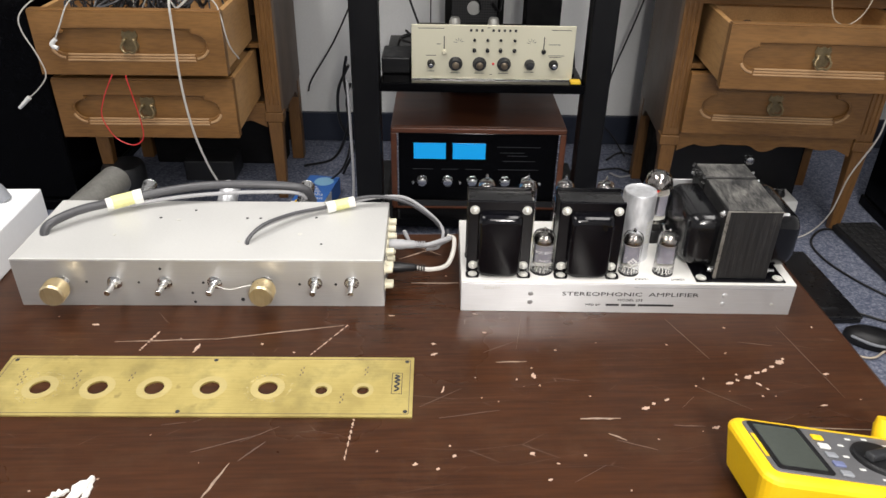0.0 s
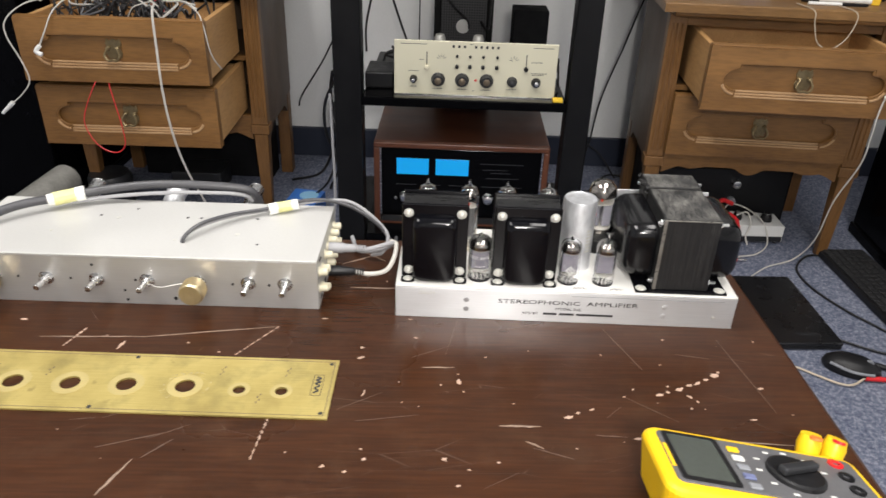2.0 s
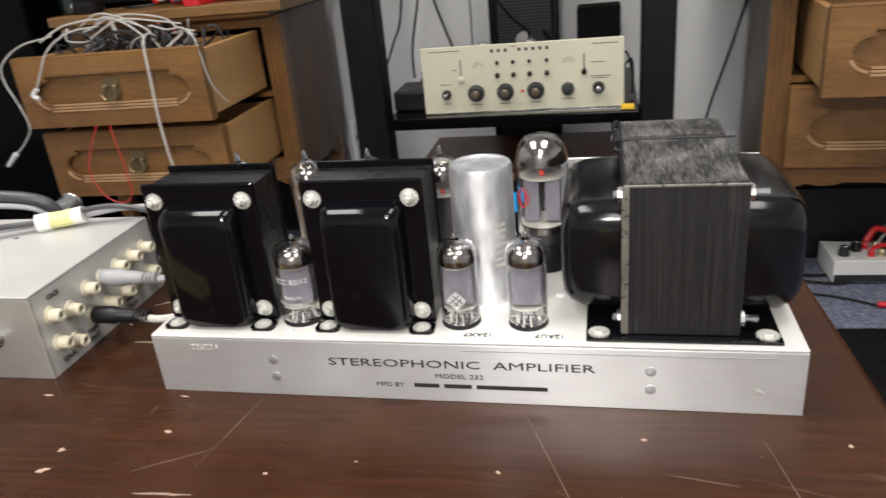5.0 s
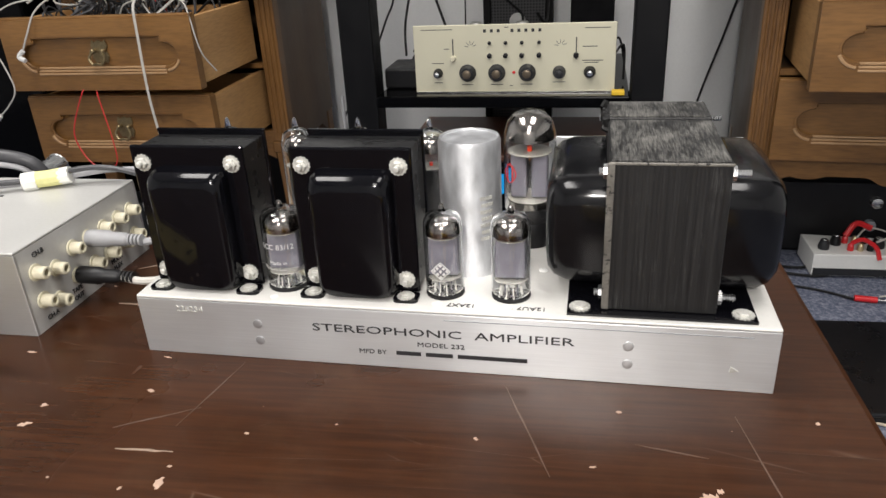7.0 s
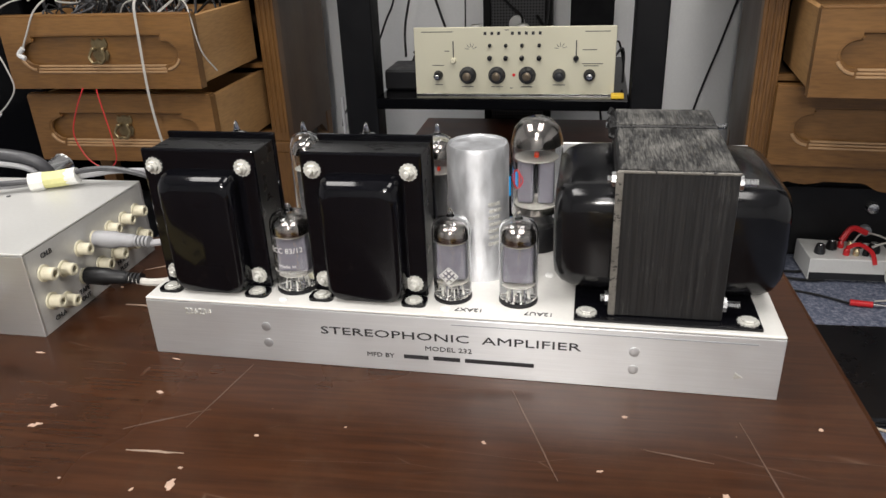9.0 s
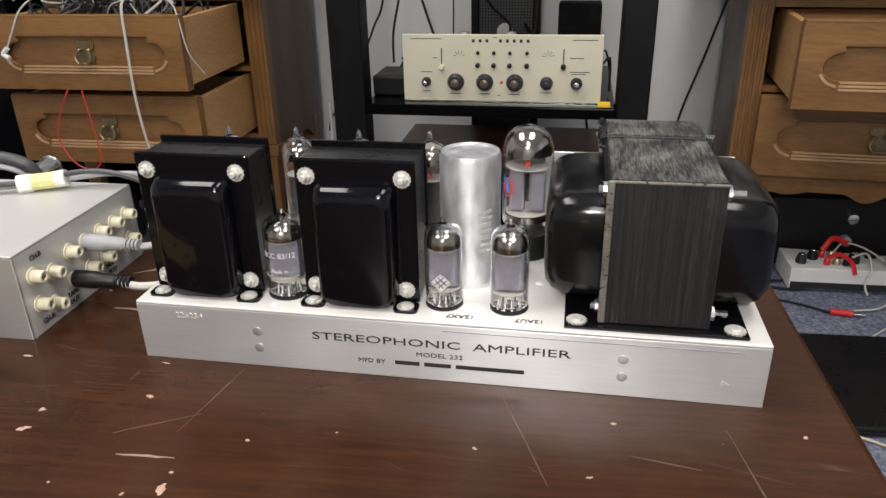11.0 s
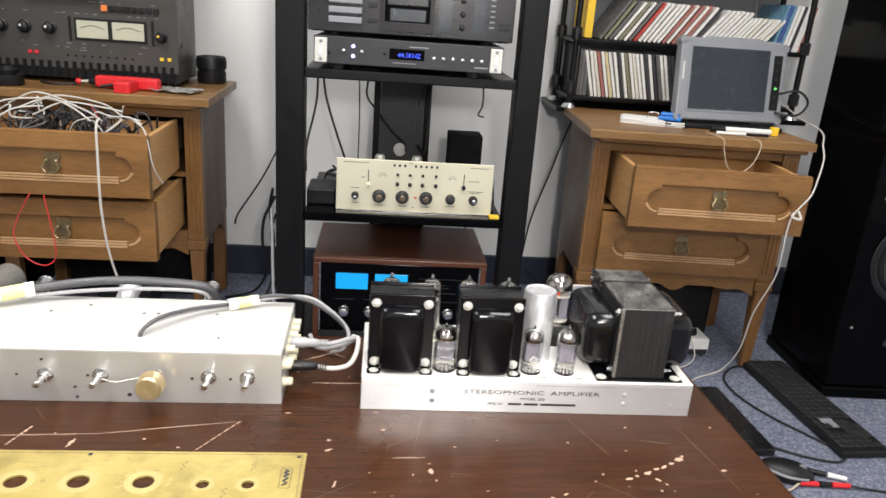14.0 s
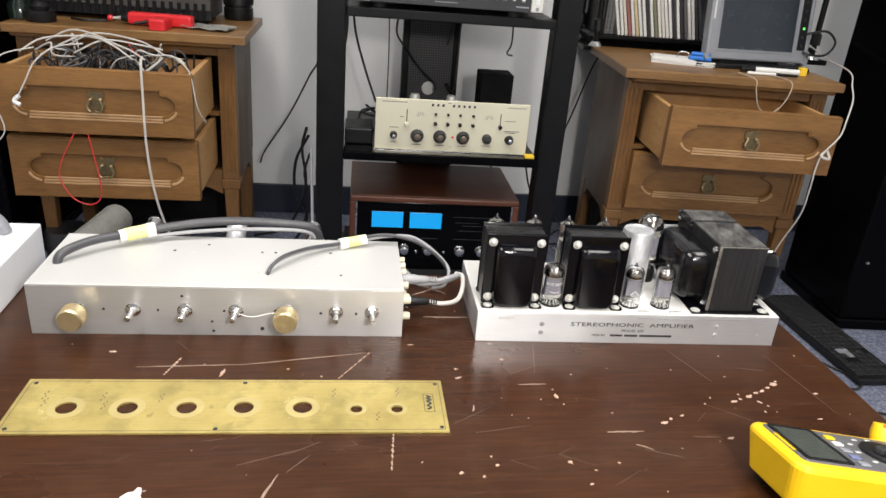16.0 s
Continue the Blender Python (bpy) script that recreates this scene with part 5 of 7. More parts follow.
def nightstand(at, label, pulls, dx, inset):
    xl, xr = inset[0], CW - inset[1]
    c = thing("nightstand", label, "nightstand", at, "pair of nightstands")
    top = prism([(0, 0), (CW, 0), (CW, CD), (0, CD)], CTOP - 0.02, CTOP, bevel=0.003)
    part("top", top, OAKTOP, c, "worn stained oak top")
    part("top_moulding", box(xl + 0.002, xr - 0.002, 0.012, CD - 0.004, CTOP - 0.031, CTOP - 0.0203, 0.004), OAK, c)
    zb, zt = -0.243, CTOP - 0.0315
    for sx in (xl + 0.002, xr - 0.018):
        part("side_panel", box(sx, sx + 0.016, 0.08, CD - 0.015, zb, zt), OAKSIDE, c, "grey-brown oak side panel")
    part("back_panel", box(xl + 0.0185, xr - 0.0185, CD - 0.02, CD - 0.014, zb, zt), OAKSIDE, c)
    for sx in (xl, xr - 0.04):
        part("corner_post", box(sx, sx + 0.04, 0.048, 0.0795, zb, zt, 0.002), OAKZ, c, "upright oak corner post")
        for k in range(3):
            part("flute", rod((sx + 0.009 + 0.011 * k, 0.0482, zb + 0.02), (sx + 0.009 + 0.011 * k, 0.0482, zt - 0.02), 0.003, 6), OAKZ, c)
        part("leg_block", box(sx - 0.003, sx + 0.043, 0.045, 0.0825, -0.268, zb - 0.0005, 0.002), OAKZ, c)
        leg = bmesh.new()
        a = [leg.verts.new((sx + q * 0.036 + 0.002, 0.047 + p * 0.034, -0.2685)) for q, p in ((0, 0), (1, 0), (1, 1), (0, 1))]
        b = [leg.verts.new((sx + 0.008 + q * 0.024, 0.054 + p * 0.022, FLOOR)) for q, p in ((0, 0), (1, 0), (1, 1), (0, 1))]
        leg.faces.new(a)
        leg.faces.new(b)
        for k in range(4):
            leg.faces.new((a[k], a[(k + 1) % 4], b[(k + 1) % 4], b[k]))
        bmesh.ops.recalc_face_normals(leg, faces=leg.faces[:])
        bmesh.ops.bevel(leg, geom=leg.edges[:], offset=0.002, segments=1, affect="EDGES")
        part("leg", leg, OAKZ, c, "tapered square oak leg")
        part("leg", box(sx + 0.003, sx + 0.037, CD - 0.055, CD - 0.017, FLOOR, zb - 0.0005, 0.003), OAKZ, c, "square back leg")
    apron = []
    for k in range(41):
        f = k / 40
        drop = 0.022 + 0.016 * max(0.0, math.cos(2 * math.pi * (f - 0.5) * 3)) * (1 if 0.3 < f < 0.7 else 0.4) + (0.02 * (1 - min(f, 1 - f) / 0.1) if min(f, 1 - f) < 0.1 else 0)
        apron.append((xl + 0.042 + (xr - xl - 0.084) * f, zb - drop))
    part("apron", prism([(xr - 0.042, zb + 0.022), (xl + 0.042, zb + 0.022)] + apron, 0.0, 0.016, m=front(0.07)), OAK, c, "scalloped oak apron")
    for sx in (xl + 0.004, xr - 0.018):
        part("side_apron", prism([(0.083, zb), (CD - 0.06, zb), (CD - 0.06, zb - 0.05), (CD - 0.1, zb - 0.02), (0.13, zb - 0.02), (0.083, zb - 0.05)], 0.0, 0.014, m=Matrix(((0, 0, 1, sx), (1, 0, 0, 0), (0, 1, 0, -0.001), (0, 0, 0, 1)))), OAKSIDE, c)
    part("rail", box(xl + 0.0405, xr - 0.0405, 0.054, 0.076, CTOP - 0.056, CTOP - 0.0325), OAK, c)
    part("rail", box(xl + 0.0405, xr - 0.0405, 0.06, 0.076, -0.0815, -0.0705), OAK, c)
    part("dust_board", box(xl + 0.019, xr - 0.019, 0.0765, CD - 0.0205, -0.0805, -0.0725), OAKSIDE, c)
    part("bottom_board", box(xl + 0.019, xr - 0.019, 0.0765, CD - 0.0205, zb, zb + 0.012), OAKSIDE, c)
    drawer(c, 0.06 + dx, 0.45 + dx, -0.067, 0.064, pulls[0], 0.27, True)
    if pulls[1] < 0.02:
        drawer(c, 0.06 + dx, 0.45 + dx, -0.218, -0.087, pulls[1], 0.27, True)
    else:
        drawer(c, 0.061, 0.4695, -0.226, -0.085, pulls[1], 0.27, False)
    return c


LEFT_AT, RIGHT_AT = pose(-0.923, 1.136, 0, 0, 0, 1.0), pose(0.490, 1.034, 0, 0, 0, -3.5)
nightstand(LEFT_AT, "stained oak nightstand with two open drawers full of cables", (-0.208, -0.183), -0.004, (0.008, 0.031))
nightstand(RIGHT_AT, "stained oak nightstand with its top drawer pulled open", (-0.128, 0.022), 0.019, (0.024, 0.008))

# ---- equipment rack ----
rack = thing("equipment_rack", "black metal audio equipment rack", "rack")
for sx, wide in ((-0.220, 0.062), (0.300, 0.056)):
    part("post", box(sx, sx + wide, 1.0, 1.055, FLOOR + 0.02, 1.0, 0.004), BLACKPAINT, rack, "wide black front post")
    part("foot", box(sx - 0.005, sx + wide + 0.005, 0.98, 1.42, FLOOR, FLOOR + 0.0195, 0.003), BLACKPAINT, rack)
for z, d0 in ((0.222, 0.995), (-0.096, 0.995), (-0.442, 1.0), (0.62, 0.995)):
    part("shelf", box(-0.1575, 0.2995, d0, 1.40, z - 0.021, z, 0.003), GLOSSBLACK if z < 0 else BLACKPAINT, rack, "black shelf")
part("spine", box(0.0055, 0.125, 1.4005, 1.43, FLOOR + 0.02, 1.0), GRILLE, rack, "perforated black cable spine")
for sx in (-0.0125, 0.1255):
    part("spine_edge", box(sx, sx + 0.0175, 1.395, 1.435, FLOOR + 0.02, 1.0, 0.002), BLACKPAINT, rack)

# ---- stereo preamplifier with the gold panel ----
gold = thing("stereo_control_amplifier", "champagne-gold stereo control amplifier with dark knobs on the shelf", "amplifier", pose(-0.087, 1.024, -0.0955, 0, 0, 0.3))
GW, GH = 0.360, 0.121
part("panel", box(0, GW, 0, 0.004, 0.002, GH, 0.001), GOLD, gold, "champagne anodised front panel")
part("case", box(0.012, GW - 0.012, 0.0045, 0.24, 0.006, GH * 0.55, 0.002), MATTEBLACK, gold, "dark metal case")
part("rail", box(0.0, GW, -0.0015, 0.005, 0.0, 0.0019), STEEL, gold)
for fx, r, m1, m2 in ((0.12, 0.0085, BLACKPLASTIC, STEEL), (0.272, 0.0155, DARKGREY, BRONZE), (0.42, 0.0155, DARKGREY, BRONZE), (0.572, 0.0155, DARKGREY, BRONZE), (0.73, 0.0115, DARKGREY, DARKGREY), (0.878, 0.0105, BLACKPLASTIC, STEEL)):
    kn = part("knob", lathe([(r, 0), (r, 0.003), (r * 0.86, 0.005), (r * 0.8, 0.014), (r * 0.7, 0.0155), (0.0005, 0.0155)], 28, toward(fx * GW, 0, 0.3 * GH)), m1, gold, "dark turned knob", smooth=True)
    part("knob_cap", lathe([(r * 0.5, 0.0156), (r * 0.48, 0.0185), (r * 0.3, 0.0195), (0.0004, 0.0195)], 20, toward(fx * GW, 0, 0.3 * GH)), m2, kn, smooth=True)
for fx in (0.385, 0.465, 0.545, 0.63):
    part("slide_switch", lathe([(0.0042, 0), (0.0042, 0.008), (0.003, 0.009)], 14, toward(fx * GW, 0, 0.555 * GH)), BLACKPLASTIC, gold, smooth=True)
    part("switch_lamp", lathe([(0.0032, 0), (0.0032, 0.004), (0.002, 0.005)], 12, toward(fx * GW, 0, 0.735 * GH)), BLACKPLASTIC, gold, smooth=True)
for fx, kz, c in ((0.2, 0.52, CREAM), (0.81, 0.545, BLACKPLASTIC)):
    part("slider_slot", box(fx * GW - 0.001, fx * GW + 0.001, -0.0004, 0.0, 0.48 * GH, 0.80 * GH), INK, gold)
    part("slider_knob", lathe([(0.0048, 0), (0.0048, 0.008), (0.0035, 0.0095)], 14, toward(fx * GW, 0, kz * GH)), c, gold, smooth=True)
brand = bmesh.new()
for k in range(9):
    if k != 3:
        box(0.355 * GW + 0.0122 * k, 0.355 * GW + 0.0122 * k + 0.005, -0.0004, 0.0, 0.885 * GH, 0.93 * GH, bm=brand)
part("brand_bar", brand, INK, gold, "dark maker's mark")
small = bmesh.new()
for a, b, z in ((0.04, 0.2, 0.93), (0.85, 0.97, 0.92), (0.09, 0.15, 0.44), (0.10, 0.14, 0.15), (0.24, 0.3, 0.12), (0.39, 0.45, 0.12), (0.54, 0.6, 0.12), (0.70, 0.76, 0.15), (0.84, 0.94, 0.46), (0.85, 0.92, 0.43), (0.84, 0.91, 0.66), (0.155, 0.18, 0.65), (0.46, 0.48, 0.95), (0.485, 0.5, 0.10)):
    box(a * GW, b * GW, -0.0003, 0.0, z * GH, z * GH + 0.0012, bm=small)
for cx in (0.29, 0.735):
    for k in range(5):
        own = box(0.004, 0.011, -0.0003, 0.0, -0.0004, 0.0004)
        own.transform(Matrix.Translation((cx * GW, 0, 0.68 * GH)) @ Matrix.Rotation(radians(-20 - 38 * k), 4, "Y"))
        join(small, own)
tagged(part("panel_lettering", small, INK, gold, "fine dark panel markings"), kind="stuff")
part("pilot_lamp", lathe([(0.003, 0), (0.002, 0.002)], 12, toward(0.505 * GW, 0, 0.3 * GH)), RED, gold)
for fx in (0.27, 0.52):
    part("tube_cap", lathe([(0.013, 0), (0.013, 0.008), (0.01, 0.01)], 20, pose(fx * GW, 0.12, GH * 0.55) @ Matrix.Diagonal((1, 1, 4.2, 1))), ZINC, gold, smooth=True)

adapter = thing("black_power_brick", "black plastic power adapter on the rack shelf", "power adapter", pose(-0.157, 1.06, -0.0958))
part("body", box(0, 0.066, 0, 0.1, 0, 0.038, 0.004), BLACKPLASTIC, adapter)
part("cord", cord([(0.03, 0.1, 0.03), (0.04, 0.13, 0.05), (0.07, 0.12, 0.06), (0.04, 0.09, 0.055), (0.08, 0.08, 0.05), (0.05, 0.15, 0.06)], 0.003, 6), BLACKWIRE, adapter, smooth=True)
solid("speaker_cube", box(0.186, 0.272, 1.25, 1.33, -0.0955, 0.052, 0.003), MATTEBLACK, "small black box on the rack shelf", "box")
solid("cable_grommet", lathe([(0.018, 0), (0.018, 0.004), (0.016, 0.005)], 24, toward(0.064, 1.4, -0.022)), WHITEPLASTIC, "round white cable cover on the rack spine", "cable cover", smooth=True)
note = solid("yellow_tag", box(0.268, 0.29, 1.0, 1.02, -0.0955, -0.089, 0.001), YELLOWCARD, "small yellow tag on the rack shelf", "tag")

# ---- wooden-cased preamplifier with blue meters ----
mac = thing("wood_cased_preamplifier", "walnut-cased preamplifier with black glass panel and blue windows", "preamplifier", pose(-0.137, 1.06, -0.4415))
VW, VH, VD = 0.417, 0.215, 0.29
part("case_top", box(-0.003, VW + 0.003, 0.012, VD, VH - 0.014, VH, 0.003), WALNUT, mac, "red walnut veneer top")
part("case_top_edge", box(-0.003, VW + 0.003, 0.0, 0.0118, VH - 0.014, VH, 0.003), WALNUT, mac)
for sx in (-0.003, VW - 0.011):
    part("case_side", box(sx, sx + 0.014, 0.0, VD, 0.004, VH - 0.0143, 0.002), WALNUT, mac)
part("case_bottom", box(0.0, VW, 0.0, VD, 0.0, 0.0038), WALNUT, mac)
part("glass_panel", box(0.0155, VW - 0.0155, 0.006, 0.012, 0.02, VH - 0.0155, 0.001), GLOSSBLACK, mac, "black glass front panel")
for sx in (0.0115, VW - 0.0152):
    part("trim", box(sx, sx + 0.0036, 0.002, 0.0058, 0.0045, VH - 0.0148, 0.0008), STEEL, mac, "bright metal trim")
part("trim", box(0.016, VW - 0.016, 0.002, 0.0058, 0.0045, 0.019), DARKGREY, mac)
for a, b in ((0.052, 0.130), (0.147, 0.227)):
    part("meter_window", box(a, b, 0.0052, 0.0058, 0.133, 0.1745, 0.0004), METERBLUE, mac, "glowing blue meter window")
for kx in (0.073, 0.136, 0.197, 0.278, 0.332):
    part("knob", lathe([(0.0135, 0), (0.0135, 0.003), (0.0115, 0.005), (0.011, 0.015), (0.009, 0.0165), (0.0004, 0.0165)], 24, toward(kx, 0.0058, 0.075)), STEEL, mac, "bright metal knob", smooth=True)
pale = bmesh.new()
for a, b, z in ((0.262, 0.322, 0.15), (0.28, 0.33, 0.142), (0.255, 0.36, 0.165), (0.05, 0.1, 0.105), (0.12, 0.16, 0.105), (0.18, 0.22, 0.105), (0.26, 0.36, 0.105), (0.27, 0.35, 0.128)):
    box(a, b, 0.0054, 0.0058, z, z + 0.0016, bm=pale)
tagged(part("panel_lettering", pale, DARKGREY, mac, "fine dim panel markings"), kind="stuff")
for kx in (0.167, 0.238, 0.365, 0.05):
    part("toggle", lathe([(0.0035, 0), (0.003, 0.003), (0.0018, 0.0035), (0.0018, 0.01)], 10, toward(kx, 0.0058, 0.07)), STEEL, mac)

# ---- disc player ----
disc_player = thing("disc_player", "slim black disc player with blue display on the rack", "disc player", pose(-0.138, 0.985, 0.2225, 0, 0, -1.0))
part("body", box(0.002, 0.398, 0.006, 0.3, 0.012, 0.068, 0.002), DARKGREY, disc_player)
part("panel", box(0.0, 0.4, 0.0, 0.0058, 0.012, 0.068, 0.0015), DARKGREY, disc_player, "charcoal brushed panel")
for sx in (0.002, 0.372):
    ear = part("handle_plate", box(sx, sx + 0.026, -0.007, -0.0002, 0.014, 0.064, 0.0015), ZINC, disc_player, "pale metal end plate")
    part("slot_button", box(sx + 0.0085, sx + 0.0175, -0.0085, -0.0072, 0.031, 0.047, 0.0012), WHITEPLASTIC, ear, "pale rectangular button")
    for sz in (0.021, 0.057):
        part("plate_screw", lathe([(0.0038, 0), (0.0034, 0.0009), (0.0016, 0.0011), (0.0014, 0.0003)], 14, toward(sx + 0.013, -0.0071, sz)), GREYPLASTIC, ear, smooth=True)
part("display", box(0.158, 0.232, -0.0012, -0.0002, 0.029, 0.051), GLOSSBLACK, disc_player, "black display window")
words("display_digits", "44.1KHZ", 0.013, DISPLAYBLUE, disc_player, front(-0.0013) @ Matrix.Translation((0.2, 0.034, 0)))
for k in range(6):
    part("button", lathe([(0.0042, 0), (0.004, 0.003), (0.0025, 0.0036)], 14, toward(0.252 + 0.0205 * k, 0.0, 0.036)), STEEL, disc_player, smooth=True)
for x, z, c in ((0.062, 0.04, STEEL), (0.082, 0.05, LEDBLUE), (0.082, 0.03, LEDBLUE), (0.1, 0.04, STEEL), (0.148, 0.04, BLACKPLASTIC), (0.032, 0.036, BLACKPLASTIC)):
    part("button", lathe([(0.004, 0), (0.0038, 0.003), (0.0025, 0.0036)], 14, toward(x, 0.0, z)), c, disc_player, smooth=True)
for x in (0.05, 0.34):
    part("foot", lathe([(0.014, 0), (0.015, 0.012)], 18, pose(x, 0.03, 0)), BLACKPLASTIC, disc_player)
    part("foot", lathe([(0.014, 0), (0.015, 0.012)], 18, pose(x, 0.26, 0)), BLACKPLASTIC, disc_player)
fin = bmesh.new()
box(0.2, 0.24, -0.0003, 0.0, 0.055, 0.057, bm=fin)
box(0.34, 0.368, -0.0003, 0.0, 0.021, 0.024, bm=fin)
box(0.165, 0.215, -0.0003, 0.0, 0.021, 0.0225, bm=fin)
tagged(part("panel_lettering", fin, GREYPLASTIC, disc_player), kind="stuff")

# ---- cassette deck on the disc player ----
deck = thing("cassette_deck", "black cassette deck standing on the disc player", "cassette deck", pose(-0.152, 0.995, 0.2918, 0, 0, -1.0))
part("body", box(0.004, 0.428, 0.012, 0.3, 0.006, 0.17, 0.003), DECKBLACK, deck)
part("panel", box(0.0, 0.432, 0.0, 0.0118, 0.008, 0.17, 0.002), DECKBLACK, deck, "charcoal front panel")
for k in range(6):
    part("transport_key", box(0.043, 0.112, -0.01, -0.0002, 0.026 + 0.0195 * k, 0.039 + 0.0195 * k, 0.002), GREYPLASTIC, deck, "grey transport key")
part("well_frame", ringed(round_rect(0.15, 0.262, 0.016, 0.150, 0.004), round_rect(0.158, 0.254, 0.034, 0.142, 0.004), 0.0, 0.011, m=front(0.0)), BLACKPLASTIC, deck, "cassette door frame")
part("well", box(0.159, 0.253, -0.0012, -0.0002, 0.035, 0.141), GLOSSBLACK, deck)
tape_body = part("cassette", box(0.163, 0.25, -0.005, -0.0014, 0.068, 0.132, 0.002), DECKBLACK, deck, "black cassette with a pale window")
part("label_window", box(0.192, 0.215, -0.0056, -0.0052, 0.092, 0.104), WHITEPLASTIC, tape_body)
for x in (0.183, 0.224):
    part("reel_hub", ringed(disc(0.0075, 18, x, 0.098), disc(0.0045, 18, x, 0.098), 0.0, 0.0006, m=front(-0.0052)), WHITEPLASTIC, tape_body)
for x in (0.186, 0.206, 0.226):
    part("guide_roller", lathe([(0.0045, 0), (0.0045, 0.004), (0.002, 0.005)], 14, toward(x, -0.0014, 0.137)), STEEL, deck, smooth=True)
part("door_glass", box(0.17, 0.245, -0.0036, -0.0014, 0.037, 0.062, 0.001), SCREEN, deck)
for k in range(3):
    part("small_key", box(0.125, 0.143, -0.003, -0.0002, 0.03 + 0.03 * k, 0.04 + 0.03 * k, 0.001), BLACKPLASTIC, deck)
part("level_display", box(0.272, 0.3, -0.001, -0.0002, 0.022, 0.15), SCREEN, deck)
part("level_display", box(0.345, 0.372, -0.001, -0.0002, 0.022, 0.15), SCREEN, deck)
for k in range(5):
    part("slider_knob", lathe([(0.006, 0), (0.005, 0.007), (0.003, 0.008)], 14, toward(0.322, 0.0, 0.032 + 0.027 * k)), BLACKPLASTIC, deck, smooth=True)
for k in range(9):
    part("tick", box(0.38, 0.39, -0.0006, -0.0001, 0.035 + 0.011 * k, 0.038 + 0.011 * k), GREYPLASTIC, deck)
for k in range(4):
    part("small_key", box(0.4 + 0.013 * (k % 2), 0.41 + 0.013 * (k % 2), -0.002, -0.0002, 0.03 + 0.011 * (k // 2), 0.037 + 0.011 * (k // 2), 0.0008), BLACKPLASTIC, deck)
for k in range(4):
    part("small_key", lathe([(0.004, 0), (0.0036, 0.003)], 12, toward(0.022, 0.0, 0.05 + 0.024 * k)), BLACKPLASTIC, deck)
for x in (0.05, 0.38):
    for y in (0.04, 0.26):
        part("foot", lathe([(0.014, -0.0009), (0.015, 0.0055)], 16, pose(x, y, 0)), BLACKPLASTIC, deck)


# ---- floor-standing loudspeaker ----
tower = thing("floor_speaker", "tall gloss black floor-standing loudspeaker with grey cones", "loudspeaker", pose(1.126, 0.918, 0, 0, 0, -2.5))
SPW, SPD, SPT = 0.29, 0.295, 1.05
part("cabinet", box(0, SPW, 0, SPD, FLOOR + 0.03, SPT, 0.006), GLOSSBLACK, tower, "gloss black cabinet")
part("plinth", box(-0.004, SPW + 0.004, -0.004, SPD + 0.004, FLOOR, FLOOR + 0.0295, 0.004), GLOSSBLACK, tower)
for z, r in ((0.132, 0.108), (-0.128, 0.108)):
    drv = part("driver_ring", lathe([(r, 0), (r, 0.006), (r * 0.95, 0.008), (r * 0.9, 0.006), (r * 0.895, 0.0)], 48, toward(SPW / 2, 0.0, z)), BLACKPLASTIC, tower, "black driver rim", smooth=True)
    part("surround", lathe([(r * 0.89, 0.0005), (r * 0.86, 0.006), (r * 0.82, 0.007), (r * 0.78, 0.0015)], 48, toward(SPW / 2, 0.0, z)), MATTEBLACK, drv, smooth=True)
    cone = lathe([(r * 0.24, -0.0265), (r * 0.5, -0.0125), (r * 0.775, 0.0015), (r * 0.775, 0.0025), (r * 0.5, -0.0115), (r * 0.24, -0.0255)], 48)
    cone.transform(toward(SPW / 2, 0.0, z) @ pose(0, 0, 0.0098) @ Matrix.Diagonal((1, 1, 0.3, 1)))
    part("cone", cone, CONE, drv, "dusty grey cone", smooth=True)
    part("dust_cap", lathe([(r * 0.26, 0.001), (r * 0.22, 0.006), (r * 0.12, 0.010), (0.0004, 0.0115)], 28, toward(SPW / 2, 0.0, z)), DARKGREY, drv, smooth=True)
    part("outer_rim", lathe([(r * 1.0, 0.0), (r * 1.015, 0.0025), (r * 1.0, 0.0035)], 48, toward(SPW / 2, 0.0, z)), DARKGREY, drv, smooth=True)
for x, z in ((0.03, 0.3), (0.03, -0.3), (SPW - 0.03, -0.3), (SPW - 0.03, 0.3), (0.03, 0.02)):
    part("grille_pin", lathe([(0.004, 0), (0.0035, 0.004), (0.002, 0.005)], 12, toward(x, 0.0, z)), STEEL, tower, smooth=True)
part("name_plate", box(0.12, 0.155, -0.0012, -0.0002, -0.345, -0.331), DARKGREY, tower)

drum = thing("round_black_case", "round glossy black case with a red patch on the carpet", "case", pose(1.592, 0.995, FLOOR))
part("body", lathe([(0.05, 0), (0.11, 0.006), (0.145, 0.05), (0.155, 0.115), (0.145, 0.19), (0.11, 0.235), (0.05, 0.252), (0.0004, 0.255)], 36), GLOSSBLACK, drum, "rounded glossy black shell", smooth=True)
patch = lathe([(0.1535, 0.09), (0.1568, 0.11), (0.1568, 0.135), (0.1535, 0.155)], 72)
bmesh.ops.delete(patch, geom=[f for f in patch.faces if not -2.85 < math.atan2(f.calc_center_median().y, f.calc_center_median().x) < -2.3], context="FACES")
part("red_patch", patch, RED, drum, "red plastic patch", smooth=True)

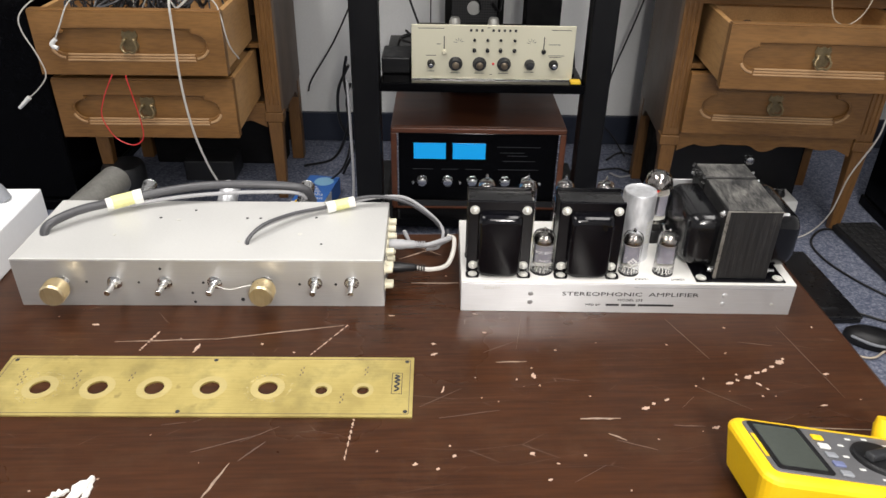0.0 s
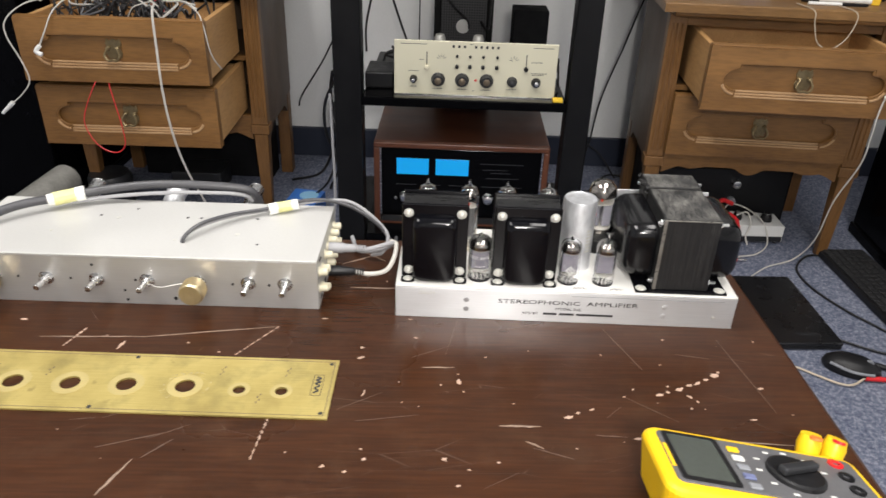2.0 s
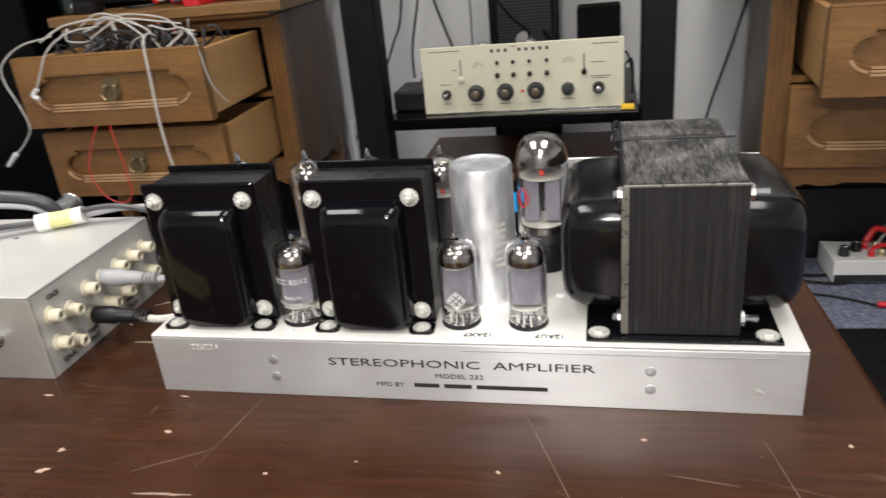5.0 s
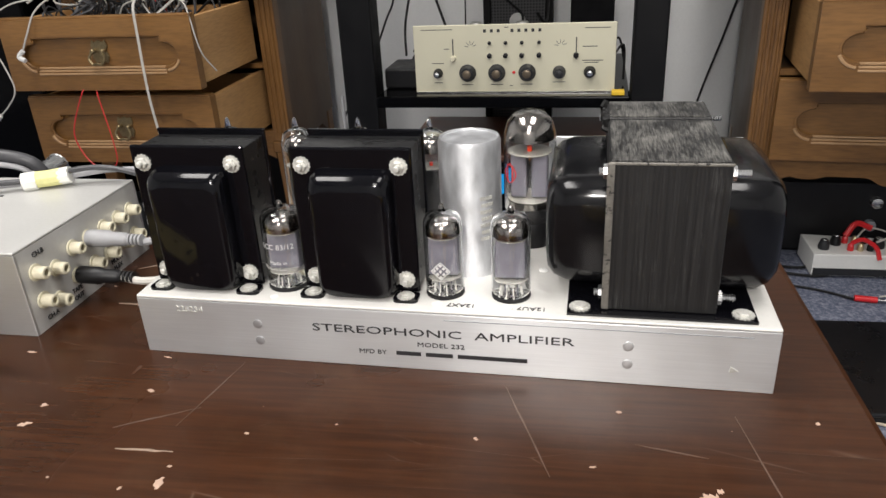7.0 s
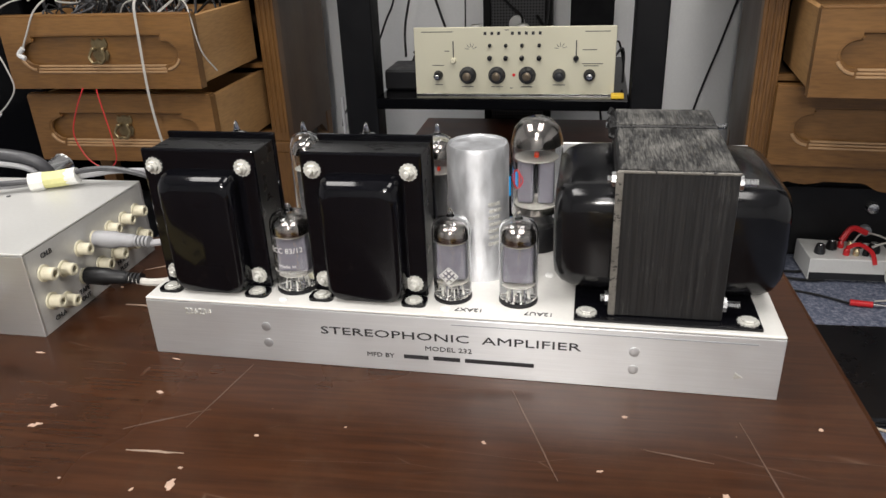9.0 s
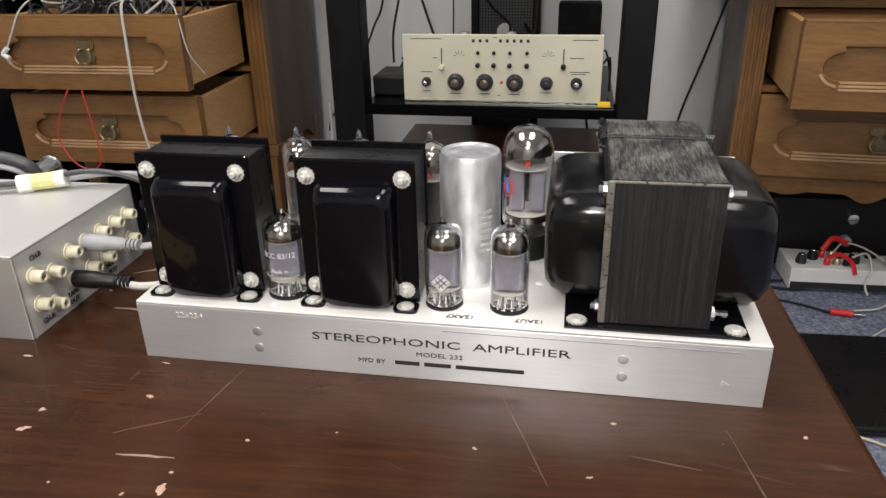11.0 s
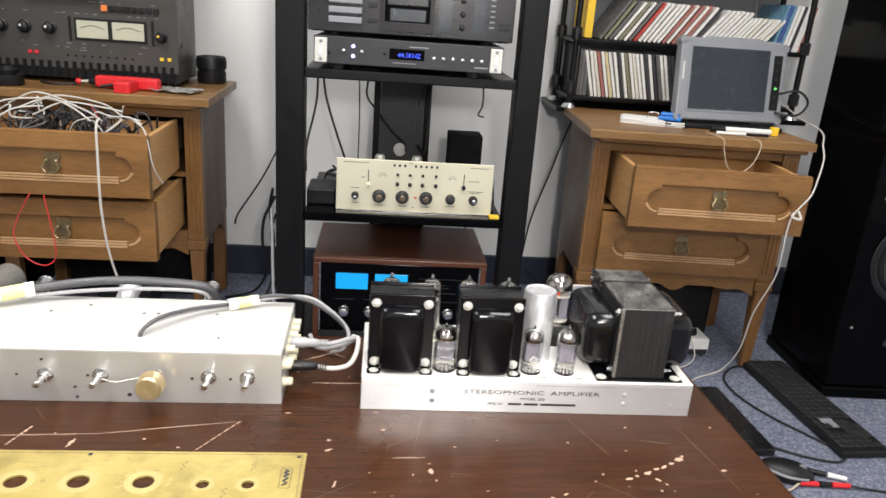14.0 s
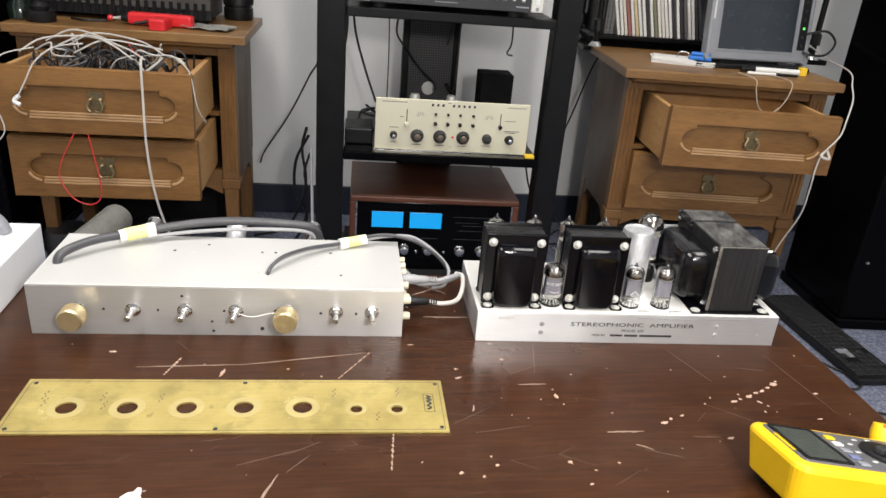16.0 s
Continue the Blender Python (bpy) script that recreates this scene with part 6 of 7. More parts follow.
# ---- reel-to-reel recorder on the left nightstand ----
reel = thing("reel_tape_recorder", "dark grey reel-to-reel tape recorder on the nightstand", "tape recorder", pose(-0.928, 1.275, CTOP, 0, 0, 0.5))
RW, RH = 0.435, 0.44
part("body", box(0.004, RW - 0.004, 0.012, 0.2, 0.012, RH, 0.003), RECORDER, reel)
part("panel", box(0.0, RW, 0.0, 0.0118, 0.035, RH, 0.002), RECORDER, reel, "charcoal metal panel")
part("lower_panel", box(0.0, RW, 0.004, 0.0116, 0.012, 0.0345), BLACKPLASTIC, reel)
for k in range(22):
    part("vent_slot", box(0.011 + 0.0192 * k, 0.0205 + 0.0192 * k, -0.0012, 0.0038, 0.014, 0.052, 0.0008), MATTEBLACK, reel)
vu = part("meter_frame", box(0.196, 0.364, -0.003, -0.0002, 0.104, 0.156, 0.001), BLACKPLASTIC, reel, "black meter frame")
for a, b in ((0.202, 0.274), (0.284, 0.358)):
    part("meter_card", box(a, b, -0.0036, -0.0031, 0.11, 0.15), METERCREAM, vu, "cream lit meter card")
    arc = cord([(a + 0.008, -0.0039, 0.132), ((a + b) / 2, -0.0039, 0.139), (b - 0.008, -0.0039, 0.132)], 0.0006, 4, 6)
    part("meter_scale", arc, INK, vu)
for x, z, r in ((0.083, 0.128, 0.015), (0.14, 0.128, 0.015), (0.398, 0.122, 0.014), (0.03, 0.128, 0.015)):
    kn = part("knob", lathe([(r, 0), (r, 0.004), (r * 0.8, 0.006), (r * 0.75, 0.018), (r * 0.6, 0.02), (0.0004, 0.02)], 24, toward(x, 0.0, z)), BLACKPLASTIC, reel, smooth=True)
    part("knob_dot", lathe([(0.003, 0.0201), (0.003, 0.0206)], 10, toward(x - 0.003, 0.0, z + 0.003)), YELLOWCARD if x > 0.3 else PALEINK, kn)
for x in (0.085, 0.1, 0.392, 0.41):
    part("button", box(x, x + 0.009, -0.004, -0.0002, 0.066, 0.074, 0.001), RED if x < 0.2 else YELLOWCARD, reel)
for k in range(9):
    part("jack", lathe([(0.0028, 0), (0.0028, 0.0006)], 10, toward(0.175 + 0.019 * k, 0.0, 0.066)), MATTEBLACK, reel)
for k in range(8):
    part("transport_key", box(0.262 + 0.017 * k, 0.276 + 0.017 * k, -0.006, -0.0002, 0.174, 0.188, 0.0015), ORANGE if k == 0 else BLACKPLASTIC, reel)
for x in (0.115, 0.315):
    rl = part("tape_reel", lathe([(0.085, 0.0), (0.085, 0.003), (0.03, 0.004), (0.03, 0.009), (0.086, 0.010), (0.086, 0.013), (0.012, 0.0135)], 40, toward(x, 0.0, 0.325)), MATTEBLACK, reel, "black tape reel", smooth=True)
part("head_cover", box(0.09, 0.26, -0.018, -0.0002, 0.2, 0.232, 0.004), BLACKPLASTIC, reel)
part("tension_arm", box(0.34, 0.385, -0.014, -0.0002, 0.222, 0.236, 0.004), BLACKPLASTIC, reel)
for x in (0.03, RW - 0.03):
    for y in (0.03, 0.17):
        part("foot", lathe([(0.012, 0), (0.012, 0.0118)], 14, pose(x, y, 0)), BLACKPLASTIC, reel)
for z in (0.06, 0.1, 0.25):
    part("side_screw", lathe([(0.004, 0), (0.003, 0.002)], 10, Matrix.Translation((RW - 0.004, 0.05, z)) @ Matrix.Rotation(radians(90), 4, "Y")), BLACKPLASTIC, reel)
legends = bmesh.new()
for k in range(40):
    rng = random.Random(1300 + k)
    lx, lz = rng.uniform(0.015, RW - 0.03), rng.choice((0.079, 0.085, 0.094, 0.164, 0.193))
    if not (0.19 < lx < 0.37 and 0.1 < lz < 0.16):
        box(lx, lx + rng.uniform(0.004, 0.012), -0.0005, -0.0001, lz, lz + 0.0016, bm=legends)
tagged(part("panel_legend", legends, GREYPLASTIC, reel, "fine grey panel legends"), kind="stuff")
for x in (0.182, 0.374):
    part("level_strip", box(x, x + 0.007, -0.0008, -0.0001, 0.1, 0.158), BLACKPLASTIC, reel)
lens_pot = thing("camera_lens", "black ribbed camera lens standing on the nightstand", "lens", pose(-0.453, 1.455, CTOP))
part("barrel", lathe([(0.036, 0), (0.038, 0.004), (0.038, 0.03), (0.035, 0.031), (0.035, 0.036), (0.0385, 0.038), (0.0385, 0.066), (0.036, 0.07), (0.03, 0.0705), (0.028, 0.064), (0.0004, 0.064)], 36), BLACKPLASTIC, lens_pot, smooth=True)
for k in range(36):
    a = 2 * math.pi * k / 36
    part("grip_rib", box(-0.001, 0.001, -0.001, 0.001, 0.042, 0.062), BLACKPLASTIC, lens_pot).matrix_basis = Matrix.Translation((0.0386 * math.cos(a), 0.0386 * math.sin(a), 0)) @ Matrix.Rotation(a, 4, "Z")
gun = thing("soldering_gun", "bright red plastic gun-shaped tool on the nightstand", "tool", pose(-0.672, 1.21, CTOP, 0, 0, -4))
part("barrel", box(0.0, 0.15, 0.0, 0.03, 0.002, 0.03, 0.007, 3), RED, gun, "red plastic body")
part("grip", prism(round_rect(0.065, 0.105, -0.055, 0.008, 0.009), 0.001, 0.026, bevel=0.005), RED, gun, "red plastic grip")
part("nose", rod((0.001, 0.015, 0.016), (-0.016, 0.0155, 0.015), 0.0125, 16, 0.009), BLACKPLASTIC, gun, "black plastic nose", smooth=True)
part("tip", rod((-0.016, 0.0155, 0.014), (-0.038, 0.017, 0.012), 0.0045, 12, 0.003), ZINC, gun, "bare metal tip", smooth=True)
part("nozzle", lathe([(0.0045, -0.006), (0.007, -0.003), (0.007, 0.003), (0.0045, 0.006)], 14, pose(-0.044, 0.017, 0.012, 0, 90, 0)), RED, gun, smooth=True)
part("trigger", rod((0.062, -0.004, 0.014), (0.026, -0.026, 0.009), 0.0042, 10, 0.0034), BLACKPLASTIC, gun, "black trigger lever", smooth=True)
part("cord", cord([(-0.03, 0.017, 0.01), (-0.06, 0.03, 0.004), (-0.1, 0.01, 0.003), (-0.14, 0.03, 0.003)], 0.003, 6), BLACKWIRE, gun, smooth=True)
BAGFILM = surf("hazy_plastic_film", (0.33, 0.325, 0.3), 0.16, var=0.45, scale=60, spec=0.7)
bag = bmesh.new()
bg = bmesh.ops.create_grid(bag, x_segments=9, y_segments=6, size=0.5)
for v in bag.verts:
    v.co = Vector((v.co.x * 0.115, v.co.y * 0.07, 0.006 + 0.006 * noise.noise(v.co * 5)))
bmesh.ops.solidify(bag, geom=bag.faces[:], thickness=0.0015)
solid("plastic_bag", bag, BAGFILM, "crumpled clear plastic bag on the nightstand", "plastic bag", pose(-0.49, 1.225, CTOP + 0.001, 0, 0, -12), smooth=True)
lump = thing("adhesive_reel", "small black tape roll on the nightstand", "tape roll", pose(-0.853, 1.185, CTOP))
part("ring", lathe([(0.03, 0), (0.032, 0.003), (0.032, 0.025), (0.016, 0.025), (0.015, 0.0)], 24), BLACKPLASTIC, lump, smooth=True)
part("blob", lathe([(0.018, 0.0255), (0.02, 0.035), (0.012, 0.043)], 16), BLACKPLASTIC, lump, smooth=True)

pot = thing("glass_jar", "dark green glass jar standing on the nightstand", "jar", pose(-0.905, 1.205, CTOP))
part("jar", lathe([(0.022, 0), (0.026, 0.003), (0.026, 0.03), (0.022, 0.038), (0.022, 0.043)], 24), JARGLASS, pot, smooth=True)
part("lid", lathe([(0.0232, 0.0432), (0.0232, 0.052), (0.021, 0.0535), (0.0004, 0.0535)], 24), BLACKPLASTIC, pot, "black screw lid", smooth=True)

# ---- cables in and over the open left drawers ----
tangle = thing("cable_tangle", "tangle of black, white and red cables in the open drawer", "cables")
for k in range(46):
    rng = random.Random(3000 + k)
    cx, cy, r = rng.uniform(-0.8, -0.52), rng.uniform(0.98, 1.12), rng.uniform(0.02, 0.06)
    a0 = rng.uniform(0, 6.28)
    pts = []
    for j in range(7):
        a = a0 + j * rng.uniform(0.6, 1.2)
        pts.append((max(-0.81, min(-0.5, cx + r * math.cos(a))), max(0.965, min(1.145, cy + 0.8 * r * math.sin(a))), 0.0 + 0.085 * rng.random() + (0.02 if k % 3 == 0 else 0)))
    mt = (BLACKWIRE, DARKWIRE, BLACKWIRE, BLACKWIRE, BLACKWIRE, DARKWIRE, BLACKWIRE, WHITEWIRE)[k % 8] if k not in (21,) else REDWIRE
    part("loop", cord(pts, rng.uniform(0.0014, 0.0028), 5, 5), mt, tangle, smooth=True)
for pts in ([(-0.82, 0.97, 0.09), (-0.78, 1.0, 0.115), (-0.7, 1.02, 0.12), (-0.62, 1.0, 0.105), (-0.57, 0.96, 0.09)], [(-0.74, 1.02, 0.1), (-0.69, 1.0, 0.125), (-0.64, 0.99, 0.11), (-0.6, 0.98, 0.085)], [(-0.6, 1.0, 0.09), (-0.585, 0.98, 0.105), (-0.56, 0.99, 0.095), (-0.52, 0.975, 0.098), (-0.49, 0.962, 0.086)], [(-0.8, 1.0, 0.09), (-0.76, 0.98, 0.11), (-0.75, 0.96, 0.09), (-0.72, 1.0, 0.08)], [(-0.8, 1.06, 0.1), (-0.74, 1.05, 0.128), (-0.68, 1.04, 0.118), (-0.63, 1.03, 0.098)], [(-0.77, 1.03, 0.095), (-0.7, 1.06, 0.122), (-0.6, 1.05, 0.112), (-0.54, 1.0, 0.095), (-0.5, 0.985, 0.09)], [(-0.72, 0.99, 0.09), (-0.66, 1.0, 0.118), (-0.6, 1.03, 0.108), (-0.55, 1.03, 0.1)]):
    part("loop", cord(pts, 0.0019, 6, 6), WHITEWIRE, tangle, smooth=True)
ribbon = bmesh.new()
for dx in (-0.0016, 0.0, 0.0016):
    cord([(-0.575 + dx, 0.96, 0.096), (-0.568 + dx, 0.922, 0.086), (-0.567 + dx, 0.914, 0.03), (-0.567 + dx, 0.91, -0.08), (-0.56 + dx, 0.915, -0.18), (-0.545 + dx, 0.93, -0.27), (-0.52 + dx, 0.95, -0.36), (-0.5 + dx, 0.98, FLOOR + 0.006)], 0.0009, 6, 6, ribbon)
solid("flat_white_cable", ribbon, WHITEWIRE, "flat white three-core cable hanging over the drawer", "cable", smooth=True)
red_loop = cord([(-0.717, 0.955, -0.068), (-0.717, 0.932, -0.066), (-0.745, 0.925, -0.12), (-0.755, 0.923, -0.16), (-0.735, 0.922, -0.205), (-0.70, 0.922, -0.222), (-0.675, 0.922, -0.205), (-0.674, 0.923, -0.16), (-0.684, 0.928, -0.1), (-0.69, 0.934, -0.068), (-0.69, 0.955, -0.068)], 0.0013, 6, 6)
solid("red_wire_loop", red_loop, REDWIRE, "red wire loop hanging from the drawer", "wire", smooth=True)
probe_lead = thing("white_probe_lead", "thin white lead with a plug hanging over the drawer", "lead")
part("cord", cord([(-0.79, 0.97, 0.1), (-0.835, 0.935, 0.09), (-0.868, 0.915, 0.062), (-0.872, 0.91, 0.03), (-0.85, 0.905, -0.02), (-0.842, 0.903, -0.06), (-0.865, 0.902, -0.09), (-0.89, 0.9, -0.11)], 0.0014, 6, 6), WHITEWIRE, probe_lead, smooth=True)
part("plug", rod((-0.888, 0.9, -0.108), (-0.915, 0.9, -0.132), 0.005, 10, 0.0035), WHITEPLASTIC, probe_lead, smooth=True)
second = thing("white_plug_lead", "white lead with a folded plug on the drawer front", "lead")
part("cord", cord([(-0.70, 0.99, 0.11), (-0.745, 0.96, 0.105), (-0.775, 0.93, 0.08), (-0.795, 0.918, 0.04), (-0.812, 0.914, 0.008)], 0.0016, 6, 6), WHITEWIRE, second, smooth=True)
part("plug", cord([(-0.808, 0.912, 0.012), (-0.818, 0.910, 0.001), (-0.806, 0.909, -0.006)], 0.0045, 8, 4), WHITEPLASTIC, second, smooth=True)
part("cord", cord([(-0.52, 0.98, 0.095), (-0.488, 0.955, 0.082), (-0.474, 0.94, 0.06), (-0.466, 0.945, 0.0), (-0.455, 0.97, -0.04)], 0.0014, 6, 6), WHITEWIRE, second, smooth=True)

# ---- right nightstand: drawer contents, tablet, papers ----
junk = thing("parts_bag", "crumpled bag of dark parts in the open drawer", "parts bag", pose(0.7, 0.985, -0.05))
for k in range(14):
    rng = random.Random(80 + k)
    part("lump", lathe([(0.004, 0), (0.018, 0.01), (0.022, 0.03), (0.012, 0.05), (0.002, 0.055)], 9, pose(rng.uniform(-0.09, 0.16), rng.uniform(-0.03, 0.05), rng.uniform(0.0, 0.05), rng.uniform(-40, 40), rng.uniform(-40, 40), rng.uniform(0, 90))), (MATTEBLACK, DARKGREY, BLACKPLASTIC)[k % 3], junk, smooth=True)
tablet = thing("rugged_tablet", "rugged grey tablet computer leaning on the shelf with a dark screen", "tablet computer", pose(0.727, 1.145, CTOP + 0.02, -9, 0, 3.0) @ Matrix.Diagonal((1.06, 1.06, 1.06, 1.0)))
part("shell", prism([(0.012, 0), (0.25, 0), (0.262, 0.012), (0.262, 0.165), (0.244, 0.186), (0.20, 0.186), (0.19, 0.19), (0.07, 0.19), (0.06, 0.186), (0.014, 0.186), (0, 0.174), (0, 0.012)], 0.0, 0.026, m=front(0.026), bevel=0.004), GREYPLASTIC, tablet, "rugged grey plastic shell")
part("screen", box(0.026, 0.218, -0.0012, 0.0, 0.024, 0.165, 0.0005), SCREEN, tablet, "dark screen")
part("bezel", ringed(round_rect(0.022, 0.222, 0.02, 0.169, 0.003), round_rect(0.0262, 0.2178, 0.0242, 0.1648, 0.001), 0.0, 0.0016, m=front(0.0)), GREYPLASTIC, tablet)
part("button_strip", box(0.229, 0.25, -0.001, 0.0, 0.03, 0.155, 0.001), BLACKPLASTIC, tablet)
for k in range(6):
    part("button", lathe([(0.0035, 0), (0.003, 0.0015)], 12, toward(0.2395, -0.001, 0.04 + 0.02 * k)), LEDGREEN if k == 2 else DARKGREY, tablet)
for x, z in ((0.006, 0.178), (0.256, 0.172), (0.006, 0.006), (0.256, 0.006)):
    part("rubber_corner", lathe([(0.013, 0), (0.014, 0.004), (0.014, 0.026), (0.012, 0.03)], 16, Matrix.Translation((x, 0.027, z)) @ FACING @ Matrix.Diagonal((0.72, 0.72, 0.9, 1))), GREYPLASTIC, tablet, smooth=True)
part("side_label", box(0.007, 0.011, -0.0006, 0.0, 0.09, 0.13), PALEINK, tablet)
part("kickstand", box(0.05, 0.2, 0.02, 0.03, -0.012, 0.03, 0.002), BLACKPLASTIC, tablet)
dock = solid("tablet_dock", box(0.70, 1.0, 1.13, 1.2, CTOP, CTOP + 0.012, 0.003), BLACKPLASTIC, "flat black dock under the tablet", "dock")
papers = thing("paper_stack", "small stack of white papers and a clip on the nightstand", "papers", pose(0.63, 1.155, CTOP, 0, 0, -18))
for k in range(6):
    part("sheet", box(-0.035, 0.115, 0, 0.085, 0.002 * k, 0.002 * k + 0.0017), PAPER, papers).matrix_basis = pose(0.002 * (k % 3), 0.002 * (k % 2), 0, 0, 0, 2.0 * math.sin(k * 2.1))
part("ring_clip", cord([(0.03, 0.05, 0.012), (0.035, 0.06, 0.024), (0.055, 0.06, 0.024), (0.06, 0.05, 0.012)], 0.001, 5), STEEL, papers)
clip = thing("blue_clip", "bright blue plastic clamp on the nightstand", "clamp", pose(0.692, 1.165, CTOP + 0.012, 0, 0, -26))
part("jaw", box(0, 0.055, 0, 0.02, 0.0, 0.01, 0.003), BLUE, clip)
part("jaw", box(0.004, 0.05, 0.001, 0.019, 0.0105, 0.019, 0.003), BLUE, clip)
pen = thing("white_marker_pen", "white marker pen with a yellow end on the nightstand", "pen", pose(0.835, 1.095, CTOP + 0.0075, 0, 0, -4))
part("barrel", rod((0.0, 0, 0), (0.11, 0, 0), 0.007, 14), WHITEPLASTIC, pen, smooth=True)
part("cap", rod((-0.035, 0, 0), (-0.0005, 0, 0), 0.0073, 14), BLACKPLASTIC, pen, smooth=True)
part("end", box(0.1105, 0.128, -0.008, 0.008, -0.0073, 0.013, 0.002), YELLOWCARD, pen, "bright yellow end piece")
pen2 = thing("ball_pen", "slim white ball pen with black tip on the nightstand", "pen", pose(0.80, 1.062, CTOP + 0.004, 0, 0, -3))
part("barrel", rod((0, 0, 0), (0.07, 0, 0), 0.0038, 10), WHITEPLASTIC, pen2, smooth=True)
part("tip", rod((0.0705, 0, 0), (0.125, 0, 0), 0.0038, 10, 0.003), BLACKPLASTIC, pen2, smooth=True)
solid("brown_hanging_wire", cord([(0.775, 1.06, CTOP + 0.003), (0.782, 0.985, CTOP + 0.002), (0.786, 0.978, 0.1), (0.80, 0.975, 0.062), (0.828, 0.972, 0.05), (0.853, 0.97, 0.07), (0.866, 0.97, 0.105), (0.864, 0.978, CTOP + 0.003), (0.86, 1.05, CTOP + 0.003)], 0.0012, 5, 6), BEIGEWIRE, "thin brown wire looped over the nightstand edge", "wire", smooth=True)
solid("tablet_cable", cord([(0.985, 1.16, 0.215), (1.03, 1.15, 0.225), (1.06, 1.15, 0.20), (1.045, 1.15, 0.17), (1.01, 1.15, 0.165), (0.985, 1.16, 0.17)], 0.003, 6, 6), BLACKWIRE, "black power cable plugged into the tablet", "cable", smooth=True)
solid("twisted_white_cable", cord([(1.085, 1.6, 0.75), (1.09, 1.58, 0.45), (1.07, 1.45, 0.24), (1.06, 1.2, 0.165), (1.03, 1.02, 0.15), (1.003, 0.955, 0.125), (0.99, 0.92, 0.1), (0.968, 0.89, 0.06), (0.94, 0.858, 0.03), (0.91, 0.856, -0.012), (0.905, 0.858, -0.05), (0.91, 0.865, -0.1), (0.918, 0.885, -0.17), (0.915, 0.935, -0.28), (0.925, 0.98, -0.4), (0.91, 1.02, FLOOR + 0.012), (0.83, 0.985, FLOOR + 0.004), (0.76, 0.92, FLOOR + 0.004)], 0.0018, 6, 8), WHITEWIRE, "twisted white cable hanging over the nightstand to the carpet", "cable", smooth=True)
tie = solid("cable_knot", cord([(0.92, 0.862, -0.005), (0.905, 0.852, -0.015), (0.925, 0.850, -0.02), (0.92, 0.858, -0.003)], 0.003, 6, 4), WHITEWIRE, "knot in the white cable", "cable", smooth=True)

# ---- compact-disc shelf behind the tablet ----
shelf = thing("disc_shelf", "black wire shelf unit packed with compact discs", "shelf", pose(0.522, 1.40, CTOP, 0, 0, 1.5) @ Matrix.Diagonal((1.02, 1.0, 1.0, 1.0)))
solid("wall_shelf", box(0.49, 1.22, 1.405, Y1 - 0.001, CTOP - 0.0145, CTOP - 0.0005, 0.002), BLACKPAINT, "thin black board under the disc shelf", "shelf board")
for x in (0.0, 0.64):
    for y in (0.0, 0.16):
        part("upright", rod((x, y, 0.0), (x, y, 0.6), 0.008, 12), BLACKPAINT, shelf, smooth=True)
        for z in (0.055, 0.195, 0.375, 0.55):
            part("collar", lathe([(0.014, 0), (0.014, 0.03), (0.009, 0.034)], 12, pose(x, y, z - 0.015)), BLACKPLASTIC, shelf)
        part("foot", lathe([(0.02, 0), (0.012, 0.012)], 14, pose(x, y, 0)), STEEL, shelf)
for z in (0.032, 0.185, 0.362, 0.54):
    part("tray", box(0.0, 0.64, -0.006, 0.166, z - 0.012, z, 0.003), BLACKPAINT, shelf)
part("back_sheet", box(0.01, 0.63, 0.161, 0.164, 0.034, 0.53), GREYPLASTIC, shelf)
part("divider", box(0.012, 0.018, 0.0, 0.15, 0.0325, 0.165), BLACKPAINT, shelf)
SPINES = [(0.72, 0.71, 0.68), (0.7, 0.7, 0.66), (0.05, 0.05, 0.055), (0.65, 0.62, 0.55), (0.45, 0.06, 0.05), (0.7, 0.69, 0.66), (0.06, 0.1, 0.28), (0.12, 0.12, 0.12), (0.6, 0.5, 0.3), (0.68, 0.68, 0.66), (0.12, 0.25, 0.35), (0.2, 0.2, 0.13), (0.33, 0.13, 0.11)]
SPINE_MATS = [surf("disc_case_spine", c, 0.3, var=0.12, scale=90) for c in SPINES]


def cd_case(x, z, lean, depth, k, wide=0.0095, tall=0.124):
    own = box(-wide / 2, wide / 2, 0.0, 0.14, 0.0, tall, 0.0006, 1)
    c = solid("disc_case", own, SPINE_MATS[k % len(SPINE_MATS)], "slim compact disc case with a printed spine", "compact disc", group="compact discs on the shelf")
    c.matrix_world = shelf.matrix_world @ Matrix.Translation((x, depth, z)) @ Matrix.Rotation(radians(lean), 4, "Y") @ Matrix.Translation((wide / 2 if lean > 0 else -wide / 2, 0, 0))
    return c


rng = random.Random(11)
for k in range(23):
    cd_case(0.066 + 0.0108 * k, 0.0335, -14 + 0.9 * rng.uniform(-1, 1), 0.002 * rng.random(), (0, 1, 3, 12, 5, 8, 9, 0, 2, 1, 11, 5, 3, 9)[k] if k < 14 else rng.choice((2, 7, 0, 10, 5, 2)), 0.0078)
for k in range(3):
    cd_case(0.024 + 0.0105 * k, 0.0335, 0, 0.004, 7)
x = 0.062
for k in range(34):
    lean = 36 if k < 20 else 42
    cd_case(x, 0.1885, lean - 2 * rng.random(), 0.004 * rng.random(), rng.choice((0, 1, 5, 9, 2, 3, 7, 1, 0, 12, 11, 5, 4, 10)) if k < 24 else rng.choice((0, 5, 1, 8, 9, 3)), 0.0074, 0.124 if k < 26 else 0.105)
    x += 0.0128 + 0.0012 * rng.random()
for k in range(10):
    cd_case(0.545 + 0.0098 * k, 0.1865, 12 - rng.random(), 0.004 * rng.random(), (10, 6, 10, 0, 5, 2, 9, 0, 12, 5)[k], 0.0078)
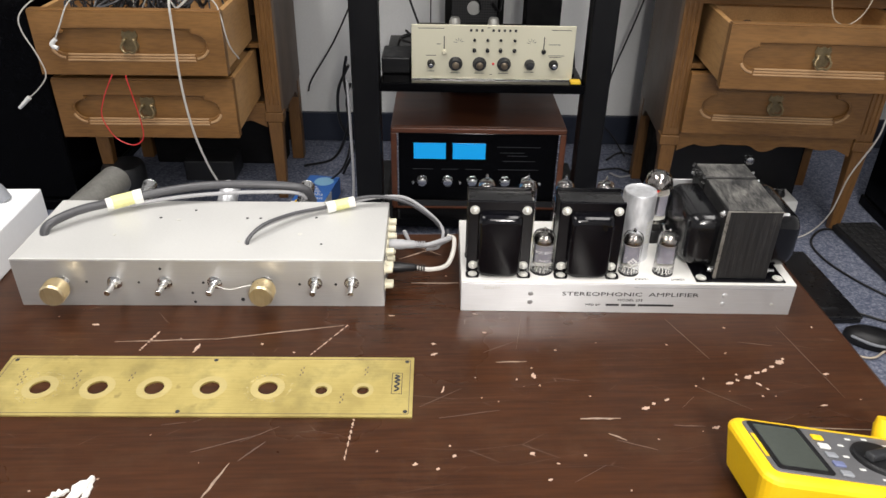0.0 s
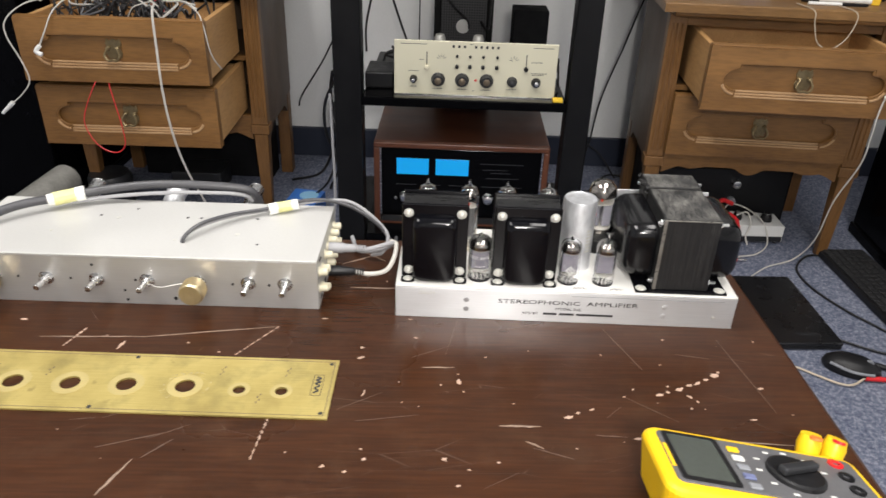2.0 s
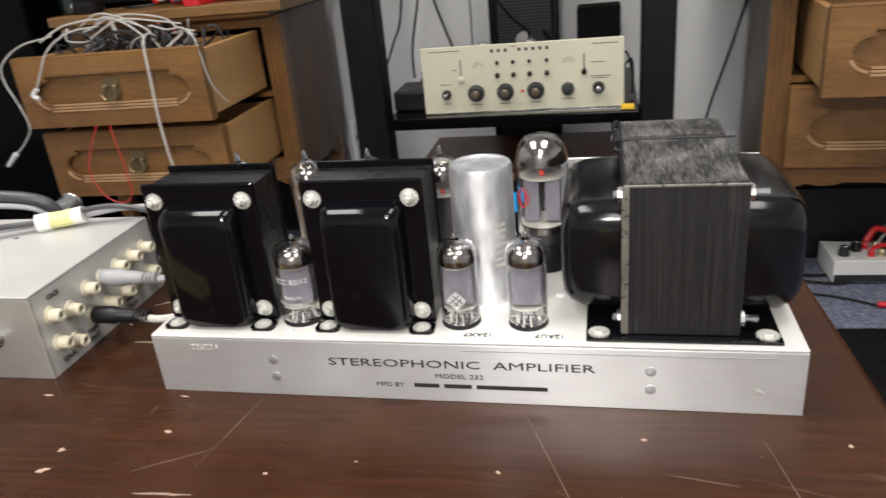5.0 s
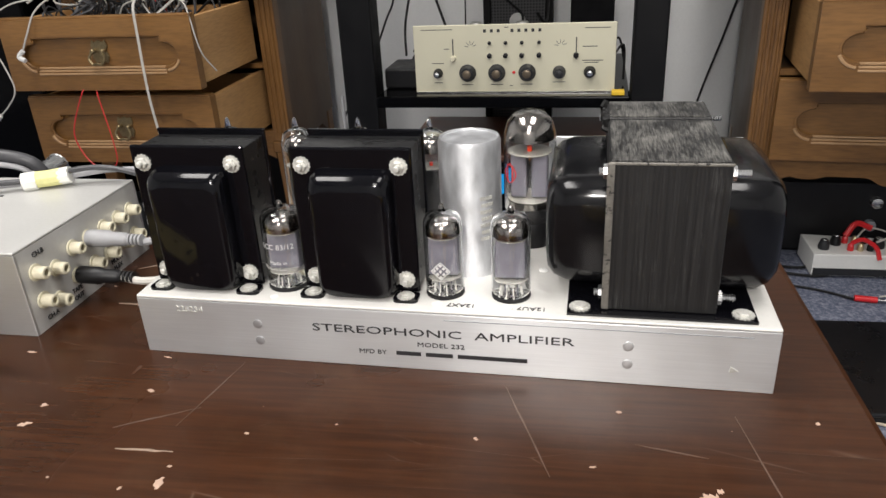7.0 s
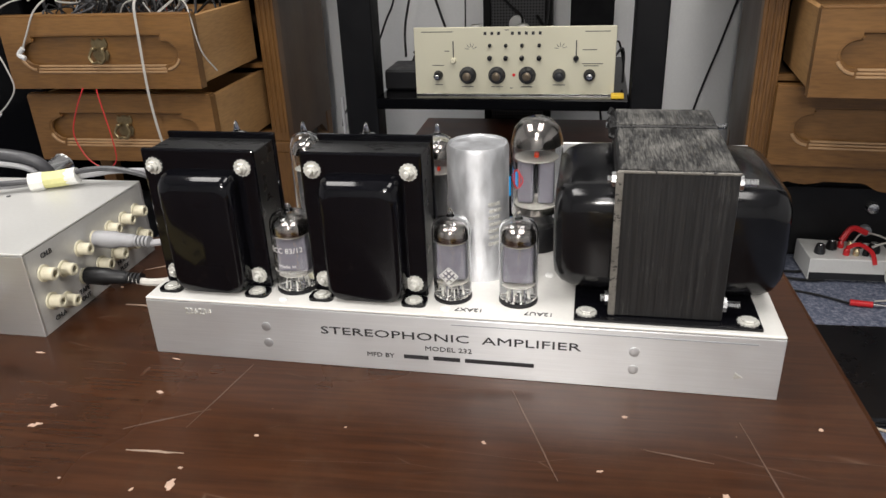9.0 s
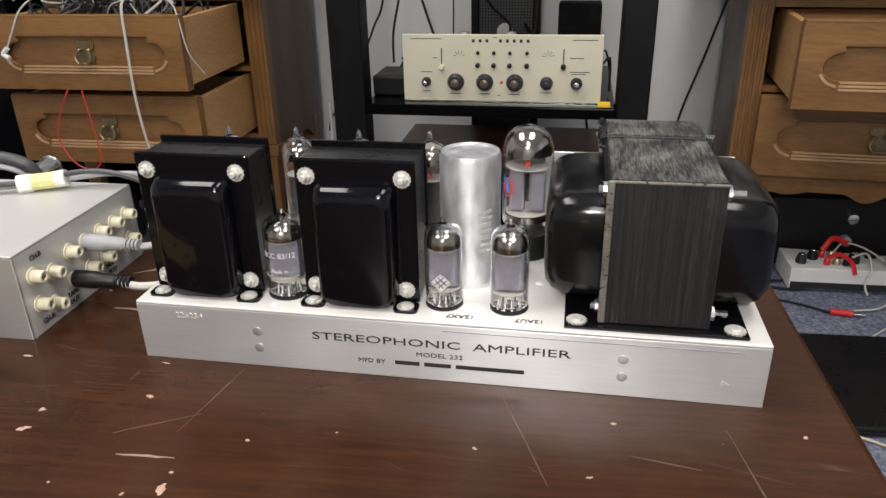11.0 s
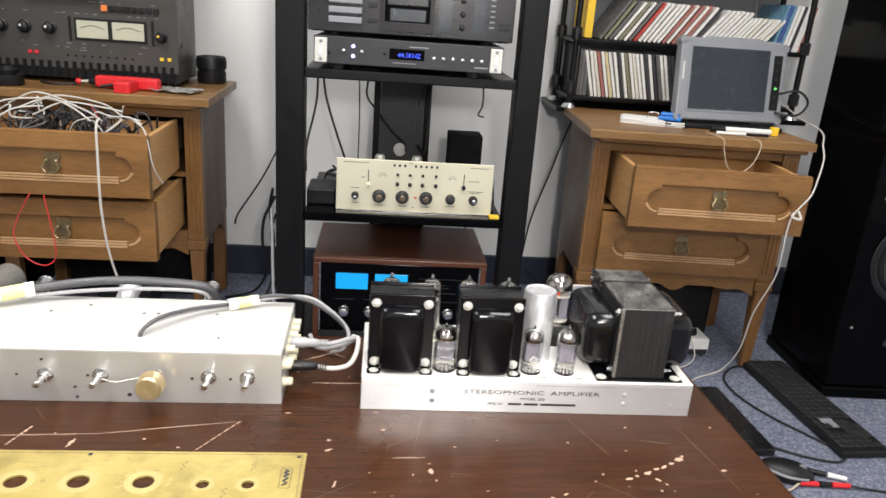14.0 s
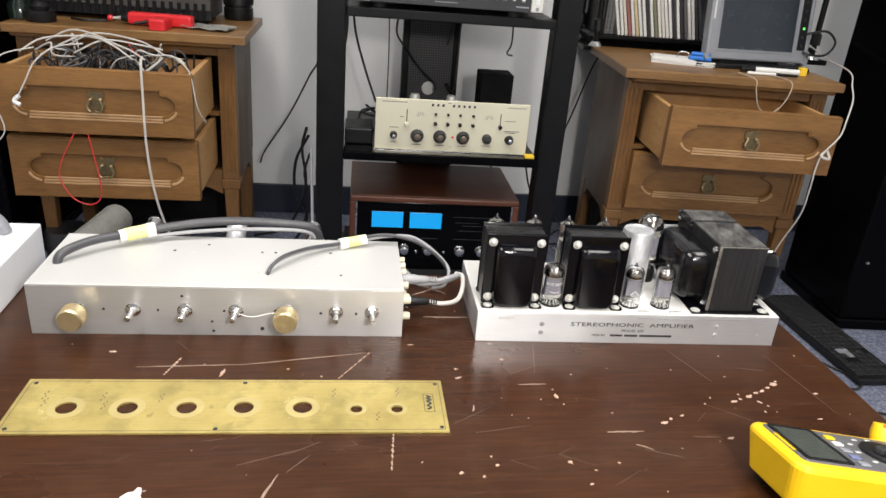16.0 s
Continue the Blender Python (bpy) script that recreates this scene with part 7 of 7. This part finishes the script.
for k in range(58):
    cd_case(0.02 + 0.0106 * k, 0.3635, rng.uniform(-1, 1), 0.003 * rng.random(), rng.choice((0, 4, 6, 8, 10, 2, 11, 5)), 0.0088)
solid("yellow_book", box(0.545, 0.566, 1.41, 1.54, CTOP + 0.187, CTOP + 0.325, 0.001), YELLOWCARD, "yellow paperback standing on the disc shelf", "book")

# ---- things on the carpet ----
laptop = thing("closed_laptop", "closed black laptop computer lying on the carpet", "laptop", pose(0.662, 0.642, FLOOR, 0, 0, 3))
part("base", box(-0.13, 0.205, 0, 0.265, 0.003, 0.012, 0.003), BLACKPLASTIC, laptop)
part("lid", box(-0.131, 0.206, -0.001, 0.266, 0.0125, 0.0205, 0.003), surf("satin_black_lid", (0.008, 0.008, 0.009), 0.3, var=0.15), laptop, "satin black lid")
part("emblem", box(0.12, 0.165, 0.028, 0.035, 0.0206, 0.0208), DARKGREY, laptop)
keyboard = thing("computer_keyboard", "black full-size computer keyboard on the carpet", "keyboard", pose(0.988, 1.068, FLOOR + 0.004, 0, 0, -86.5))
part("base", prism(round_rect(0, 0.42, 0.0, 0.118, 0.006), 0.0, 0.014, bevel=0.003), BLACKPLASTIC, keyboard)
KEYM = surf("keycap_black", (0.016, 0.016, 0.017), 0.5, var=0.2)
key_w = 0.0186
key_me = None
for row in range(6):
    for col in range(21):
        if (col in (15, 19) and row in (0,)) or (15 <= col <= 17 and row in (3,)) or (col in (15, 17) and row == 4) or (row == 5 and 4 <= col <= 8):
            continue
        if key_me is None:
            ky = part("keycap", box(-0.008, 0.008, -0.0076, 0.0076, 0.0, 0.0045, 0.0012, 1), KEYM, keyboard)
            key_me = ky.data
        else:
            ky = new("keycap", key_me)
            ky.parent = keyboard
        ky.matrix_basis = pose(0.02 + key_w * col + (0.004 if col > 14 else 0), 0.103 - 0.0178 * row, 0.014)
part("keycap", box(0.09, 0.178, 0.0065, 0.0215, 0.014, 0.0185, 0.0012, 1), KEYM, keyboard, "space bar")
part("gloss_strip", box(0.27, 0.325, 0.03, 0.062, 0.0141, 0.0147), GREYPLASTIC, keyboard)
mouse = thing("computer_mouse", "black wired computer mouse on the carpet", "mouse", pose(0.855, 0.588, FLOOR, 0, 0, -25))
shell = lathe([(0.0005, 0.034), (0.012, 0.033), (0.022, 0.029), (0.029, 0.02), (0.031, 0.010), (0.029, 0.002), (0.02, 0.0)], 28, Matrix.Diagonal((1.75, 1.0, 1, 1)))
bmesh.ops.recalc_face_normals(shell, faces=shell.faces[:])
part("shell", shell, BLACKPLASTIC, mouse, "matte black shell", smooth=True)
part("wheel", lathe([(0.008, -0.003), (0.008, 0.003)], 16, Matrix.Translation((0.028, 0, 0.027)) @ Matrix.Rotation(radians(90), 4, "X")), GREYPLASTIC, mouse)
part("gloss_side", cord([(-0.04, -0.02, 0.02), (0.0, -0.0305, 0.018), (0.04, -0.02, 0.016)], 0.003, 8), GREYPLASTIC, mouse, smooth=True)
solid("keyboard_cable", cord([(1.0, 1.06, FLOOR + 0.004), (0.955, 1.05, FLOOR + 0.004), (0.905, 0.985, FLOOR + 0.004), (0.905, 0.9, FLOOR + 0.004), (0.94, 0.81, FLOOR + 0.004), (0.985, 0.74, FLOOR + 0.004), (1.03, 0.67, FLOOR + 0.004), (1.0, 0.635, FLOOR + 0.004), (0.94, 0.65, FLOOR + 0.004), (0.875, 0.685, FLOOR + 0.006)], 0.0028, 6, 7), BLACKWIRE, "black cable lying on the carpet", "cable", smooth=True)
testlead = thing("test_leads", "red and black test lead with plugs on the carpet", "test leads")
part("cord", cord([(0.6, 0.66, FLOOR + 0.004), (0.68, 0.632, FLOOR + 0.004), (0.745, 0.59, FLOOR + 0.004), (0.82, 0.535, FLOOR + 0.006), (0.868, 0.555, FLOOR + 0.008)], 0.0022, 6), BEIGEWIRE, testlead, smooth=True)
for a, b, c in (((0.868, 0.556), (0.905, 0.553), RED), ((0.907, 0.553), (0.93, 0.551), BLACKPLASTIC), ((0.932, 0.551), (0.968, 0.548), RED), ((0.905, 0.60), (0.94, 0.585), BLACKPLASTIC), ((0.942, 0.584), (0.975, 0.57), WHITEPLASTIC)):
    part("plug", rod((*a, FLOOR + 0.008), (*b, FLOOR + 0.008), 0.006, 12, 0.005), c, testlead, smooth=True)
part("cord", cord([(0.968, 0.548, FLOOR + 0.008), (1.02, 0.54, FLOOR + 0.004), (1.1, 0.52, FLOOR + 0.004)], 0.0025, 6), BLACKWIRE, testlead, smooth=True)
box_unit = thing("test_box", "small white metal test box with black knobs on the carpet", "test box", pose(0.676, 1.112, FLOOR, 0, 0, 1.5))
TBW = 0.24
part("case", prism([(0, 0), (TBW, 0), (TBW, 0.075), (0, 0.1)], 0.006, 0.052, bevel=0.002), WHITEPLASTIC, box_unit, "white metal case")
part("front_strip", box(0.002, TBW - 0.002, -0.0014, -0.0002, 0.007, 0.022), DARKGREY, box_unit, "dark lower edge")
for x in (0.012, TBW - 0.012):
    for y in (0.012, 0.06):
        part("foot", lathe([(0.006, 0.0), (0.006, 0.0058)], 12, pose(x, y, 0)), BLACKPLASTIC, box_unit)
for x, y, r in ((0.202, 0.034, 0.015), (0.128, 0.04, 0.012), (0.052, 0.05, 0.0105), (0.024, 0.028, 0.0105)):
    kb = part("knob", lathe([(r, 0.0525), (r, 0.059), (r * 0.7, 0.071), (0.0005, 0.0715)], 20, pose(x, y, 0)), BLACKPLASTIC if x != 0.024 else DARKGREY, box_unit, smooth=True)
    part("knob_top", lathe([(r * 0.55, 0.0716), (r * 0.5, 0.0726)], 16, pose(x, y, 0)), STEEL, kb)
for k in range(6):
    part("binding_post", lathe([(0.006, 0.0525), (0.006, 0.062), (0.004, 0.067)], 12, pose(0.072 + 0.018 * (k % 3), 0.022 + 0.036 * (k // 3), 0)), (RED, BRASSKNOB, BLACKPLASTIC)[k % 3], box_unit)
part("switch", box(0.158, 0.178, 0.058, 0.07, 0.0522, 0.061, 0.001), BLACKPLASTIC, box_unit)
part("clip_lead", cord([(0.09, 0.05, 0.067), (0.115, 0.07, 0.08), (0.15, 0.05, 0.078), (0.185, 0.01, 0.058), (0.19, -0.03, 0.018), (0.15, -0.07, 0.008), (0.1, -0.08, 0.004)], 0.0018, 6), WHITEWIRE, box_unit, smooth=True)
part("clip_lead", cord([(0.12, 0.03, 0.067), (0.142, 0.02, 0.08), (0.146, -0.006, 0.06), (0.135, -0.02, 0.03), (0.14, -0.028, 0.012)], 0.0022, 6), WHITEWIRE, box_unit, smooth=True)
part("clip_lead", cord([(0.072, 0.022, 0.067), (0.09, 0.016, 0.078), (0.112, 0.006, 0.066), (0.118, -0.006, 0.045)], 0.0045, 6), RED, box_unit, "red clip lead", smooth=True)
part("clip_lead", cord([(0.072, 0.06, 0.067), (0.092, 0.07, 0.09), (0.12, 0.066, 0.082)], 0.0062, 6), RED, box_unit, "red clip lead", smooth=True)
floor_lead = thing("black_phono_lead", "black lead with a red plug on the carpet", "audio lead")
part("cord", cord([(0.62, 1.07, FLOOR + 0.004), (0.68, 1.05, FLOOR + 0.004), (0.73, 1.02, FLOOR + 0.005)], 0.0025, 6), BLACKWIRE, floor_lead, smooth=True)
part("plug", rod((0.73, 1.02, FLOOR + 0.007), (0.768, 1.015, FLOOR + 0.007), 0.006, 12), RED, floor_lead, smooth=True)
part("pin", rod((0.769, 1.015, FLOOR + 0.007), (0.79, 1.012, FLOOR + 0.007), 0.003, 10), STEEL, floor_lead, smooth=True)

card = thing("cotton_swab_box", "blue and white printed cotton swab carton on the carpet", "box", pose(-0.413, 1.012, FLOOR, 0, 0, -9))
CBW, CBL, CBH = 0.084, 0.235, 0.05
part("carton", box(0, CBW, 0.078, CBL, 0, CBH, 0.0012), BLUEBOX, card, "blue printed carton")
part("end_section", box(0, CBW, 0.0, 0.0775, 0, CBH, 0.0012), PAPER, card, "white printed end of the carton")
part("side_print", box(CBW + 0.0002, CBW + 0.001, 0.079, 0.15, 0.004, CBH - 0.002), PAPER, card, "white side print")
for k, (a, b, c) in enumerate(((0.032, 0.042, ORANGE), (0.0425, 0.052, YELLOWCARD), (0.026, 0.0315, RED))):
    part("stripe", box(0.004, CBW - 0.012 - 0.01 * k, a, b, CBH + 0.0002, CBH + 0.0006), c, card)
part("print_dot", lathe([(0.012, CBH + 0.0002), (0.012, CBH + 0.0007)], 20, pose(0.022, 0.078, 0)), YELLOWCARD, card)
for text, y in (("Cotton", 0.096), ("Swabs", 0.118)):
    words("printed_word", text, 0.022, PAPER, card, Matrix.Translation((0.044, y, CBH + 0.0003)))
for k in range(4):
    part("print_bar", box(0.012, 0.06 - 0.006 * k, 0.137 + 0.009 * k, 0.1395 + 0.009 * k, CBH + 0.0002, CBH + 0.0005), PAPER, card)
part("picture_patch", prism(disc(0.026, 24, 0.05, 0.2), CBH + 0.0002, CBH + 0.0005), PALEBLUE, card, "pale blue printed picture")

spool = thing("dark_capacitor_tube", "dark ribbed cylinder standing behind the aluminium chassis", "cylinder", pose(-0.86, 1.19, FLOOR, 0, 0, 0))
part("body", lathe([(0.055, 0), (0.055, 0.09), (0.05, 0.1), (0.02, 0.1)], 28), DARKGREY, spool, smooth=True)
crate = solid("grey_junk_box", box(-0.74, -0.60, 1.3, 1.4, FLOOR, FLOOR + 0.06, 0.004), DARKGREY, "small dark grey box under the nightstand", "box")
# Added black box: its colour stands for the shade under the left stand.
shadow_box = solid("shade_filler_box", box(-0.86, -0.48, 1.42, 1.5, FLOOR, FLOOR + 0.16, 0.006), MATTEBLACK, "added black box filling the shade under the nightstand", "box")
# Dark plastic thing under the stand, widened so its black also fills the shade.
shadow_two = thing("black_shade_case", "black case widened to fill the shade under the nightstand", "equipment case", pose(0.56, 1.225, FLOOR))
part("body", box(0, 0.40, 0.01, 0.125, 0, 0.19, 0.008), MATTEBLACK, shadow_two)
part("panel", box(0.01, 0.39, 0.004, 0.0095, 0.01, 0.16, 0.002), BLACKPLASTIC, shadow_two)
part("knob", lathe([(0.012, 0), (0.011, 0.012), (0.004, 0.014)], 18, toward(0.25, 0.004, 0.12)), STEEL, shadow_two, smooth=True)
part("knob", lathe([(0.012, 0), (0.011, 0.012), (0.004, 0.014)], 18, toward(0.245, 0.004, 0.07)), GREYPLASTIC, shadow_two, smooth=True)
jar = thing("plastic_wrapped_coil", "loose coil of grey wire on the black case under the nightstand", "coil", pose(0.9, 1.27, FLOOR + 0.152))
for k in range(5):
    part("turn", cord([(0.045 * math.cos(a), 0.03 * math.sin(a), 0.058 + 0.018 * math.sin(a + k)) for a in [k + j for j in range(7)]], 0.0018, 5), GREYWIRE, jar, smooth=True)
black_speaker = thing("black_floor_speaker", "tall gloss black loudspeaker beside the nightstand", "loudspeaker", pose(-1.42, 1.12, 0))
part("cabinet", box(0, 0.46, 0.0, 0.46, FLOOR + 0.03, 1.05, 0.006), GLOSSBLACK, black_speaker)
part("plinth", box(-0.01, 0.47, -0.01, 0.47, FLOOR, FLOOR + 0.0295, 0.004), GLOSSBLACK, black_speaker)

# ---- hanging cables behind the rack ----
CABLES = [
    ([(-0.20, 1.46, 0.30), (-0.235, 1.48, 0.05), (-0.27, 1.5, -0.03), (-0.33, 1.52, -0.15), (-0.40, 1.52, -0.26), (-0.415, 1.53, -0.30)], 0.0035),
    ([(-0.16, 1.36, 0.22), (-0.165, 1.38, 0.1), (-0.19, 1.38, -0.02), (-0.19, 1.37, -0.09)], 0.004),
    ([(-0.15, 1.36, 0.22), (-0.14, 1.37, 0.12), (-0.11, 1.37, 0.02), (-0.08, 1.36, -0.06)], 0.004),
    ([(-0.055, 1.36, 0.22), (-0.05, 1.38, 0.08), (-0.05, 1.37, -0.07)], 0.0022),
    ([(-0.02, 1.38, 0.22), (-0.03, 1.37, 0.16), (-0.03, 1.37, 0.12), (0.0, 1.38, 0.08), (0.04, 1.38, 0.03), (0.075, 1.37, 0.0), (0.08, 1.36, -0.02)], 0.0035),
    ([(0.155, 1.37, 0.22), (0.14, 1.385, 0.16), (0.135, 1.38, 0.05), (0.13, 1.37, -0.02), (0.11, 1.36, 0.0)], 0.004),
    ([(0.15, 1.38, 0.22), (0.12, 1.385, 0.15), (0.11, 1.385, 0.1)], 0.004),
    ([(0.275, 1.36, 0.2), (0.28, 1.37, 0.12), (0.27, 1.37, 0.09), (0.285, 1.365, 0.085)], 0.003),
    ([(0.62, 1.4, 0.1), (0.575, 1.5, 0.09), (0.52, 1.52, -0.1), (0.48, 1.53, -0.25), (0.46, 1.53, -0.4), (0.42, 1.5, FLOOR + 0.01)], 0.0035),
    ([(0.36, 1.4, -0.2), (0.42, 1.5, -0.35), (0.5, 1.54, -0.42), (0.55, 1.5, FLOOR + 0.006)], 0.0035),
    ([(-0.255, 1.2, -0.1), (-0.27, 1.25, -0.17), (-0.26, 1.25, -0.26), (-0.285, 1.3, -0.36), (-0.33, 1.35, -0.44), (-0.42, 1.4, FLOOR + 0.006)], 0.005),
    ([(-0.25, 1.2, -0.12), (-0.285, 1.24, -0.2), (-0.29, 1.28, -0.3), (-0.26, 1.3, -0.38), (-0.3, 1.35, FLOOR + 0.006)], 0.005),
    ([(-0.245, 1.18, -0.16), (-0.26, 1.2, -0.22), (-0.25, 1.2, -0.3), (-0.28, 1.2, -0.4), (-0.36, 1.25, FLOOR + 0.006)], 0.004),
    ([(0.26, 1.35, -0.12), (0.255, 1.37, -0.2), (0.28, 1.36, -0.35)], 0.0035),
    ([(0.262, 1.1, -0.06), (0.285, 1.12, -0.03), (0.292, 1.15, -0.05), (0.29, 1.1, -0.088)], 0.003),
    ([(0.262, 1.12, -0.04), (0.28, 1.14, -0.02), (0.293, 1.16, -0.07)], 0.0025),
]
for pts, r in CABLES:
    solid("hanging_cable", cord(pts, r * 0.78, 6, 7), BLACKWIRE, "black cable hanging behind the rack", "cable", group="cables behind the rack", smooth=True)
solid("grey_post_cable", cord([(-0.232, 1.02, -0.1), (-0.229, 1.01, -0.2), (-0.228, 1.005, -0.35), (-0.24, 1.0, FLOOR + 0.006)], 0.0035, 6), GREYWIRE, "grey cable running down the rack post", "cable", smooth=True)
for k in range(9):
    rng = random.Random(600 + k)
    y = rng.uniform(1.1, 1.5)
    x = rng.uniform(-0.42, 0.5) if k % 2 else rng.uniform(0.42, 0.62)
    solid("floor_cable", cord([(x, y, FLOOR + 0.005), (x + rng.uniform(0.03, 0.1), y + rng.uniform(-0.06, 0.06), FLOOR + 0.005), (x + rng.uniform(0.1, 0.16), y + rng.uniform(-0.08, 0.08), FLOOR + 0.006), (x + rng.uniform(0.15, 0.22), y + rng.uniform(-0.08, 0.08), FLOOR + 0.005)], 0.003, 6), (BLACKWIRE, DARKWIRE, BLACKWIRE, GREYWIRE)[k % 4], "cable lying on the carpet under the rack", "cable", group="cables under the rack", smooth=True)
